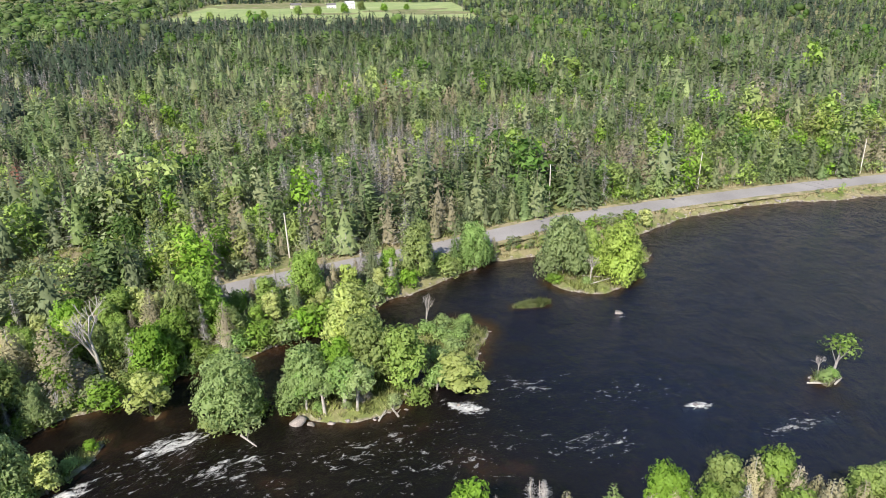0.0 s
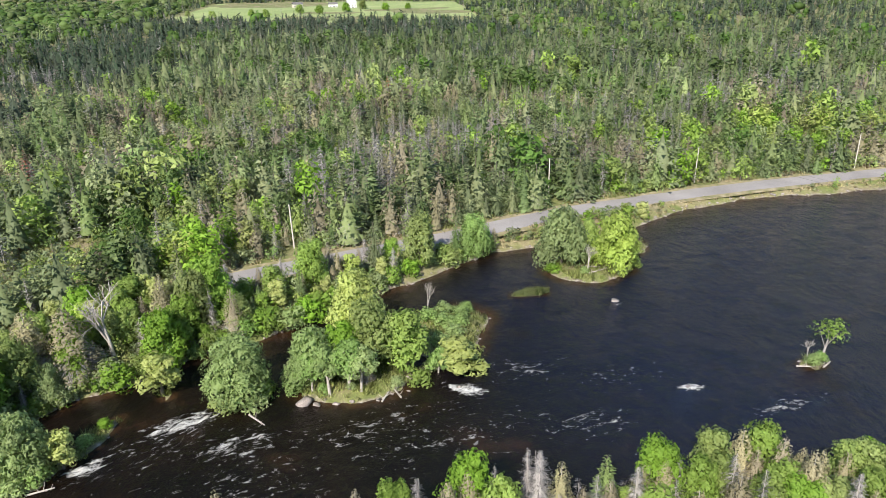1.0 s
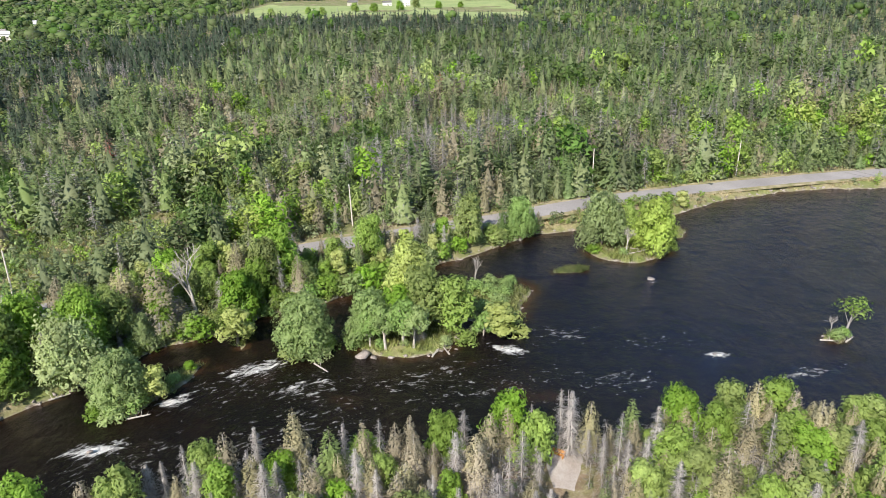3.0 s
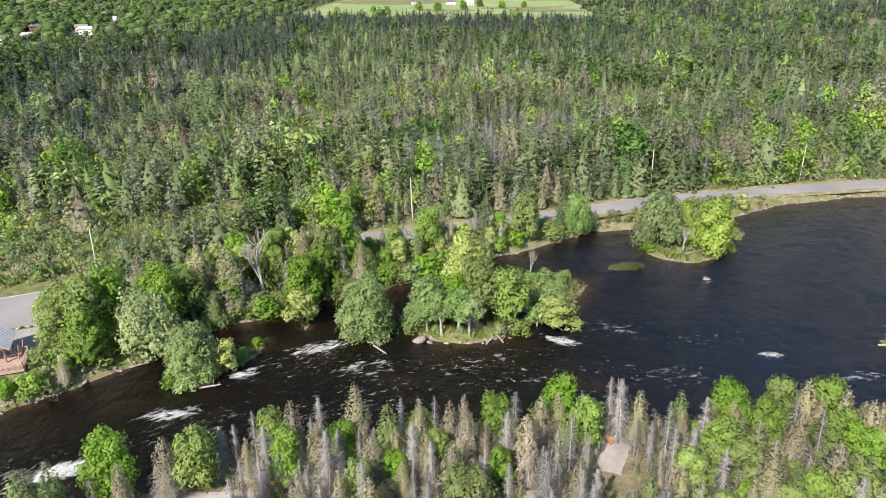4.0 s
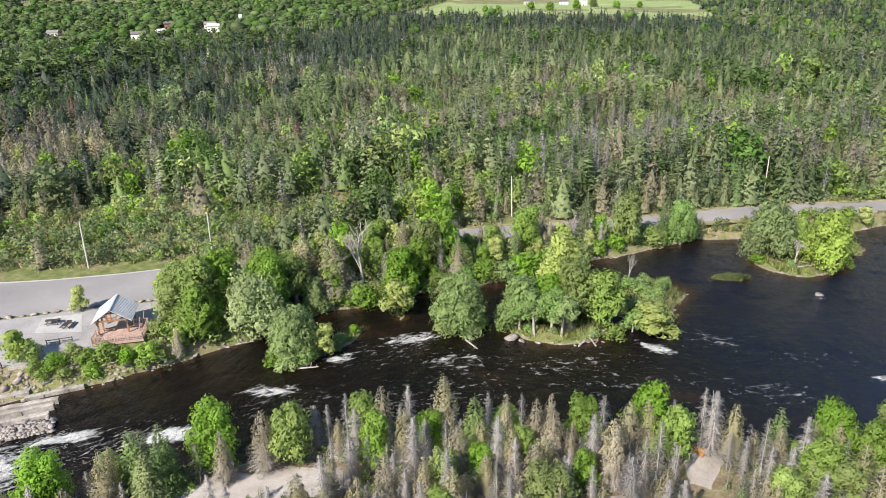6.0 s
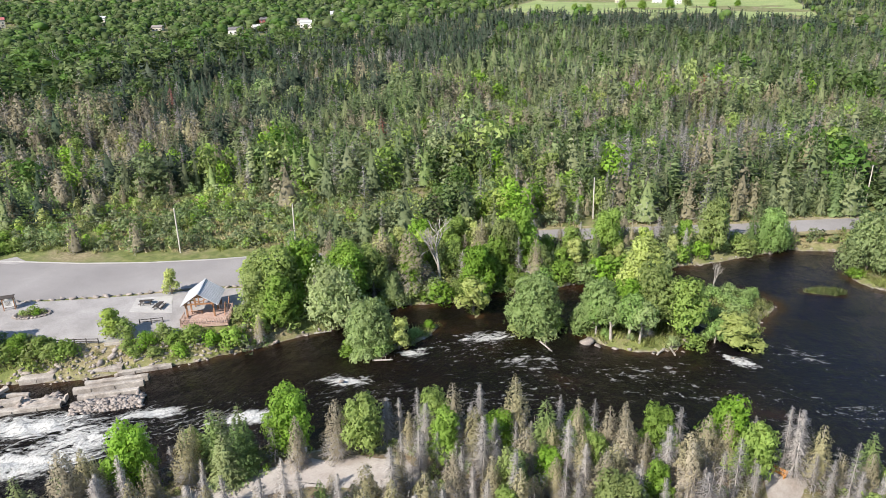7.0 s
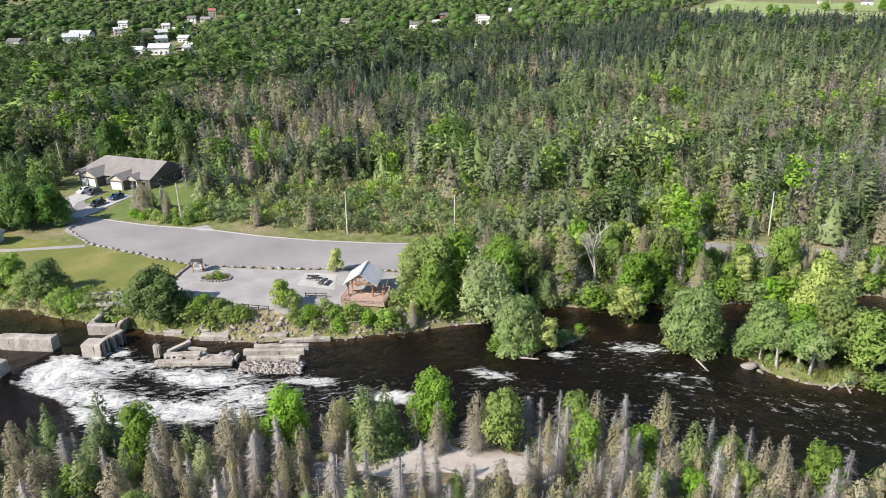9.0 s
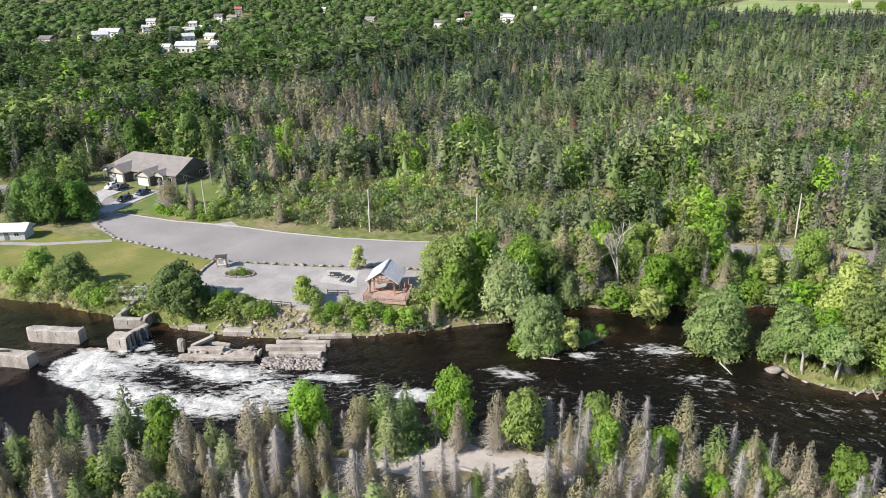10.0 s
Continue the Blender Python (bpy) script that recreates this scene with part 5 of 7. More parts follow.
lot_of(MID["bush"], np.ones(n, bool), x, y, r.uniform(0.8, 3.2, n), r.uniform(0.8, 1.3, n), r, lambda q: np.where(tone[q] > 0.9, 1, np.where(tone[q] < -0.2, 2, 0)), bushes, 3.0)
# undergrowth of the near bank
x, y, r = scatter(-112, 70, -6, 70, 1.8, 306)
ok = (y < bank_s(x) - 0.5) & (np.hypot(x + 2, y + 19) > 48) & (r.uniform(0, 1, len(x)) < 0.45)
for a, b, q in TRAIL:
    ok &= np.hypot(x - a, y - b) > q + 0.3
x, y = x[ok], y[ok]
n = len(x)
tone = r.normal(0, 0.8, n)
lot_of(MID["bush"], np.ones(n, bool), x, y, r.uniform(0.7, 2.2, n), r.uniform(0.8, 1.3, n), r, lambda q: np.where(tone[q] > 0.9, 1, np.where(tone[q] < 0.2, 2, 0)), bushes, 3.0)

# dead brush between the trees of the near bank
BRUSH = [both(bare_conifer(161 + i, 6, 2.0, 150, 0.03)) for i in range(3)]
x, y, r = scatter(-112, 45, -6, 70, 1.9, 308)
ok = (y < bank_s(x) - 1.0) & (np.hypot(x + 2, y + 19) > 52) & ~((x < -70) & (y < 0.55 * x + 48)) & (r.uniform(0, 1, len(x)) < 0.65)
for a, b, q in TRAIL:
    ok &= np.hypot(x - a, y - b) > q + 0.6
x, y = x[ok], y[ok]
n = len(x)
lot_of(BRUSH, np.ones(n, bool), x, y, r.uniform(2.5, 6.2, n), r.uniform(0.9, 1.4, n), r, lambda q: np.zeros(len(q), int), deads, 6.0)

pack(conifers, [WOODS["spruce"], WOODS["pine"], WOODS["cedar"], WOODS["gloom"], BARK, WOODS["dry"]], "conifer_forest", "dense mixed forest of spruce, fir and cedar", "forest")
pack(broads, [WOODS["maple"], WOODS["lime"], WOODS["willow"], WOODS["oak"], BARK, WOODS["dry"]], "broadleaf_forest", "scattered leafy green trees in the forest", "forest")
pack(deads, [WOODS["dry"], GREY_BARK, WOODS["dry"]], "dead_wood", "stands of dead grey conifers in the forest", "dead trees")
pack(bushes, [WOODS["maple"], WOODS["lime"], WOODS["willow"], BARK, WOODS["dry"]], "shrubs", "low green shrubs of clearing and banks", "shrubs")


# ---------------------------------------------------------------- stones and grass
def stone_arrays(seed, flat=0.6, sub=1):
    """An angular block of broken stone."""
    r = np.random.default_rng(seed)
    bm = bmesh.new()
    bmesh.ops.create_cube(bm, size=2)
    for k in range(2 if sub == 1 else 4):
        way = Vector(unit(r.normal(0, 1, 3) + (0, 0, 0.4)))
        cut = bmesh.ops.bisect_plane(bm, geom=bm.verts[:] + bm.edges[:] + bm.faces[:], plane_co=way * r.uniform(0.75, 1.0), plane_no=way, clear_outer=True)
        bmesh.ops.contextual_create(bm, geom=[e for e in cut["geom_cut"] if isinstance(e, bmesh.types.BMEdge)])
    bmesh.ops.triangulate(bm, faces=bm.faces)
    v = np.array([p.co[:] for p in bm.verts])
    bm.verts.index_update()
    f = np.array([[p.index for p in q.verts] for q in bm.faces])
    bm.free()
    c, s = math.cos(0.25 * r.normal()), math.sin(0.25 * r.normal())
    v = (v + r.normal(0, 0.13, v.shape)) * (1.1, 0.62, flat * 0.6)
    v = np.stack([v[:, 0] * c - v[:, 2] * s, v[:, 1], v[:, 0] * s + v[:, 2] * c], 1)
    return v, f, np.ones(len(f), int)


STONES = [stone_arrays(401 + i, 0.5 + 0.12 * i) for i in range(4)]
x, y, r = scatter(-146, 150, 24, 190, 0.85, 410)
dn = (y - bank_n(x)) * 0.82
z = height(x, y)
rubble = (x > -104) & (x < -70) & (dn > -1.2) & (dn < 5.5)
edge = (z > -0.35) & (z < 0.55) & (x > -150) & (dn > -2) & (dn < 4)
isle = (z > -0.4) & (z < 0.35) & (dn < -3) & (y > bank_s(x) + 8) & (np.hypot(x - 26.8, y - 128.2) > 7)
u = r.uniform(0, 1, len(x))
ok = (rubble & (u < 0.85)) | (edge & (u < 0.34)) | (isle & (u < 0.3))
x, y, z = x[ok], y[ok], z[ok]
s = r.uniform(0.15, 0.42, len(x)) * np.where(r.uniform(0, 1, len(x)) < 0.08, 1.9, 1.0)
heap = []
# rubble of the crib
n = 420
cu, cv = r.uniform(-5.2, 5.2, n), r.uniform(-2.2, 1.4, n)
x = np.concatenate([x, -83.3 + cu * 0.848 - cv * 0.53])
y = np.concatenate([y, 52.6 + cu * 0.53 + cv * 0.848])
z = np.concatenate([z, 0.35 - 0.45 * np.abs(cv + 0.2) / 2 + r.uniform(-0.1, 0.15, n)])
s = np.concatenate([s, r.uniform(0.18, 0.42, n)])
which = r.integers(0, 4, len(x))
for i in range(4):
    k = which == i
    heap.append((STONES[i], x[k], y[k], z[k], s[k], np.ones(k.sum()), r.uniform(0, 6.3, k.sum()), np.zeros(k.sum(), int)))
pack(heap, [STONE, STONE, STONE], "bank_stones", "pale broken stones along the river banks", "stones")

def ground_ok(x, y):
    """Outside the deck of the pavilion."""
    u, v = (x + 80.65) * 0.911 + (y - 73.8) * 0.413, -(x + 80.65) * 0.413 + (y - 73.8) * 0.911
    return ~((np.abs(u) < 5) & (v > -1) & (v < 11)) & ~((x < -85) & (y > 56.5 + (x + 114) * 0.3 + 0.5) & (x > -126))


TUFTS = [tuft(431 + i, 34, 1.1, 1.0, 0.07) for i in range(3)]


def grass_patch(name, label, x, y, hi, mat, r):
    which = r.integers(0, 3, len(x))
    out = []
    for i in range(3):
        k = which == i
        n = int(k.sum())
        out.append((TUFTS[i], x[k], y[k], height(x[k], y[k]), hi * r.uniform(0.6, 1.3, n), np.ones(n), r.uniform(0, 6.3, n), np.zeros(n, int)))
    pack(out, [mat, mat, mat], name, label, "grass")


x, y, r = scatter(-60, 75, 74, 160, 0.95, 440)
z = height(x, y)
ok = (z > 0.12) & (y < bank_n(x) - 5) & (r.uniform(0, 1, len(x)) < 0.6)
gx2, gy2, r3 = scatter(22, 32, 125, 131, 0.35, 445)
k = height(gx2, gy2) > 0.05
grass_patch("islet_reeds", "low smooth green reeds covering a flat islet", gx2[k], gy2[k], 0.5, LEAF["pine"], r3)
grass_patch("island_grass", "long green grass covering the islands", x[ok], y[ok], 0.8, LEAF["reed"], r)
x, y, r = scatter(20, 160, 150, 192, 1.3, 441)
dn = (y - bank_n(x)) * 0.82
ok = (dn > 0.8) & (y < np.interp(x, road_x, road_y) - 4.5) & (r.uniform(0, 1, len(x)) < 0.7)
x2, y2, r2 = scatter(-160, -70, 34, 84, 1.2, 443)
d2 = (y2 - bank_n(x2)) * 0.82
ok2 = (d2 > 0.8) & (d2 < 8.5) & (r2.uniform(0, 1, len(x2)) < np.where((x2 > -104) & (x2 < -84), 0.4, 0.8)) & (ground_ok(x2, y2))
grass_patch("slope_grass", "rough green grass on the slope below the court", x2[ok2], y2[ok2], 0.6, LEAF["reed"], r2)
grass_patch("bank_grass", "dry straw-coloured grass between road and water", x[ok], y[ok], 0.6, LEAF["straw"], r)
x, y, r = scatter(-215, 250, 66, 215, 1.7, 442)
az = np.degrees(np.arctan2(x + 2, y + 19))
ok = (density(x, y, x) > 0.3) & (az > -78) & (az < 41) & (r.uniform(0, 1, len(x)) < np.maximum(0.75 * clearing(x, y), 0.55 * smooth(14, 8, np.abs(y - np.interp(x, road_x, road_y) - 8)) * (x > -90)))
k = value_noise(x, y, 11, 61) > -0.1
grass_patch("meadow_grass", "tall green meadow grass in the clearing", x[ok & k], y[ok & k], 0.9, LEAF["reed"], r)
grass_patch("dry_meadow_grass", "dry straw-coloured meadow grass in the clearing", x[ok & ~k], y[ok & ~k], 0.9, LEAF["straw"], r)


# ---------------------------------------------------------------- more materials
TIMBER = rough("stained_timber", ((0.3, (0.26, 0.13, 0.065)), (0.7, (0.4, 0.22, 0.12))), 1.3, 6, 0.7, 0.2, 8.0)
DECK_WOOD = rough("pinkish_deck_boards", ((0.3, (0.38, 0.26, 0.215)), (0.7, (0.52, 0.38, 0.32))), 0.8, 6, 0.8, 0.2, 8.0)
DARK_WOOD = rough("dark_table_wood", ((0.3, (0.035, 0.028, 0.025)), (0.7, (0.07, 0.06, 0.055))), 1.5)
BENCH_WOOD = rough("orange_bench_wood", ((0.3, (0.42, 0.17, 0.03)), (0.7, (0.6, 0.29, 0.06))), 1.5)
TIN = rough("pale_metal_roof", ((0.3, (0.5, 0.51, 0.53)), (0.7, (0.62, 0.63, 0.65))), 0.5, 5, 0.45, 0.1, 5.0, metallic=0.2)
SHINGLE = rough("taupe_shingles", ((0.3, (0.21, 0.193, 0.182)), (0.7, (0.275, 0.255, 0.243))), 0.5, 6, 0.9, 0.3, 6.0)
SIDING = rough("taupe_siding", ((0.3, (0.11, 0.095, 0.085)), (0.7, (0.155, 0.135, 0.12))), 0.6)
WHITE = rough("white_paint", ((0.3, (0.68, 0.67, 0.65)), (0.7, (0.8, 0.79, 0.77))), 0.7, 5, 0.6, 0.05, 5.0)
CREAM = rough("cream_siding", ((0.3, (0.5, 0.46, 0.39)), (0.7, (0.6, 0.56, 0.49))), 0.7, 5, 0.7, 0.05, 5.0)
RED = rough("red_siding", ((0.3, (0.38, 0.11, 0.11)), (0.7, (0.46, 0.16, 0.16))), 0.7, 5, 0.7, 0.05, 5.0)
GREY_ROOF = rough("grey_shingles", ((0.3, (0.12, 0.115, 0.115)), (0.7, (0.19, 0.18, 0.18))), 0.5)
PALE_ROOF = rough("pale_grey_roof", ((0.3, (0.42, 0.43, 0.45)), (0.7, (0.55, 0.56, 0.57))), 0.5)
RUBBER = rough("tyre_rubber", ((0.3, (0.012, 0.012, 0.012)), (0.7, (0.025, 0.025, 0.025))), 3.0)
CONCRETE_PALE = rough("pale_concrete_drive", ((0.3, (0.38, 0.37, 0.355)), (0.7, (0.48, 0.47, 0.455))), 0.3, 8, 0.9, 0.1, 6.0)


def shiny(name, colour, roughness=0.25, metallic=0.0):
    n = Nodes(name)
    c = n.mix(n.noise(2.0, 3), colour, tuple(0.8 * v for v in colour))
    n.set(Base_Color=c, Roughness=roughness, Metallic=metallic)
    n.bsdf.inputs["Coat Weight"].default_value = 0.5 if not metallic else 0.0
    return n.mat


PANE = shiny("window_glass", (0.02, 0.025, 0.03), 0.06)
RIM = shiny("wheel_metal", (0.5, 0.5, 0.52), 0.3, 0.8)
CAR_PAINT = {"white": shiny("white_car_paint", (0.75, 0.75, 0.76)), "grey": shiny("grey_car_paint", (0.06, 0.065, 0.07)), "black": shiny("black_car_paint", (0.012, 0.012, 0.015)), "blue": shiny("blue_car_paint", (0.02, 0.045, 0.1))}
LAMP_RED = shiny("tail_lamp", (0.35, 0.02, 0.02))
LAMP_CLEAR = shiny("head_lamp", (0.7, 0.7, 0.68))


def thing(name, x, y, z, turn, label, category, group=""):
    return empty(name, pose(x, y, z, 0, 0, turn), label, category, group)


def rock(x, y, size, label, category, group="", flat=0.6, seed=0, turn=None, sink=0.3, mat=None, z=None):
    v, f, m = stone_arrays(seed, flat, 2)
    ob = new("boulder", raw_mesh("boulder", v, f, [mat or STONE]))
    z = ground_z(x, y) if z is None else z
    ob.matrix_basis = pose(x, y, z + size * flat * (0.4 - sink), 0, 0, random.uniform(0, 360) if turn is None else turn) @ pose(0, 0, 0, random.uniform(-16, 16), random.uniform(-16, 16), 0) @ Matrix.Diagonal((size, size, size, 1))
    return tagged(ob, label, category, group)


# ---------------------------------------------------------------- old dam
def concrete_block(name, x, y, z0, z1, length, width, turn, label, chips=0.18, seed=0, batter=0.05, category="dam pier", group="ruins of the old dam", nose=False):
    """A worn concrete block: battered sides, chipped edges, cracks cut into its top."""
    r = random.Random(seed)
    root = thing(name, x, y, 0, turn, label, category, group)
    bm = bmesh.new()
    n = max(3, int(length / 0.9))
    hl, hw = length / 2, width / 2
    rows = []
    for i in range(n + 1):
        u = -hl + length * i / n
        w = hw
        if nose:
            w = hw * min(1.0, 0.25 + 0.75 * math.sqrt(max(0.0, (u + hl) / (width * 0.6))))
        top = z1 + r.uniform(-chips, chips * 0.3)
        ring = [(u, -w - batter * (z1 - z0), z0), (u, -w, top - 0.12), (u, -w + 0.12, top), (u, 0, top + r.uniform(-0.08, 0.06)), (u, w - 0.12, top + r.uniform(-chips, 0)), (u, w, top - 0.14), (u, w + batter * (z1 - z0), z0)]
        rows.append([bm.verts.new((a + r.uniform(-0.05, 0.05), b + r.uniform(-0.05, 0.05), c)) for a, b, c in ring])
    for p, q in zip(rows, rows[1:]):
        for k in range(6):
            bm.faces.new((p[k], p[k + 1], q[k + 1], q[k]))
    bm.faces.new(rows[0][::-1])
    bm.faces.new(rows[-1])
    part("body", bm, CONCRETE, root)
    bm = bmesh.new()
    for k in range(max(1, int(length / 4))):
        u = -hl + length * (k + 0.75) / max(1, length / 4) * 0.9
        box(bm, (0.09, width + 0.12, (z1 - z0) * 0.8), (u, -0.02, (z0 + z1) / 2 - 0.1), (0, r.uniform(-6, 6), 0))
    part("joint", bm, DARK_CONCRETE, root, "dark open joint")
    return root


DARK_CONCRETE = rough("wet_dark_concrete", ((0.3, (0.06, 0.05, 0.04)), (0.7, (0.14, 0.12, 0.1))), 0.9)
PIER = "weathered concrete pier of the old dam standing in the river"
p1 = concrete_block("dam_pier", -124.6, 34.3, -1.2, 2.9, 10.6, 2.0, 27, PIER, seed=1, nose=True)
part("guide", box(bmesh.new(), (0.3, 0.5, 3.2), (5.25, 0.5, 1.4), (0, 0, 0), 0.03), CONCRETE, p1, "upright gate guide")
part("guide", box(bmesh.new(), (0.3, 0.45, 2.9), (4.75, 1.15, 1.3), (0, 0, 0), 0.03), CONCRETE, p1, "upright gate guide")
p2 = concrete_block("dam_pier", -124.2, 25.0, -1.2, 2.9, 11.5, 2.1, 24, PIER, seed=2)
part("plank", box(bmesh.new(), (4.2, 0.3, 0.25), (-0.5, -0.4, 2.95), (0, 0, 12)), DARK_WOOD, p2, "dark timber plank lying on top")
p3 = concrete_block("dam_pier", -112.9, 39.7, -1.2, 2.55, 3.4, 2.6, 27, PIER, seed=3, chips=0.1)
flank = concrete_block("dam_wall", -112.9, 42.8, -1.2, 2.35, 4.6, 1.1, 92, "narrow ribbed concrete wall behind the dam pier", seed=4, category="dam wall")
for k in range(7):
    part("rib", beam(bmesh.new(), (-2.2 + 0.7 * k, -1.25, -1.0), (-2.2 + 0.7 * k, -0.6, 2.3), 0.28, 0.3), CONCRETE if k % 2 else DARK_CONCRETE, flank, "sloping stained rib")
for k in range(4):
    part("rib", beam(bmesh.new(), (1.95, -1.0 + 0.68 * k, -1.0), (1.66, -1.0 + 0.68 * k, 2.45), 0.26, 0.3), CONCRETE if k % 2 else DARK_CONCRETE, p3, "sloping stained rib")
concrete_block("dam_wall", -118.0, 44.6, -1.2, 2.5, 5.2, 1.2, 31, "weathered concrete abutment wall at the bank", seed=5, category="dam wall")
concrete_block("dam_wall", -121.9, 46.9, -0.5, 2.7, 6.5, 0.9, 121, "concrete side wall of the abutment", seed=6, category="dam wall")
concrete_block("dam_wall", -116.2, 47.4, -0.8, 2.3, 4.2, 0.9, 121, "chipped concrete flank wall of the abutment", seed=16, category="dam wall", chips=0.4)
concrete_block("dam_sill", -116.2, 36.6, -1.2, 0.3, 4.0, 1.2, 31, "submerged concrete sill between the piers", seed=7, category="dam sill")
# broken training wall
w1 = concrete_block("training_wall", -95.4, 46.4, -1.2, 0.75, 13.2, 1.3, 31, "long broken concrete wall in the rapids", seed=8, category="dam wall")
concrete_block("training_wall", -98.4, 46.6, -1.2, 1.35, 6.2, 1.4, 31, "upper course of the broken concrete wall", seed=9, category="dam wall", chips=0.35)
concrete_block("training_wall", -92.9, 49.6, -1.2, 0.95, 6.5, 1.6, 31, "rubble-topped course of the broken wall", seed=10, category="dam wall", chips=0.45)
concrete_block("concrete_post", -103.0, 44.9, -1.2, 2.3, 1.0, 0.9, 31, "stubby worn concrete post at the wall's end", seed=11, category="dam post", chips=0.25)
lean = thing("fallen_slab", -100.6, 47.6, 0.9, 62, "fallen concrete slab leaning on the broken wall", "concrete slab", "ruins of the old dam")
part("body", box(bmesh.new(), (4.2, 0.8, 0.55), (0, 0, 0.35), (0, -14, 0), 0.06), CONCRETE, lean)
lean = thing("fallen_slab", -98.7, 49.4, 0.2, 25, "fallen concrete beam beside the broken wall", "concrete slab", "ruins of the old dam")
part("body", box(bmesh.new(), (4.4, 0.6, 0.6), (0, 0, 0.3), (0, 3, 0), 0.06), CONCRETE, lean)
# stepped crib
for i, (cx, cy, ln, top) in enumerate([(-86.3, 57.9, 9.6, 1.0), (-86.2, 56.0, 10.6, 1.05), (-84.8, 54.4, 9.0, 0.85)]):
    concrete_block("crib_beam", cx, cy, -1.2, top, ln, 1.0, 32.5, "long pale concrete beam of the stepped crib", seed=20 + i, category="concrete beam", chips=0.12)
for i, (cx, cy, ln, wd, top, tn) in enumerate([(-99.4, 54.4, 5.2, 1.7, 1.0, 31), (-90.6, 60.6, 4.8, 2.2, 0.9, 31), (-84.6, 62.4, 8.5, 0.9, 0.7, 36), (-107.2, 51.6, 3.4, 1.4, 1.0, 28)]):
    concrete_block("bank_slab", cx, cy, -1.0, top, ln, wd, tn, "pale concrete slab at the water's edge", seed=30 + i, category="concrete slab", chips=0.12)
wall = thing("retaining_wall", -92.0, 64.4, 0.4, 31, "upright pale concrete retaining wall in the bank", "retaining wall")
part("body", box(bmesh.new(), (3.6, 0.6, 2.7), (0, 0, 1.35), (-8, 0, 0), 0.06), CONCRETE, wall)
r = random.Random(9)
for k in range(70):
    u, v = r.uniform(-5, 5), r.uniform(-1.9, 1.9) * 0.8
    c, sn = math.cos(radians(32)), math.sin(radians(32))
    rock(-83.3 + u * c - v * sn, 52.6 + u * sn + v * c, r.uniform(0.25, 0.6), "broken pale rock of the crib rubble", "rock", "crib rubble", r.uniform(0.45, 0.8), 500 + k % 9, z=0.0 + 0.5 * (1 - abs(v) / 2), sink=0.4)
for k in range(36):
    u = r.uniform(-6.2, 6.2)
    c, sn = math.cos(radians(31)), math.sin(radians(31))
    v = r.uniform(0.5, 3.4)
    rock(-95.0 + u * c - v * sn, 46.6 + u * sn + v * c, r.uniform(0.3, 0.7), "broken pale rock lying behind the wall", "rock", "wall rubble", r.uniform(0.45, 0.8), 510 + k % 7, z=0.6 if v < 2 else 0.2, sink=0.4)
for k in range(46):
    a = r.uniform(0, 1)
    x0 = -106 + 22 * a + r.uniform(-1, 1)
    rock(x0, float(bank_n(x0)) + r.uniform(1.5, 6.5), r.uniform(0.14, 0.32), "angular pale boulder on the river bank", "rock", "bank boulders", r.uniform(0.4, 0.7), 520 + k % 8)
# boulders of the island and single rocks in the water
for k, (bx, by, s) in enumerate([(-15.6, 93.6, 1.2), (-13.6, 93.1, 0.6), (-10.6, 92.9, 0.5), (-8.1, 93.0, 0.35), (-4.2, 93.4, 0.45), (0.6, 95.2, 0.4), (42.6, 122.6, 0.8), (8.6, 95.6, 0.4), (-51.5, 69.2, 0.6), (-33.5, 117.0, 0.9),
                                 (-28, 118, 1.0), (-24, 119.8, 1.1), (-20, 121.8, 0.9), (44.2, 91.2, 0.5), (-37, 112, 0.9), (-31, 114.6, 0.8)]):
    rock(bx, by, s, "sun-bleached boulder at the water's edge", "rock", "river boulders", 0.55, 540 + k % 9, z=max(0.0, ground_z(bx, by)), sink=0.25)


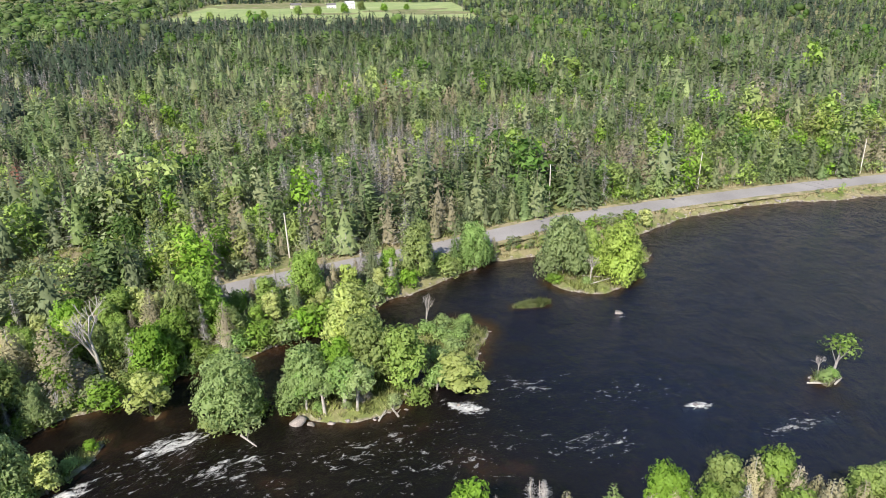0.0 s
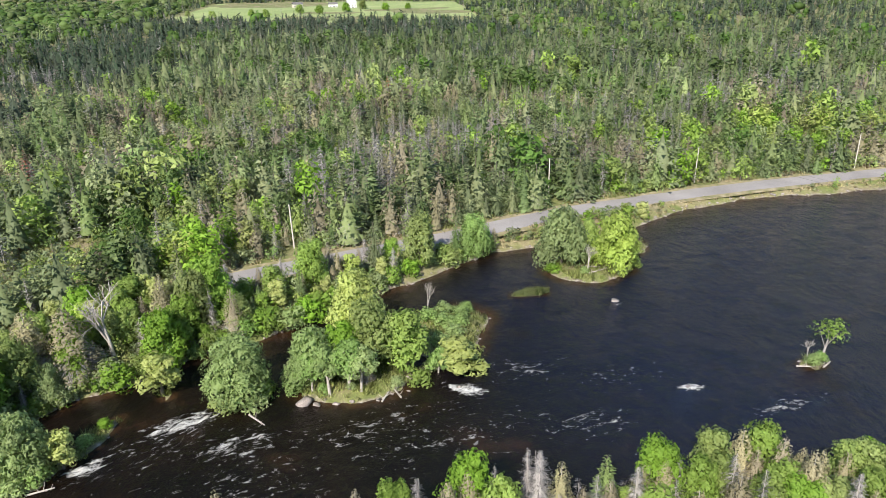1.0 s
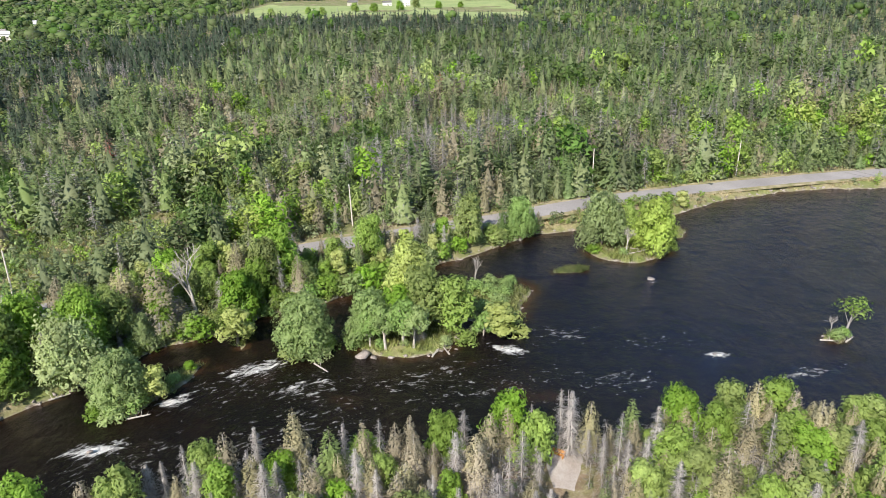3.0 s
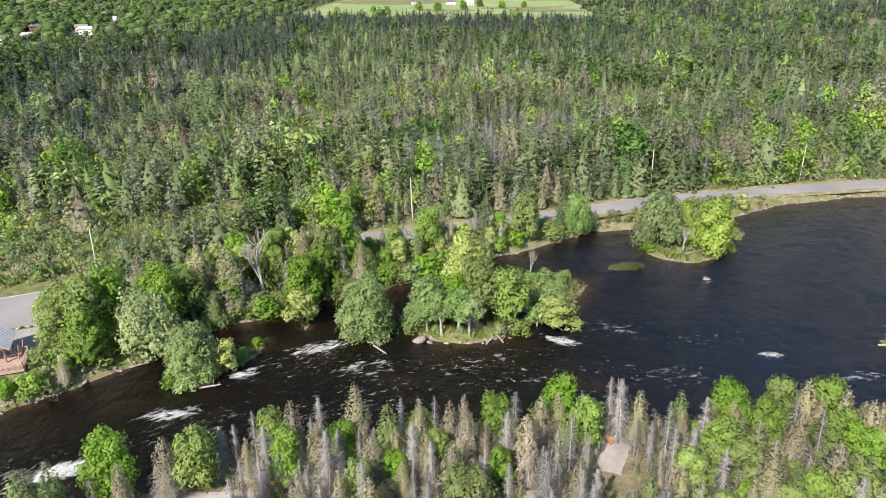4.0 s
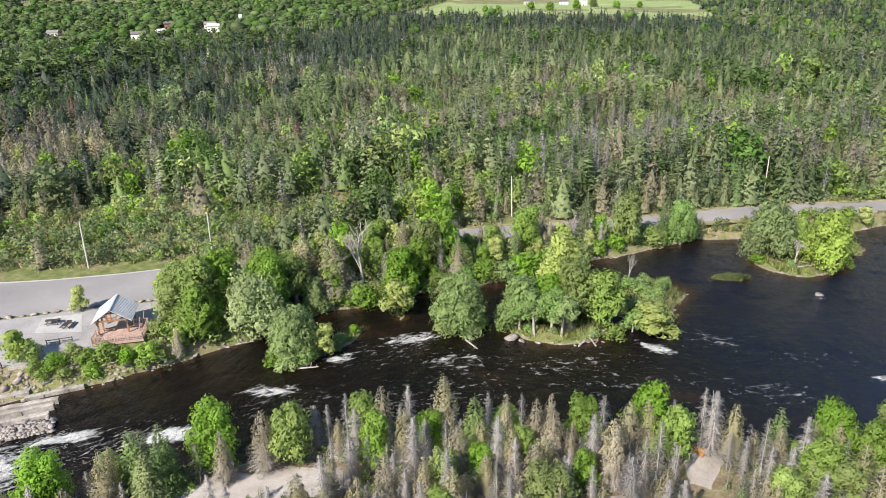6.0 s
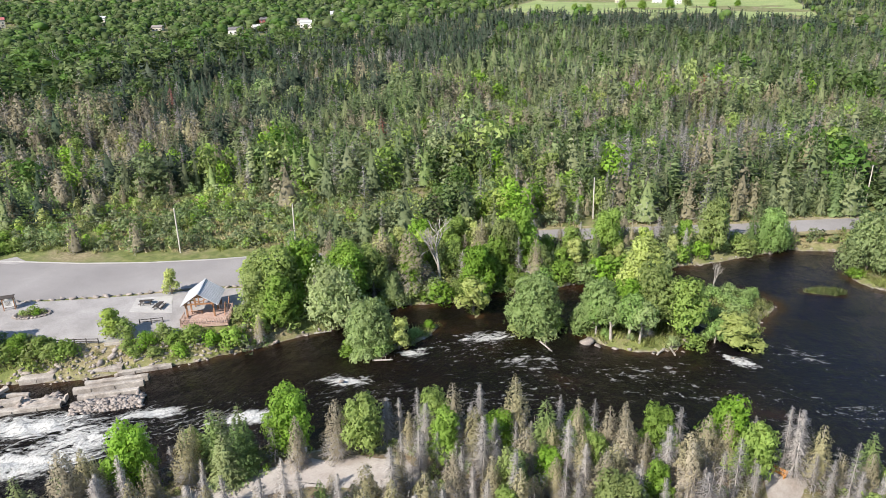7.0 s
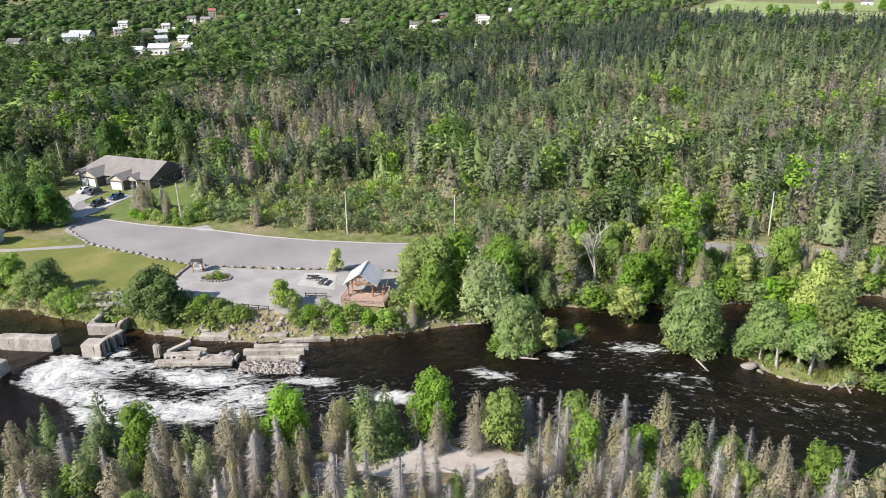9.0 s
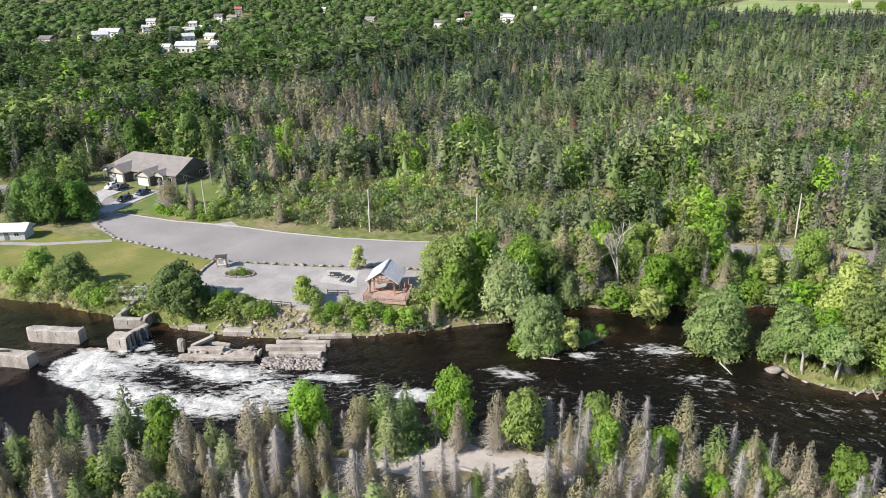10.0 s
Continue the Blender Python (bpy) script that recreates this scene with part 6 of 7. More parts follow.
# ---------------------------------------------------------------- viewing pavilion
def pavilion():
    root = thing("pavilion", -80.65, 73.8, 0, 24.4, "timber viewing pavilion with pale metal roof and deck", "pavilion")
    F = 3.7
    for k in range(44):
        part("deck_board", box(bmesh.new(), (0.175, 6.0, 0.05), (-4.0 + k * 0.186, 3.0, F - 0.025)), DECK_WOOD, root)
    bm = bmesh.new()
    for yy in (0.05, 2.0, 4.0, 5.95):
        box(bm, (8.3, 0.12, 0.42), (0, yy, F - 0.27))
    for xx in (-4.12, 4.12):
        box(bm, (0.12, 6.1, 0.42), (xx, 3.0, F - 0.27))
    part("deck_frame", bm, DECK_WOOD, root)
    for xx in (-3.2, 0, 3.2):
        for yy in (0.5, 3.6):
            part("footing", bar(bmesh.new(), (xx, yy, 0.2), (xx, yy, F - 0.45), 0.2, 0.2, 8), TIMBER, root)
    # roof: posts, tie beams, trusses, two sheets
    cx, hw, y0, y1, eave, ridge = -1.15, 3.0, 2.6, 9.6, 6.15, 8.35
    for xx in (cx - 2.4, cx + 2.4):
        for yy in (3.2, 6.1, 9.0):
            part("post", beam(bmesh.new(), (xx, yy, F if yy < 6 else 3.0), (xx, yy, eave + 0.3), 0.26, 0.26), TIMBER, root)
            bm = bmesh.new()
            for s in (-1, 1):
                beam(bm, (xx, yy + 0.1 * s, eave - 0.7), (xx, yy + s * 0.95, eave + 0.2), 0.14, 0.14)
            part("brace", bm, TIMBER, root)
    for xx in (cx - 2.4, cx + 2.4):
        part("plate", beam(bmesh.new(), (xx, y0 + 0.1, eave + 0.35), (xx, y1 - 0.1, eave + 0.35), 0.24, 0.24), TIMBER, root)
    for yy in (3.0, 6.1, 9.2):
        bm = bmesh.new()
        beam(bm, (cx - 2.9, yy, eave + 0.15), (cx + 2.9, yy, eave + 0.15), 0.22, 0.26)
        beam(bm, (cx, yy, eave + 0.2), (cx, yy, ridge - 0.2), 0.2, 0.2)
        for s in (-1, 1):
            beam(bm, (cx + s * 2.9, yy, eave + 0.1), (cx, yy, ridge - 0.1), 0.18, 0.22)
            beam(bm, (cx, yy, eave + 0.5), (cx + s * 1.45, yy, eave + 1.05), 0.15, 0.15)
            beam(bm, (cx + s * 0.7, yy, eave + 0.2), (cx + s * 1.0, yy, ridge - 0.9), 0.14, 0.14)
        part("truss", bm, TIMBER, root)
    for s in (-1, 1):
        bm = bmesh.new()
        a, b = Vector((cx, 0, ridge)), Vector((cx + s * (hw + 0.35), 0, eave - 0.12))
        d = (b - a).normalized()
        up = Vector((-d.z * s, 0, d.x * s))
        q = [a, b, b + up * 0.07, a + up * 0.07]
        lo = [bm.verts.new((p.x, y0, p.z)) for p in q]
        hi = [bm.verts.new((p.x, y1, p.z)) for p in q]
        bm.faces.new(lo)
        bm.faces.new(hi[::-1])
        for i in range(4):
            bm.faces.new((lo[i], hi[i], hi[(i + 1) % 4], lo[(i + 1) % 4]))
        sheet = part("roof_sheet", bm, TIN, root, "pale ribbed metal roof sheet")
        for k in range(15):
            yy = Vector((0, y0 + 0.1 + k * (y1 - y0 - 0.2) / 14, 0))
            part("rib", beam(bmesh.new(), a + up * 0.09 + yy, b + up * 0.09 + yy, 0.05, 0.05), TIN, sheet)
    part("ridge_cap", beam(bmesh.new(), (cx, y0 - 0.05, ridge + 0.08), (cx, y1 + 0.05, ridge + 0.08), 0.3, 0.08), TIN, root)

    def rail(a, b):
        bm = bmesh.new()
        a, b = Vector(a), Vector(b)
        up = Vector((0, 0, 1))
        beam(bm, a + up * 1.05, b + up * 1.05, 0.14, 0.09)
        beam(bm, a + up * 0.15, b + up * 0.15, 0.08, 0.08)
        top = part("railing", bm, DECK_WOOD, root)
        n = int((b - a).length / 0.45)
        first = None
        for k in range(n + 1):
            p = a.lerp(b, k / n)
            if first is None:
                first = part("baluster", box(bmesh.new(), (0.1, 0.1, 0.95), (0, 0, 0.55)), DECK_WOOD, top)
                first.location = p
            else:
                o = new("baluster", first.data)
                o.parent = top
                o.location = p
        for p in (a, b):
            part("newel", box(bmesh.new(), (0.17, 0.17, 1.2), (p.x, p.y, p.z + 0.6), (0, 0, 0), 0.02), DECK_WOOD, top)
    rail((-4.05, 0.08, F), (4.05, 0.08, F))
    rail((4.05, 0.08, F), (4.05, 5.9, F))
    rail((-4.05, 0.08, F), (-4.05, 3.0, F))
    rail((1.6, 5.9, F), (4.05, 5.9, F))
    for xx, yy in ((3.3, 5.6), (3.0, 3.4)):
        part("leaning_pole", beam(bmesh.new(), (xx, yy, F), (xx + 0.25, yy + 0.5, F + 2.4), 0.13, 0.13), TIMBER, root)
    bm = bmesh.new()
    box(bm, (2.2, 0.35, 0.06), (-2.2, 4.6, F + 0.45))
    box(bm, (0.08, 0.3, 0.45), (-3.1, 4.6, F + 0.22))
    box(bm, (0.08, 0.3, 0.45), (-1.3, 4.6, F + 0.22))
    part("bench_seat", bm, TIMBER, root)
    return root


pavilion()


def picnic_table(x, y, turn):
    root = thing("picnic_table", x, y, 3.1, turn, "dark weathered picnic table with benches on the gravel", "picnic table", "picnic tables")
    bm = bmesh.new()
    for k in range(5):
        box(bm, (2.4, 0.15, 0.05), (0, -0.34 + k * 0.17, 0.76))
    part("tabletop", bm, DARK_WOOD, root)
    for s in (-1, 1):
        bm = bmesh.new()
        for k in range(2):
            box(bm, (2.4, 0.14, 0.05), (0, s * (0.72 + 0.16 * k), 0.45))
        part("seat", bm, DARK_WOOD, root)
        bm = bmesh.new()
        beam(bm, (s * 0.9, -0.7, 0), (s * 0.9, -0.25, 0.74), 0.1, 0.06)
        beam(bm, (s * 0.9, 0.7, 0), (s * 0.9, 0.25, 0.74), 0.1, 0.06)
        beam(bm, (s * 0.9, -0.9, 0.4), (s * 0.9, 0.9, 0.4), 0.1, 0.06)
        part("leg_frame", bm, DARK_WOOD, root)


picnic_table(-97.4, 78.6, 24)
picnic_table(-93.9, 78.0, 104)


def kiosk():
    root = thing("notice_kiosk", -121.2, 69.2, 3.06, 40, "small roofed notice kiosk with white boards", "notice board")
    for s in (-1, 1):
        for q in (-1, 1):
            part("post", box(bmesh.new(), (0.16, 0.16, 2.5), (s * 0.95, q * 0.5, 1.25), (0, 0, 0), 0.02), TIMBER, root)
    for q in (-1, 1):
        b = part("board", box(bmesh.new(), (1.75, 0.06, 1.35), (0, q * 0.5, 1.35), (0, 0, 0), 0.01), WHITE, root, "white notice panel")
        bm = bmesh.new()
        for k in range(5):
            box(bm, (1.1 - 0.15 * (k % 2), 0.02, 0.07), (-0.1, q * 0.54, 1.75 - k * 0.18))
        part("print", bm, SIDING, b, "dark unreadable lines of print")
    part("side_board", box(bmesh.new(), (0.06, 0.9, 1.35), (0.95, 0, 1.35)), WHITE, root)
    bm = bmesh.new()
    for q in (-1, 1):
        box(bm, (2.4, 0.95, 0.08), (0, q * 0.42, 2.68), (-q * 18, 0, 0))
    part("roof", bm, DARK_WOOD, root, "dark board roof")


kiosk()


def flower_bed():
    root = thing("flower_bed", -115.0, 68.5, 3.06, 33, "oval planting bed ringed with stones on the gravel", "flower bed")
    bm = bmesh.new()
    slab(bm, [(3.0 * math.cos(a * 0.35), 1.45 * math.sin(a * 0.35)) for a in range(18)], -0.2, 0.14)
    part("soil", bm, DARK_CONCRETE, root)
    first = None
    for k in range(30):
        a = k * 2 * math.pi / 30
        v, f, m = STONES[k % 4]
        if k < 4:
            o = new("edge_stone", raw_mesh("edge_stone", v, f, [STONE]))
            first = (first or []) + [o.data]
        else:
            o = new("edge_stone", first[k % 4])
        o.parent = root
        o.matrix_basis = pose(3.1 * math.cos(a), 1.55 * math.sin(a), 0.12, 0, 0, k * 77) @ Matrix.Diagonal((0.34, 0.34, 0.34, 1))
    for k, (a, b, h) in enumerate([(-1.9, 0.2, 0.9), (-0.8, -0.4, 1.0), (0.2, 0.35, 1.3), (1.1, -0.2, 1.1), (2.0, 0.2, 0.9), (-1.3, 0.5, 0.7), (0.6, -0.7, 0.7), (0.3, 0.9, 1.5)]):
        (wv, wf, wm, wd), (cv, cf, cm, cd) = broadleaf(600 + k, 3, 1.9, 160, 0.3, 4, 0.02, 0, True, False)
        o = new("shrub", raw_mesh("shrub", cv, cf, [BARK, LEAF["maple"], BARK], cm, False, cd))
        o.parent = root
        o.matrix_basis = pose(a, b, 0.05, 0, 0, k * 50) @ Matrix.Diagonal((h / 3 * 1.3, h / 3 * 1.3, h / 3, 1))


flower_bed()

bm = bmesh.new()
kerb = [(-176, 77.6), (-168, 80.1), (-155.7, 82.6), (-140.5, 88.1), (-126, 91.3), (-112, 95.9), (-99.5, 101.4), (-88, 107.5), (-80, 108.4)]
for (x0, y0), (x1, y1) in zip(kerb, kerb[1:]):
    beam(bm, (x0, y0, 3.12), (x1, y1, 3.12), 0.3, 0.22)
tagged(part("kerb", bm, CONCRETE_PALE, None), "low pale concrete kerb along the parking lot", "kerb", kind="structure")
PAD = [(-101.2, 80.2), (-95.0, 83.2), (-90.2, 76.9), (-98.2, 74.9)]
tagged(part("picnic_pad", slab(bmesh.new(), wavy(PAD, 1.5, 0.12, 14), 2.9, 3.1), CONCRETE_PALE, None), "pale worn concrete pad under the picnic tables", "concrete pad", kind="structure")
TERRACE = [(-135, 48.6), (-126.4, 54.4), (-121.4, 53.4), (-120.8, 51.4), (-128.5, 46.4)]
tagged(part("terrace", slab(bmesh.new(), wavy(TERRACE, 1.5, 0.15, 15), 2.5, 3.1), CONCRETE_PALE, None), "pale concrete terrace between lawn and river", "terrace", kind="structure")
tagged(part("gravel_spur", slab(bmesh.new(), wavy([(-146.2, 86.0), (-143.2, 90.3), (-138.2, 88.8), (-140.0, 86.6)], 1.2, 0.2, 17), 2.8, 3.12), GRAVEL, None), "small pale gravel spur beside the lot", "gravel", kind="structure")
FOOTPATH = [(-178, 51.0), (-169.3, 55.9), (-157.2, 66.4), (-155.8, 65.4), (-167.8, 54.7), (-177, 49.6)]
tagged(part("footpath", slab(bmesh.new(), wavy(FOOTPATH, 1.5, 0.2, 16), 2.8, 3.09), GRAVEL, None), "narrow grey gravel path across the lawn", "path", kind="structure")

# edge stones between lot and court, and the stone kerb of the lawn
line = [(-170, 70.3), (-157, 66.9), (-143, 68.6), (-126, 70.7), (-117.5, 74.3), (-109.2, 78.1), (-101.6, 82.2), (-94, 87)]


def along(line, step):
    out, left = [], 0.0
    for (x0, y0), (x1, y1) in zip(line, line[1:]):
        ln = math.hypot(x1 - x0, y1 - y0)
        while left < ln:
            out.append((x0 + (x1 - x0) * left / ln, y0 + (y1 - y0) * left / ln, math.degrees(math.atan2(y1 - y0, x1 - x0))))
            left += step
        left -= ln
    return out


for k, (x0, y0, a) in enumerate(along(line, 2.1)):
    rock(x0 + random.uniform(-0.2, 0.2), y0 + random.uniform(-0.2, 0.2), random.uniform(0.42, 0.62), "pale edge stone beside the parking lot", "boulder", "edge stones of the lot", 0.6, 560 + k % 8, a + random.uniform(-20, 20), 0.15, z=3.1)
for k, (x0, y0, a) in enumerate(along([(-125.4, 70.4), (-124.2, 67.5), (-122.2, 63.6), (-119, 60.2), (-115.8, 57.6)], 0.85)):
    rock(x0, y0, random.uniform(0.46, 0.6), "squared stone in the low lawn kerb", "boulder", "stones of the lawn kerb", 0.65, 570 + k % 8, a + random.uniform(-12, 12), 0.1, z=3.06)
for k, (x0, y0, a) in enumerate(along([(-80, 92), (-84.5, 91.2), (-90, 88.5), (-92.5, 85)], 1.5)):
    rock(x0, y0, random.uniform(0.4, 0.6), "pale edge stone beside the parking lot", "boulder", "edge stones of the lot", 0.6, 580 + k % 8, a, 0.15, z=3.06)
for k in range(9):
    rock(-171.5 - 0.6 * k + random.uniform(-0.6, 0.6), 71 + 0.75 * k, random.uniform(0.5, 0.8), "pale rock at the bend of the lot", "boulder", "edge stones of the lot", 0.6, 585 + k % 6, None, 0.15, z=3.05)


def fence(points, label):
    root = thing("fence", 0, 0, 0, 0, label, "fence")
    pts = along(points, 2.0)
    for i, (x0, y0, a) in enumerate(pts):
        z = ground_z(x0, y0)
        part("post", box(bmesh.new(), (0.14, 0.14, 1.3), (x0, y0, z + 0.5), (0, 0, a), 0.02), DARK_WOOD, root)
        if i:
            xp, yp, _ = pts[i - 1]
            zp = ground_z(xp, yp)
            for h in (0.55, 1.0):
                part("rail", beam(bmesh.new(), (xp, yp, zp + h), (x0, y0, z + h), 0.06, 0.12), DARK_WOOD, root)


fence([(-119, 54.6), (-113.6, 57.2), (-102, 60.4), (-93, 64.0)], "dark weathered post-and-rail fence along the court")
fence([(-92.6, 71.2), (-88.6, 73.6)], "dark weathered rail beside the pavilion deck")
fence([(-131, 46.6), (-124.5, 50.2), (-119.6, 53.6)], "dark weathered post-and-rail fence beside the terrace")


# ---------------------------------------------------------------- poles and wires
WIRE_MAT = shiny("wire", (0.06, 0.06, 0.06), 0.5)
POLES = [(-222, 100, 10), (-152.4, 89.8, 9.6), (-108.8, 103.3, 10.4), (-84.4, 112.7, 10.6), (-22.9, 152.9, 10.4), (43.4, 185.2, 10.6), (89.4, 194.8, 10.4), (144, 202.3, 10.6), (215, 211, 10.4)]
tops = []
for x0, y0, h in POLES:
    z = ground_z(x0, y0)
    root = thing("utility_pole", x0, y0, z, 24, "tall pale wooden utility pole beside the road", "utility pole", "utility poles")
    lx, ly = random.uniform(-0.25, 0.25), random.uniform(-0.25, 0.25)
    part("shaft", bar(bmesh.new(), (0, 0, -0.5), (lx, ly, h), 0.19, 0.13, 8), POLE_WOOD, root)
    part("insulator", bar(bmesh.new(), (lx, ly, h), (lx, ly, h + 0.3), 0.07, 0.05, 6), WHITE, root)
    part("bracket", beam(bmesh.new(), (lx, ly, h - 1.2), (lx + 0.5, ly, h - 1.2), 0.08, 0.08), DARK_WOOD, root)
    tops.append((Matrix.Translation((x0, y0, z)) @ pose(0, 0, 0, 0, 0, 24)) @ Vector((lx, ly, h + 0.25)))


def wire(a, b, sag, label):
    bm = bmesh.new()
    n = 14
    pts = [a.lerp(b, i / n) - Vector((0, 0, sag * 4 * (i / n) * (1 - i / n))) for i in range(n + 1)]
    rings = [[bm.verts.new(p + Vector(o)) for o in ((0.02, 0.015, -0.012), (-0.02, -0.015, -0.012), (0, 0, 0.022))] for p in pts]
    for p, q in zip(rings, rings[1:]):
        for k in range(3):
            bm.faces.new((p[k], p[(k + 1) % 3], q[(k + 1) % 3], q[k]))
    return tagged(part("power_line", bm, WIRE_MAT, None), label, "power line", "overhead wires")


for a, b in zip(tops, tops[1:]):
    wire(a, b, 0.9, "thin dark overhead wire between the poles")
    wire(a - Vector((0, 0, 1.6)), b - Vector((0, 0, 1.6)), 1.1, "thin dark overhead wire between the poles")
wire(tops[6], Vector((150, 88, 13)), 2.0, "thin dark overhead wire across the river")
wire(tops[6] - Vector((0, 0, 1)), Vector((150, 90, 12)), 2.0, "thin dark overhead wire across the river")


# ---------------------------------------------------------------- near bank: trail, benches, sign
for k, (px, py, pr) in enumerate([(-45, 43, 0), (13, 60.5, 1), (2, 51, 2)]):
    outline = [[(-60, 31.5), (-54, 34), (-49, 37.5), (-44, 41.5), (-38, 44.5), (-31, 46.5), (-29.5, 49.5), (-33, 52), (-38.5, 50.6), (-41.5, 52.8), (-46, 51.8), (-48, 46.5), (-53, 39.8), (-60, 34.5)],
               [(11, 57), (14.2, 56.5), (15.2, 60), (15.2, 64.6), (12.5, 65.4), (10.8, 63.5), (10.6, 60)], [(0, 49.5), (3, 48.5), (4.4, 50.5), (2.8, 52.6), (0.6, 52.2)]][k]
    bm = bmesh.new()
    ring = wavy(outline, 0.5, 0.9, 70 + k)
    centre = bm.verts.new((px, py, ground_z(px, py) + 0.1))
    vs = [bm.verts.new((a, b, ground_z(a, b) + 0.05)) for a, b in ring]
    mids = [bm.verts.new(((a + px) / 2, (b + py) / 2, ground_z((a + px) / 2, (b + py) / 2) + 0.1)) for a, b in ring]
    n = len(vs)
    for i in range(n):
        bm.faces.new((vs[i], vs[(i + 1) % n], mids[(i + 1) % n], mids[i]))
        bm.faces.new((mids[i], mids[(i + 1) % n], centre))
    tagged(part("trail", bm, PATH_DIRT, None), "pale gravel trail clearing among the trees", "trail", kind="structure")


def bench(x, y, turn):
    root = thing("bench", x, y, ground_z(x, y) + 0.08, turn, "orange-brown wooden bench facing the river", "bench", "trail benches")
    bm = bmesh.new()
    for k in range(3):
        box(bm, (1.9, 0.15, 0.06), (0, -0.18 + 0.18 * k, 0.47), (0, 0, 0), 0.01)
    part("seat", bm, BENCH_WOOD, root)
    bm = bmesh.new()
    for k in range(2):
        box(bm, (1.9, 0.05, 0.15), (0, 0.32 + 0.04 * k, 0.68 + 0.2 * k), (-10, 0, 0), 0.01)
    part("backrest", bm, BENCH_WOOD, root)
    for s in (-1, 1):
        part("leg", box(bmesh.new(), (0.1, 0.5, 0.46), (s * 0.75, 0, 0.22), (0, 0, 0), 0.01), BENCH_WOOD, root)
        part("support", box(bmesh.new(), (0.08, 0.08, 0.6), (s * 0.75, 0.31, 0.65), (-10, 0, 0)), BENCH_WOOD, root)


bench(-47.6, 49.2, 40)
bench(12.6, 62.7, -35)
post = thing("signpost", -45.9, 47.9, ground_z(-45.9, 47.9), 20, "small white sign on a post by the trail", "sign")
part("post", box(bmesh.new(), (0.09, 0.09, 1.9), (0, 0, 0.9)), POLE_WOOD, post)
board = part("board", box(bmesh.new(), (0.6, 0.04, 0.75), (0, -0.07, 1.5), (0, 0, 0), 0.01), WHITE, post)

# the snag islet
plant("leaner", 69.0, 96.4, 7.6, 0.5, "", 1.1).rotation_euler.y = radians(17)
plant("bare", 66.2, 95.8, 4.6, 0.9, "weathered grey snag on a tiny islet")


def driftwood(x, y, length, turn, seed):
    r = random.Random(seed)
    root = thing("driftwood", x, y, max(0.1, ground_z(x, y)), turn, "bleached driftwood log lying at the water", "driftwood", "driftwood")
    bm = bmesh.new()
    bar(bm, (-length / 2, 0, 0.15), (length / 2, 0.2, 0.35), 0.16, 0.08, 6)
    part("log", bm, PALE_BARK, root)
    for k in range(4):
        u = r.uniform(-0.4, 0.4) * length
        part("limb", bar(bmesh.new(), (u, 0, 0.2), (u + r.uniform(-0.6, 0.6), r.uniform(-0.9, 0.9), r.uniform(0.5, 1.3)), 0.06, 0.02, 5), PALE_BARK, root)


for k, (x0, y0, ln, a) in enumerate([(65.3, 94.2, 3.0, -20), (69, 94.4, 2.4, 30), (-22.2, 89.6, 4.2, -52), (-3.0, 93.6, 2.6, 60), (-1.2, 94.6, 3.0, 110), (-47.5, 76.8, 3.4, 12), (43.5, 136, 6, 20), (41.5, 138.5, 5, -25), (-62, 82.8, 3.2, 25)]):
    driftwood(x0, y0, ln, a, k)


# ---------------------------------------------------------------- houses
def gable_roof(bm, length, depth, z, rise, over=0.4, thick=0.18, hip_left=0.0, hip_right=0.0, at=(0, 0)):
    """A pitched roof with its ridge along x."""
    hl, hd = length / 2 + over, depth / 2 + over
    ox, oy = at
    top = z + rise
    for lift, flip in ((0.0, True), (thick, False)):
        c = [(-hl, -hd, z), (hl, -hd, z), (hl, hd, z), (-hl, hd, z), (-hl + hip_left, 0, top), (hl - hip_right, 0, top)]
        v = [bm.verts.new((x + ox, y + oy, q + lift)) for x, y, q in c]
        for f in ((0, 1, 5, 4), (2, 3, 4, 5), (3, 0, 4), (1, 2, 5)):
            bm.faces.new([v[i] for i in (f[::-1] if flip else f)])
        if lift == 0.0:
            low = v
    for i, j in ((0, 1), (1, 2), (2, 3), (3, 0)):
        bm.faces.new((low[i], low[j], v[j], v[i]))
    return bm


def window(root, x, y, z, w, h, side, turn=0):
    """A framed window on the wall that faces the side (0 south, 90 east ...)."""
    m = pose(x, y, z, 0, 0, side)
    fr = part("window", bmesh.new(), WHITE, root)
    bm = bmesh.new()
    for q in (-1, 1):
        box(bm, (0.09, 0.1, h + 0.18), (q * (w / 2 + 0.045), 0, 0))
        box(bm, (w, 0.1, 0.09), (0, 0, q * (h / 2 + 0.045)))
    box(bm, (0.05, 0.07, h), (0, 0, 0))
    bm.to_mesh(fr.data)
    bm.free()
    fr.matrix_basis = m
    part("pane", box(bmesh.new(), (w, 0.03, h)), PANE, fr)


def door(root, x, y, z, w, h, side, mat, name="door"):
    d = part(name, box(bmesh.new(), (w, 0.08, h), (0, 0, h / 2), (0, 0, 0), 0.02), mat, root)
    d.matrix_basis = pose(x, y, z, 0, 0, side)
    if name == "garage_door":
        bm = bmesh.new()
        for k in range(4):
            box(bm, (w - 0.1, 0.03, h / 4 - 0.06), (0, -0.05, h * (k + 0.5) / 4), (0, 0, 0), 0.01)
        part("panel", bm, mat, d)
    else:
        part("handle", box(bmesh.new(), (0.05, 0.08, 0.12), (w * 0.36, -0.07, h * 0.48)), RIM, d)


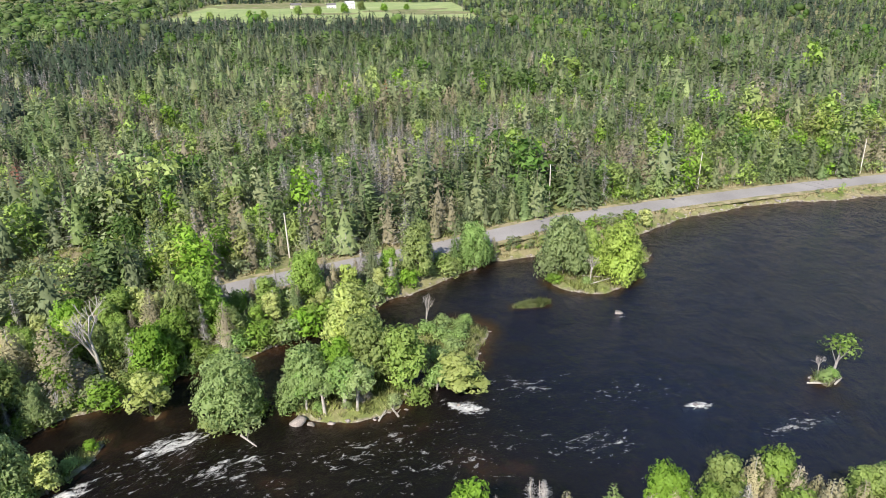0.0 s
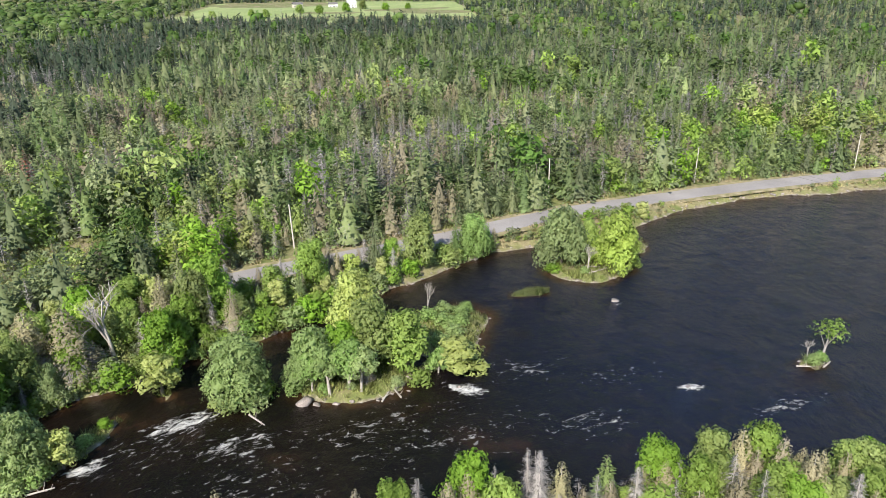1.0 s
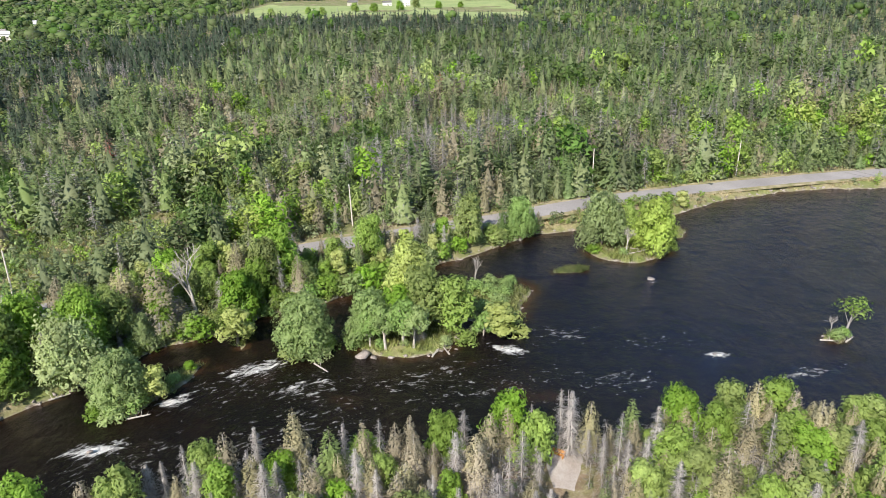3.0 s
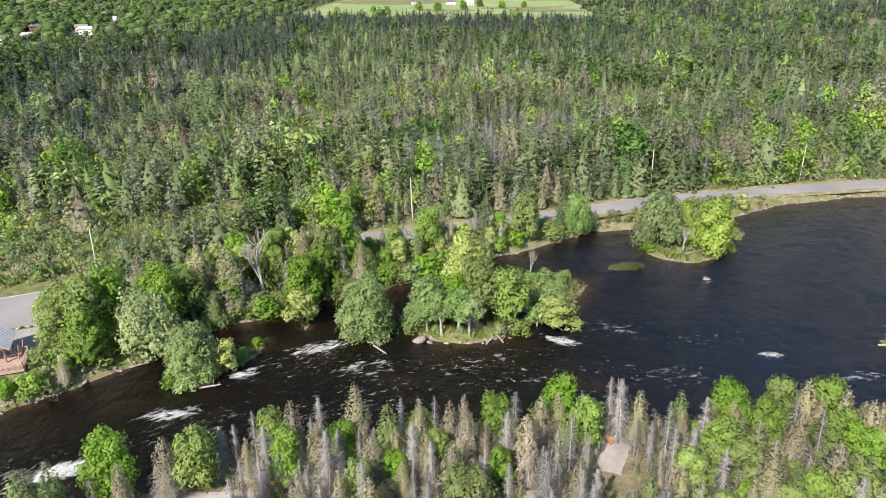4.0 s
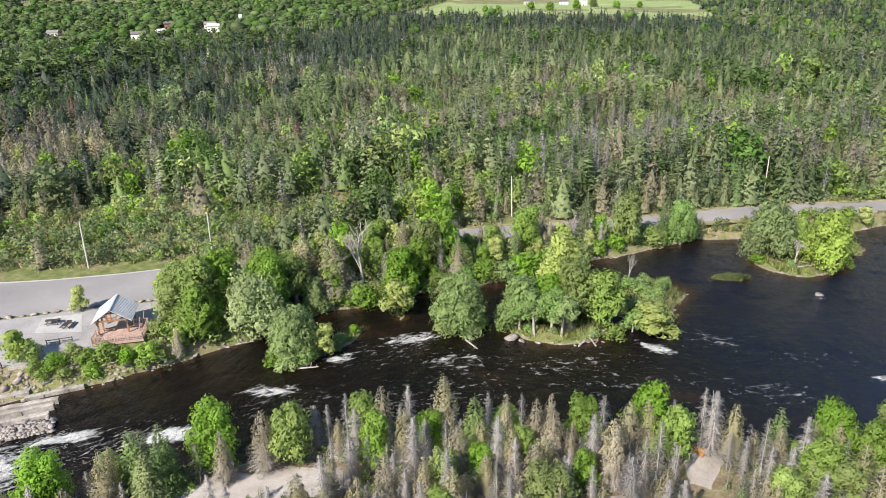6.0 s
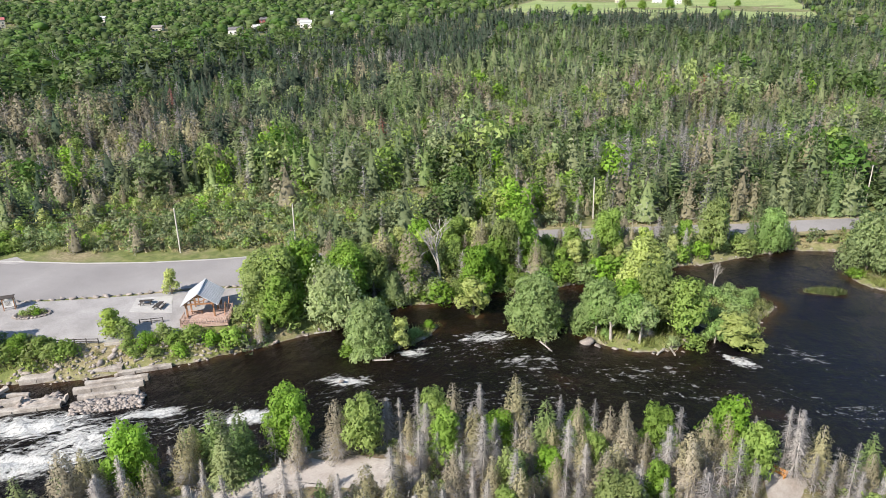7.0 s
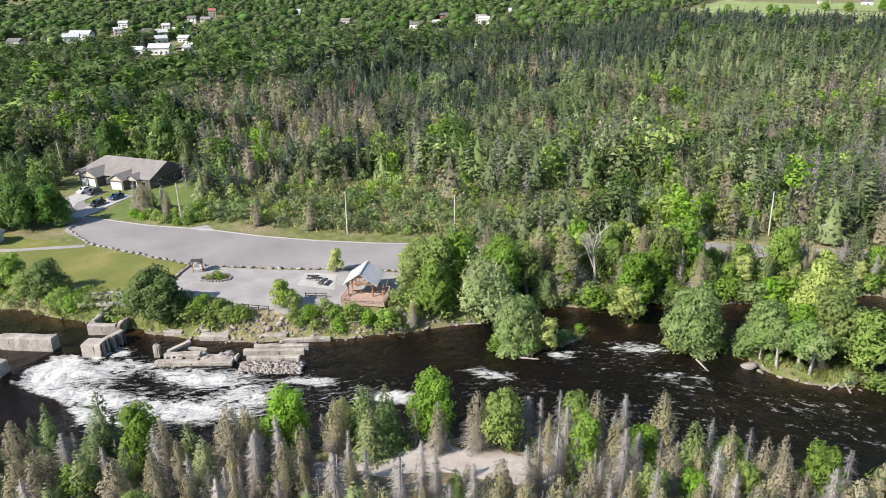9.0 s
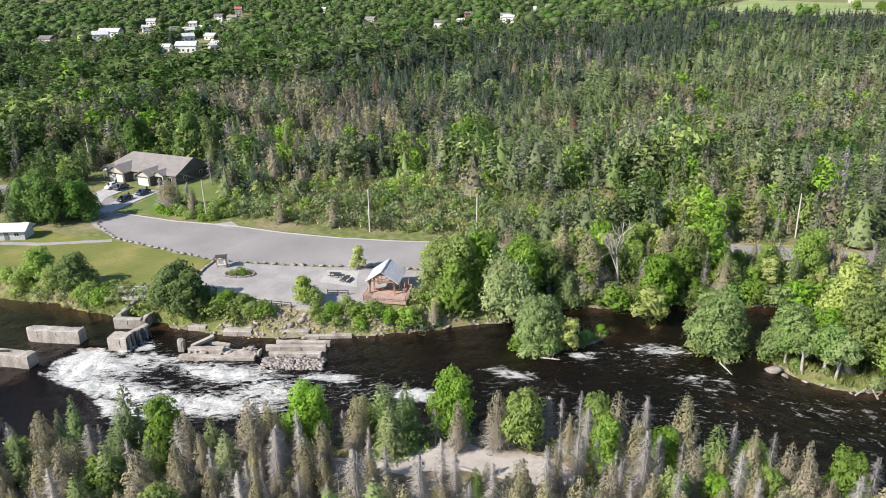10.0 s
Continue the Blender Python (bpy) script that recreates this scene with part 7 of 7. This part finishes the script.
def row_house():
    root = thing("row_house", -198.4, 108.6, ground_z(-196, 100) - 0.1, 11, "long low house with taupe shingle roof and white garages", "house")
    L, D, H = 27.6, 15.5, 2.9
    part("wall", box(bmesh.new(), (L, D, H + 0.3), (0, 0, H / 2)), SIDING, root, "dark taupe siding")
    bm = bmesh.new()
    v = [bm.verts.new(p) for p in ((L / 2, -D / 2, H), (L / 2, D / 2, H), (L / 2, 0, H + 3.5), (L / 2 - 0.15, -D / 2, H), (L / 2 - 0.15, D / 2, H), (L / 2 - 0.15, 0, H + 3.5))]
    bm.faces.new(v[:3])
    bm.faces.new(v[:2:-1])
    for i, j in ((0, 1), (1, 2), (2, 0)):
        bm.faces.new((v[i], v[i + 3], v[j + 3], v[j]))
    part("gable_wall", bm, SIDING, root)
    part("roof", gable_roof(bmesh.new(), L, D, H, 3.7, 0.5, 0.2, 4.6, 0.0), SHINGLE, root, "taupe shingle roof")
    # projecting garages with front gables
    for gx, gw, depth, doors in ((-6.6, 6.6, 3.2, 2), (4.6, 5.2, 3.6, 1), (8.4, 4.0, 1.6, 0), (-12.0, 3.0, 1.8, 0)):
        y0 = -D / 2 - depth
        body = part("garage" if doors else "porch", box(bmesh.new(), (gw, depth, H + 0.3), (gx, -D / 2 - depth / 2 + 0.02, H / 2)) if doors else box(bmesh.new(), (gw, 0.3, 0.3), (gx, -D / 2 - depth + 0.2, H - 0.1)), SIDING if doors else WHITE, root)
        bm = bmesh.new()
        hw, rise, back = gw / 2 + 0.35, gw * 0.26 + 0.3, depth + 0.4 + (gw * 0.26) / 4.2 * (D / 2)
        a = [(gx - hw, y0 - 0.4, H), (gx + hw, y0 - 0.4, H), (gx, y0 - 0.4, H + rise), (gx - hw, y0 + back * 0.45, H), (gx + hw, y0 + back * 0.45, H), (gx, y0 + back + 1.8, H + rise)]
        up = [bm.verts.new((p[0], p[1], p[2] + 0.2)) for p in a]
        dn = [bm.verts.new(p) for p in a]
        bm.faces.new((up[0], up[2], up[5], up[3]))
        bm.faces.new((up[1], up[4], up[5], up[2]))
        bm.faces.new((dn[0], dn[3], dn[5], dn[2]))
        bm.faces.new((dn[1], dn[2], dn[5], dn[4]))
        bm.faces.new((up[0], dn[0], dn[2], up[2]))
        bm.faces.new((up[2], dn[2], dn[1], up[1]))
        bm.faces.new((up[0], up[3], dn[3], dn[0]))
        bm.faces.new((up[1], dn[1], dn[4], up[4]))
        part("gable_roof", bm, SHINGLE, root)
        bm = bmesh.new()
        v = [bm.verts.new(p) for p in ((gx - gw / 2, y0 - 0.05, H - 0.05), (gx + gw / 2, y0 - 0.05, H - 0.05), (gx, y0 - 0.05, H + rise - 0.15), (gx - gw / 2, y0 + 0.1, H - 0.05), (gx + gw / 2, y0 + 0.1, H - 0.05), (gx, y0 + 0.1, H + rise - 0.15))]
        bm.faces.new(v[:3])
        bm.faces.new(v[:2:-1])
        for i, j in ((0, 1), (1, 2), (2, 0)):
            bm.faces.new((v[i], v[i + 3], v[j + 3], v[j]))
        part("gable_face", bm, CREAM, root, "pale gable cladding")
        if doors:
            w = (gw - 0.9) / doors
            for k in range(doors):
                door(root, gx - gw / 2 + 0.45 + w * (k + 0.5), y0 - 0.04, 0.1, w - 0.3, 2.3, 0, WHITE, "garage_door")
        else:
            for s in (-1, 1):
                part("column", box(bmesh.new(), (0.25, 0.25, H), (gx + s * (gw / 2 - 0.2), y0 + 0.15, H / 2), (0, 0, 0), 0.02), WHITE, root)
    for xx in (-10.6, -1.0, 1.0, 11.4):
        window(root, xx, -D / 2 - 0.04, 1.6, 1.2, 1.2, 0)
    for yy in (-4, 3):
        window(root, L / 2 + 0.04, yy, 1.6, 1.2, 1.2, 90)
    door(root, -2.6, -D / 2 - 0.05, 0.1, 1.0, 2.1, 0, WHITE)
    for k in (-4, 5):
        part("vent_pipe", bar(bmesh.new(), (k, 2.5, H + 2.5), (k, 2.5, H + 3.9), 0.12, 0.12, 6), GREY_ROOF, root)


row_house()
for outline, label in (([(-200.5, 93.6), (-193, 95.2), (-189.5, 84.5), (-184, 79), (-191, 79.5), (-196.5, 85)], "pale concrete driveway of the house"), ([(-187.5, 95.6), (-182.2, 97), (-177.6, 82), (-176.5, 76.5), (-181, 77.5), (-184.2, 84)], "pale concrete driveway of the house")):
    tagged(part("driveway", slab(bmesh.new(), outline, 2.4, 3.16), CONCRETE_PALE, None), label, "driveway", kind="structure")
tagged(part("side_road", slab(bmesh.new(), wavy([(-179, 74), (-176, 78), (-190, 87), (-215, 80), (-240, 72), (-240, 66), (-214, 74), (-192, 82)], 2, 0.2, 9), 2.3, 3.08), ASPHALT, None), "pale asphalt side road past the house", "road", kind="structure")
tagged(part("yard_lawn", slab(bmesh.new(), wavy([(-176, 80.5), (-155, 86), (-151, 96), (-158, 106), (-172, 120), (-184, 124), (-184, 100), (-176.5, 84)], 2, 0.5, 11), 2.2, 3.09), YARD_GRASS, None), "green lawn beside the house", "lawn", kind="structure")


def car(x, y, turn, paint, label, tall=1.5, length=4.6):
    root = thing("car", x, y, 3.16, turn, label, "car", "cars on the driveways")
    hw = 0.9
    body = part("body", bmesh.new(), CAR_PAINT[paint], root)
    bm = bmesh.new()
    prof = [(-0.5, 0.30), (-0.5, 0.62), (-0.47, 0.85), (-0.30, 0.95), (-0.16, tall - 0.04), (0.0, tall), (0.25, tall - 0.03), (0.42, 1.0), (0.49, 0.9), (0.5, 0.35)]
    rows = []
    for s, inset in ((-1, 0.0), (1, 0.0)):
        rows.append([bm.verts.new((u * length, s * (hw - (0.22 if z > 1.05 else 0.03)), z)) for u, z in prof])
    n = len(prof)
    for i in range(n):
        j = (i + 1) % n
        bm.faces.new((rows[0][i], rows[0][j], rows[1][j], rows[1][i]))
    bm.faces.new(rows[0][::-1])
    bm.faces.new(rows[1])
    bmesh.ops.bevel(bm, geom=list(bm.edges), offset=0.04, segments=1, affect="EDGES")
    bmesh.ops.recalc_face_normals(bm, faces=bm.faces)
    bm.to_mesh(body.data)
    bm.free()
    L = length
    part("windscreen", beam(bmesh.new(), (-0.285 * L, 0, 1.0), (-0.175 * L, 0, tall - 0.12), 0.05, 1.25), PANE, root)
    part("rear_window", beam(bmesh.new(), (0.405 * L, 0, 1.06), (0.27 * L, 0, tall - 0.1), 0.05, 1.25), PANE, root)
    for s in (-1, 1):
        part("side_window", box(bmesh.new(), (0.42 * L, 0.04, 0.32), (0.05 * L, s * 0.74, tall - 0.28), (s * 14, 0, 0), 0.01), PANE, root)
        part("headlight", box(bmesh.new(), (0.08, 0.35, 0.15), (-0.485 * L, s * 0.6, 0.74), (0, 0, 0), 0.02), LAMP_CLEAR, root)
        part("tail_light", box(bmesh.new(), (0.08, 0.3, 0.18), (0.495 * L, s * 0.62, 0.82), (0, 0, 0), 0.02), LAMP_RED, root)
        part("mirror", box(bmesh.new(), (0.15, 0.2, 0.14), (-0.2 * L, s * 0.98, 1.02), (0, 0, 0), 0.02), CAR_PAINT[paint], root)
        for u in (-0.31, 0.31):
            t = part("wheel", bar(bmesh.new(), (u * L, s * 0.72, 0.33), (u * L, s * 0.93, 0.33), 0.33, 0.33, 12), RUBBER, root)
            part("rim", bar(bmesh.new(), (u * L, s * 0.925, 0.33), (u * L, s * 0.945, 0.33), 0.2, 0.18, 8), RIM, t)


car(-197.2, 91.6, 103, "white", "white sport utility car parked on the driveway", 1.65)
car(-193.6, 92.3, 103, "grey", "dark grey sport utility car parked on the driveway", 1.65)
car(-182.6, 86.2, 105, "black", "black sedan parked on the driveway")
car(-183.6, 92.6, 105, "blue", "dark blue hatchback parked near the garage")


def shed(x, y, turn):
    root = thing("park_shed", x, y, 3.0, turn, "grey shed with a bright white metal roof", "shed")
    part("wall", box(bmesh.new(), (6.0, 4.4, 2.3), (0, 0, 1.15)), PALE_ROOF, root)
    part("roof", gable_roof(bmesh.new(), 6.4, 4.6, 2.25, 1.3, 0.45, 0.12), WHITE, root, "bright white metal roof")
    bm = bmesh.new()
    for s in (-1, 1):
        v = [bm.verts.new(p) for p in ((s * 3.0, -2.2, 2.28), (s * 3.0, 2.2, 2.28), (s * 3.0, 0, 3.5))]
        bm.faces.new(v)
    part("gable", bm, PALE_ROOF, root)
    door(root, -1.2, -2.24, 0, 1.0, 2.0, 0, GREY_ROOF)
    window(root, 1.2, -2.24, 1.4, 1.0, 0.8, 0)


shed(-178.5, 54.8, 38)


def cottage(x, y, turn, w, d, h, wall, roof, label):
    """A far house of one or two storeys, with windows, door and chimney."""
    z = ground_z(x, y)
    root = thing("town_house", x, y, z, turn, label, "house", "houses of the town")
    part("wall", box(bmesh.new(), (w, d, h + 0.6), (0, 0, h / 2 - 0.3)), wall, root)
    bm = bmesh.new()
    for s in (-1, 1):
        v = [bm.verts.new(p) for p in ((s * w / 2, -d / 2, h), (s * w / 2, d / 2, h), (s * w / 2, 0, h + d * 0.28))]
        bm.faces.new(v)
    part("gable", bm, wall, root)
    part("roof", gable_roof(bmesh.new(), w, d, h, d * 0.3, 0.5, 0.25), roof, root)
    part("chimney", box(bmesh.new(), (0.7, 0.7, 1.8), (w * 0.25, d * 0.1, h + d * 0.28)), GREY_ROOF, root)
    for floor in range(max(1, int(h / 2.7))):
        for k in range(max(2, int(w / 3.2))):
            window(root, -w / 2 + w * (k + 0.5) / max(2, int(w / 3.2)), -d / 2 - 0.05, 1.6 + floor * 2.7, 1.3, 1.3, 0)
        window(root, w / 2 + 0.05, 0, 1.6 + floor * 2.7, 1.3, 1.3, 90)
    door(root, w * 0.1, -d / 2 - 0.06, 0, 1.1, 2.1, 0, GREY_ROOF)


WHITE_H, TWO = "white-sided house with a pale roof among trees", "white two-storey house with a grey roof among trees"
for x, y, t, w, d, h, wall, roof, label in [
    (-617, 347, 50, 15, 11, 6.5, WHITE, PALE_ROOF, TWO), (-632, 366, 30, 22, 12, 6.5, WHITE, PALE_ROOF, TWO), (-658, 321, 20, 15, 10, 4, CREAM, GREY_ROOF, "cream bungalow with a grey roof among trees"), (-690, 356, 40, 8, 8, 4, WHITE, PALE_ROOF, WHITE_H), (-705, 417, 30, 12, 9, 4.5, WHITE, GREY_ROOF, WHITE_H),
    (-574, 425, 20, 13, 10, 5.5, WHITE, PALE_ROOF, TWO), (-558, 394, 60, 12, 10, 7, WHITE, PALE_ROOF, TWO),
    (-454, 314, 35, 17, 11, 4.5, WHITE, PALE_ROOF, WHITE_H), (-468, 306, 30, 9, 8, 3.5, WHITE, WHITE, WHITE_H), (-500, 350, 60, 10, 9, 6.5, WHITE, PALE_ROOF, TWO), (-520, 388, 20, 11, 8, 3.5, WHITE, PALE_ROOF, WHITE_H),
    (-446, 331, 70, 8, 6, 3.5, WHITE, PALE_ROOF, WHITE_H), (-462, 346, 20, 7, 6, 3.5, WHITE, WHITE, WHITE_H), (-636, 411, 30, 12, 8, 3.5, CREAM, GREY_ROOF, "cream bungalow with a grey roof among trees"), (-655, 418, 60, 9, 8, 5.5, WHITE, PALE_ROOF, TWO),
    (-640, 440, 30, 11, 8, 3.5, CREAM, GREY_ROOF, "cream bungalow with a grey roof among trees"), (-650, 470, 40, 9, 8, 5.5, WHITE, PALE_ROOF, TWO), (-720, 470, 30, 12, 8, 4, WHITE, PALE_ROOF, WHITE_H), (-690, 536, 30, 11, 9, 5.5, WHITE, GREY_ROOF, TWO),
    (-720, 590, 50, 10, 9, 7.5, CREAM, RED, "tall house with a bright red roof"), (-672, 540, 30, 13, 9, 4.5, CREAM, SHINGLE, "pinkish bungalow with a brown roof among trees"), (-660, 672, 30, 12, 8, 4, WHITE, PALE_ROOF, WHITE_H), (-525, 604, 20, 12, 8, 3.5, CREAM, SHINGLE, "tan bungalow with a brown roof among trees"),
    (-412, 575, 20, 15, 9, 4, WHITE, GREY_ROOF, "white bungalow with a dark grey roof"), (-398, 590, 60, 10, 8, 5, WHITE, WHITE, TWO), (-372, 640, 15, 17, 9, 4.5, WHITE, PALE_ROOF, WHITE_H), (-400, 680, 20, 13, 9, 4.5, CREAM, SHINGLE, "beige house with a brown roof among trees"),
    (-400, 760, 25, 18, 12, 6, WHITE, PALE_ROOF, TWO), (-380, 730, 25, 12, 9, 4, CREAM, GREY_ROOF, "cream bungalow with a grey roof among trees"), (-455, 690, 40, 10, 9, 5.5, RED, GREY_ROOF, "red house with a grey roof among trees"), (-320, 940, 15, 16, 10, 5.5, WHITE, PALE_ROOF, TWO),
        (-370, 905, 30, 14, 10, 5, WHITE, GREY_ROOF, WHITE_H), (-36, 1040, 20, 14, 12, 7.5, WHITE, PALE_ROOF, "white barn with a pale metal roof beyond the field"), (-62, 1060, 15, 14, 9, 4.5, WHITE, GREY_ROOF, "white farmhouse beyond the field"), (-110, 1050, 25, 16, 9, 5, CREAM, GREY_ROOF, "cream farmhouse beyond the field"), (-360, 800, 25, 12, 9, 4.5, WHITE, PALE_ROOF, WHITE_H)]:
    cottage(x, y, t, w * 0.85, d * 0.85, h, wall, roof, label)

# the far field
FIELD_GRASS = rough("hay_field", ((0.3, (0.2, 0.27, 0.09)), (0.55, (0.27, 0.33, 0.12)), (0.75, (0.34, 0.37, 0.17))), 0.03, 6, 0.95, 0.1, 0.6)
fx, fy = np.arange(-330, 160, 8.0), np.arange(690, 1215, 8.0)
X, Y = np.meshgrid(fx, fy, indexing="ij")
keep = field(X, Y)
tagged(new("hay_field", raw_mesh("hay_field", np.stack([X, Y, height(X, Y) + 0.45], -1).reshape(-1, 3), grid_tris(len(fx), len(fy), keep[:-1, :-1]), [FIELD_GRASS], smooth_shade=True)), "bright green hay field beyond the forest", "field", kind="structure")
for x, y, h in [(-190, 880, 9), (-150, 905, 8), (-128, 870, 10), (-95, 930, 11), (-70, 905, 11), (-40, 960, 12), (-20, 1010, 12), (10, 985, 10), (-230, 930, 7), (-260, 905, 8), (40, 1000, 8)]:
    plant("maple", x, y, h, None, "round green tree standing in the hay field", 1.2)
# two rusty dying spruces
tree_kind("rust", "dying_spruce", "dying spruce with rusty red needles", "dying spruces", [(11, lambda: spire(48, 11, 2.0, 500, 0.4, 12, ragged=0.45))], BARK, LEAF["rust"])
for x, y, h in [(-103, 206, 13), (-215, 236, 14), (-72, 246, 10), (2, 331, 14)]:
    plant("rust", x, y, h, None, "", 1.15)
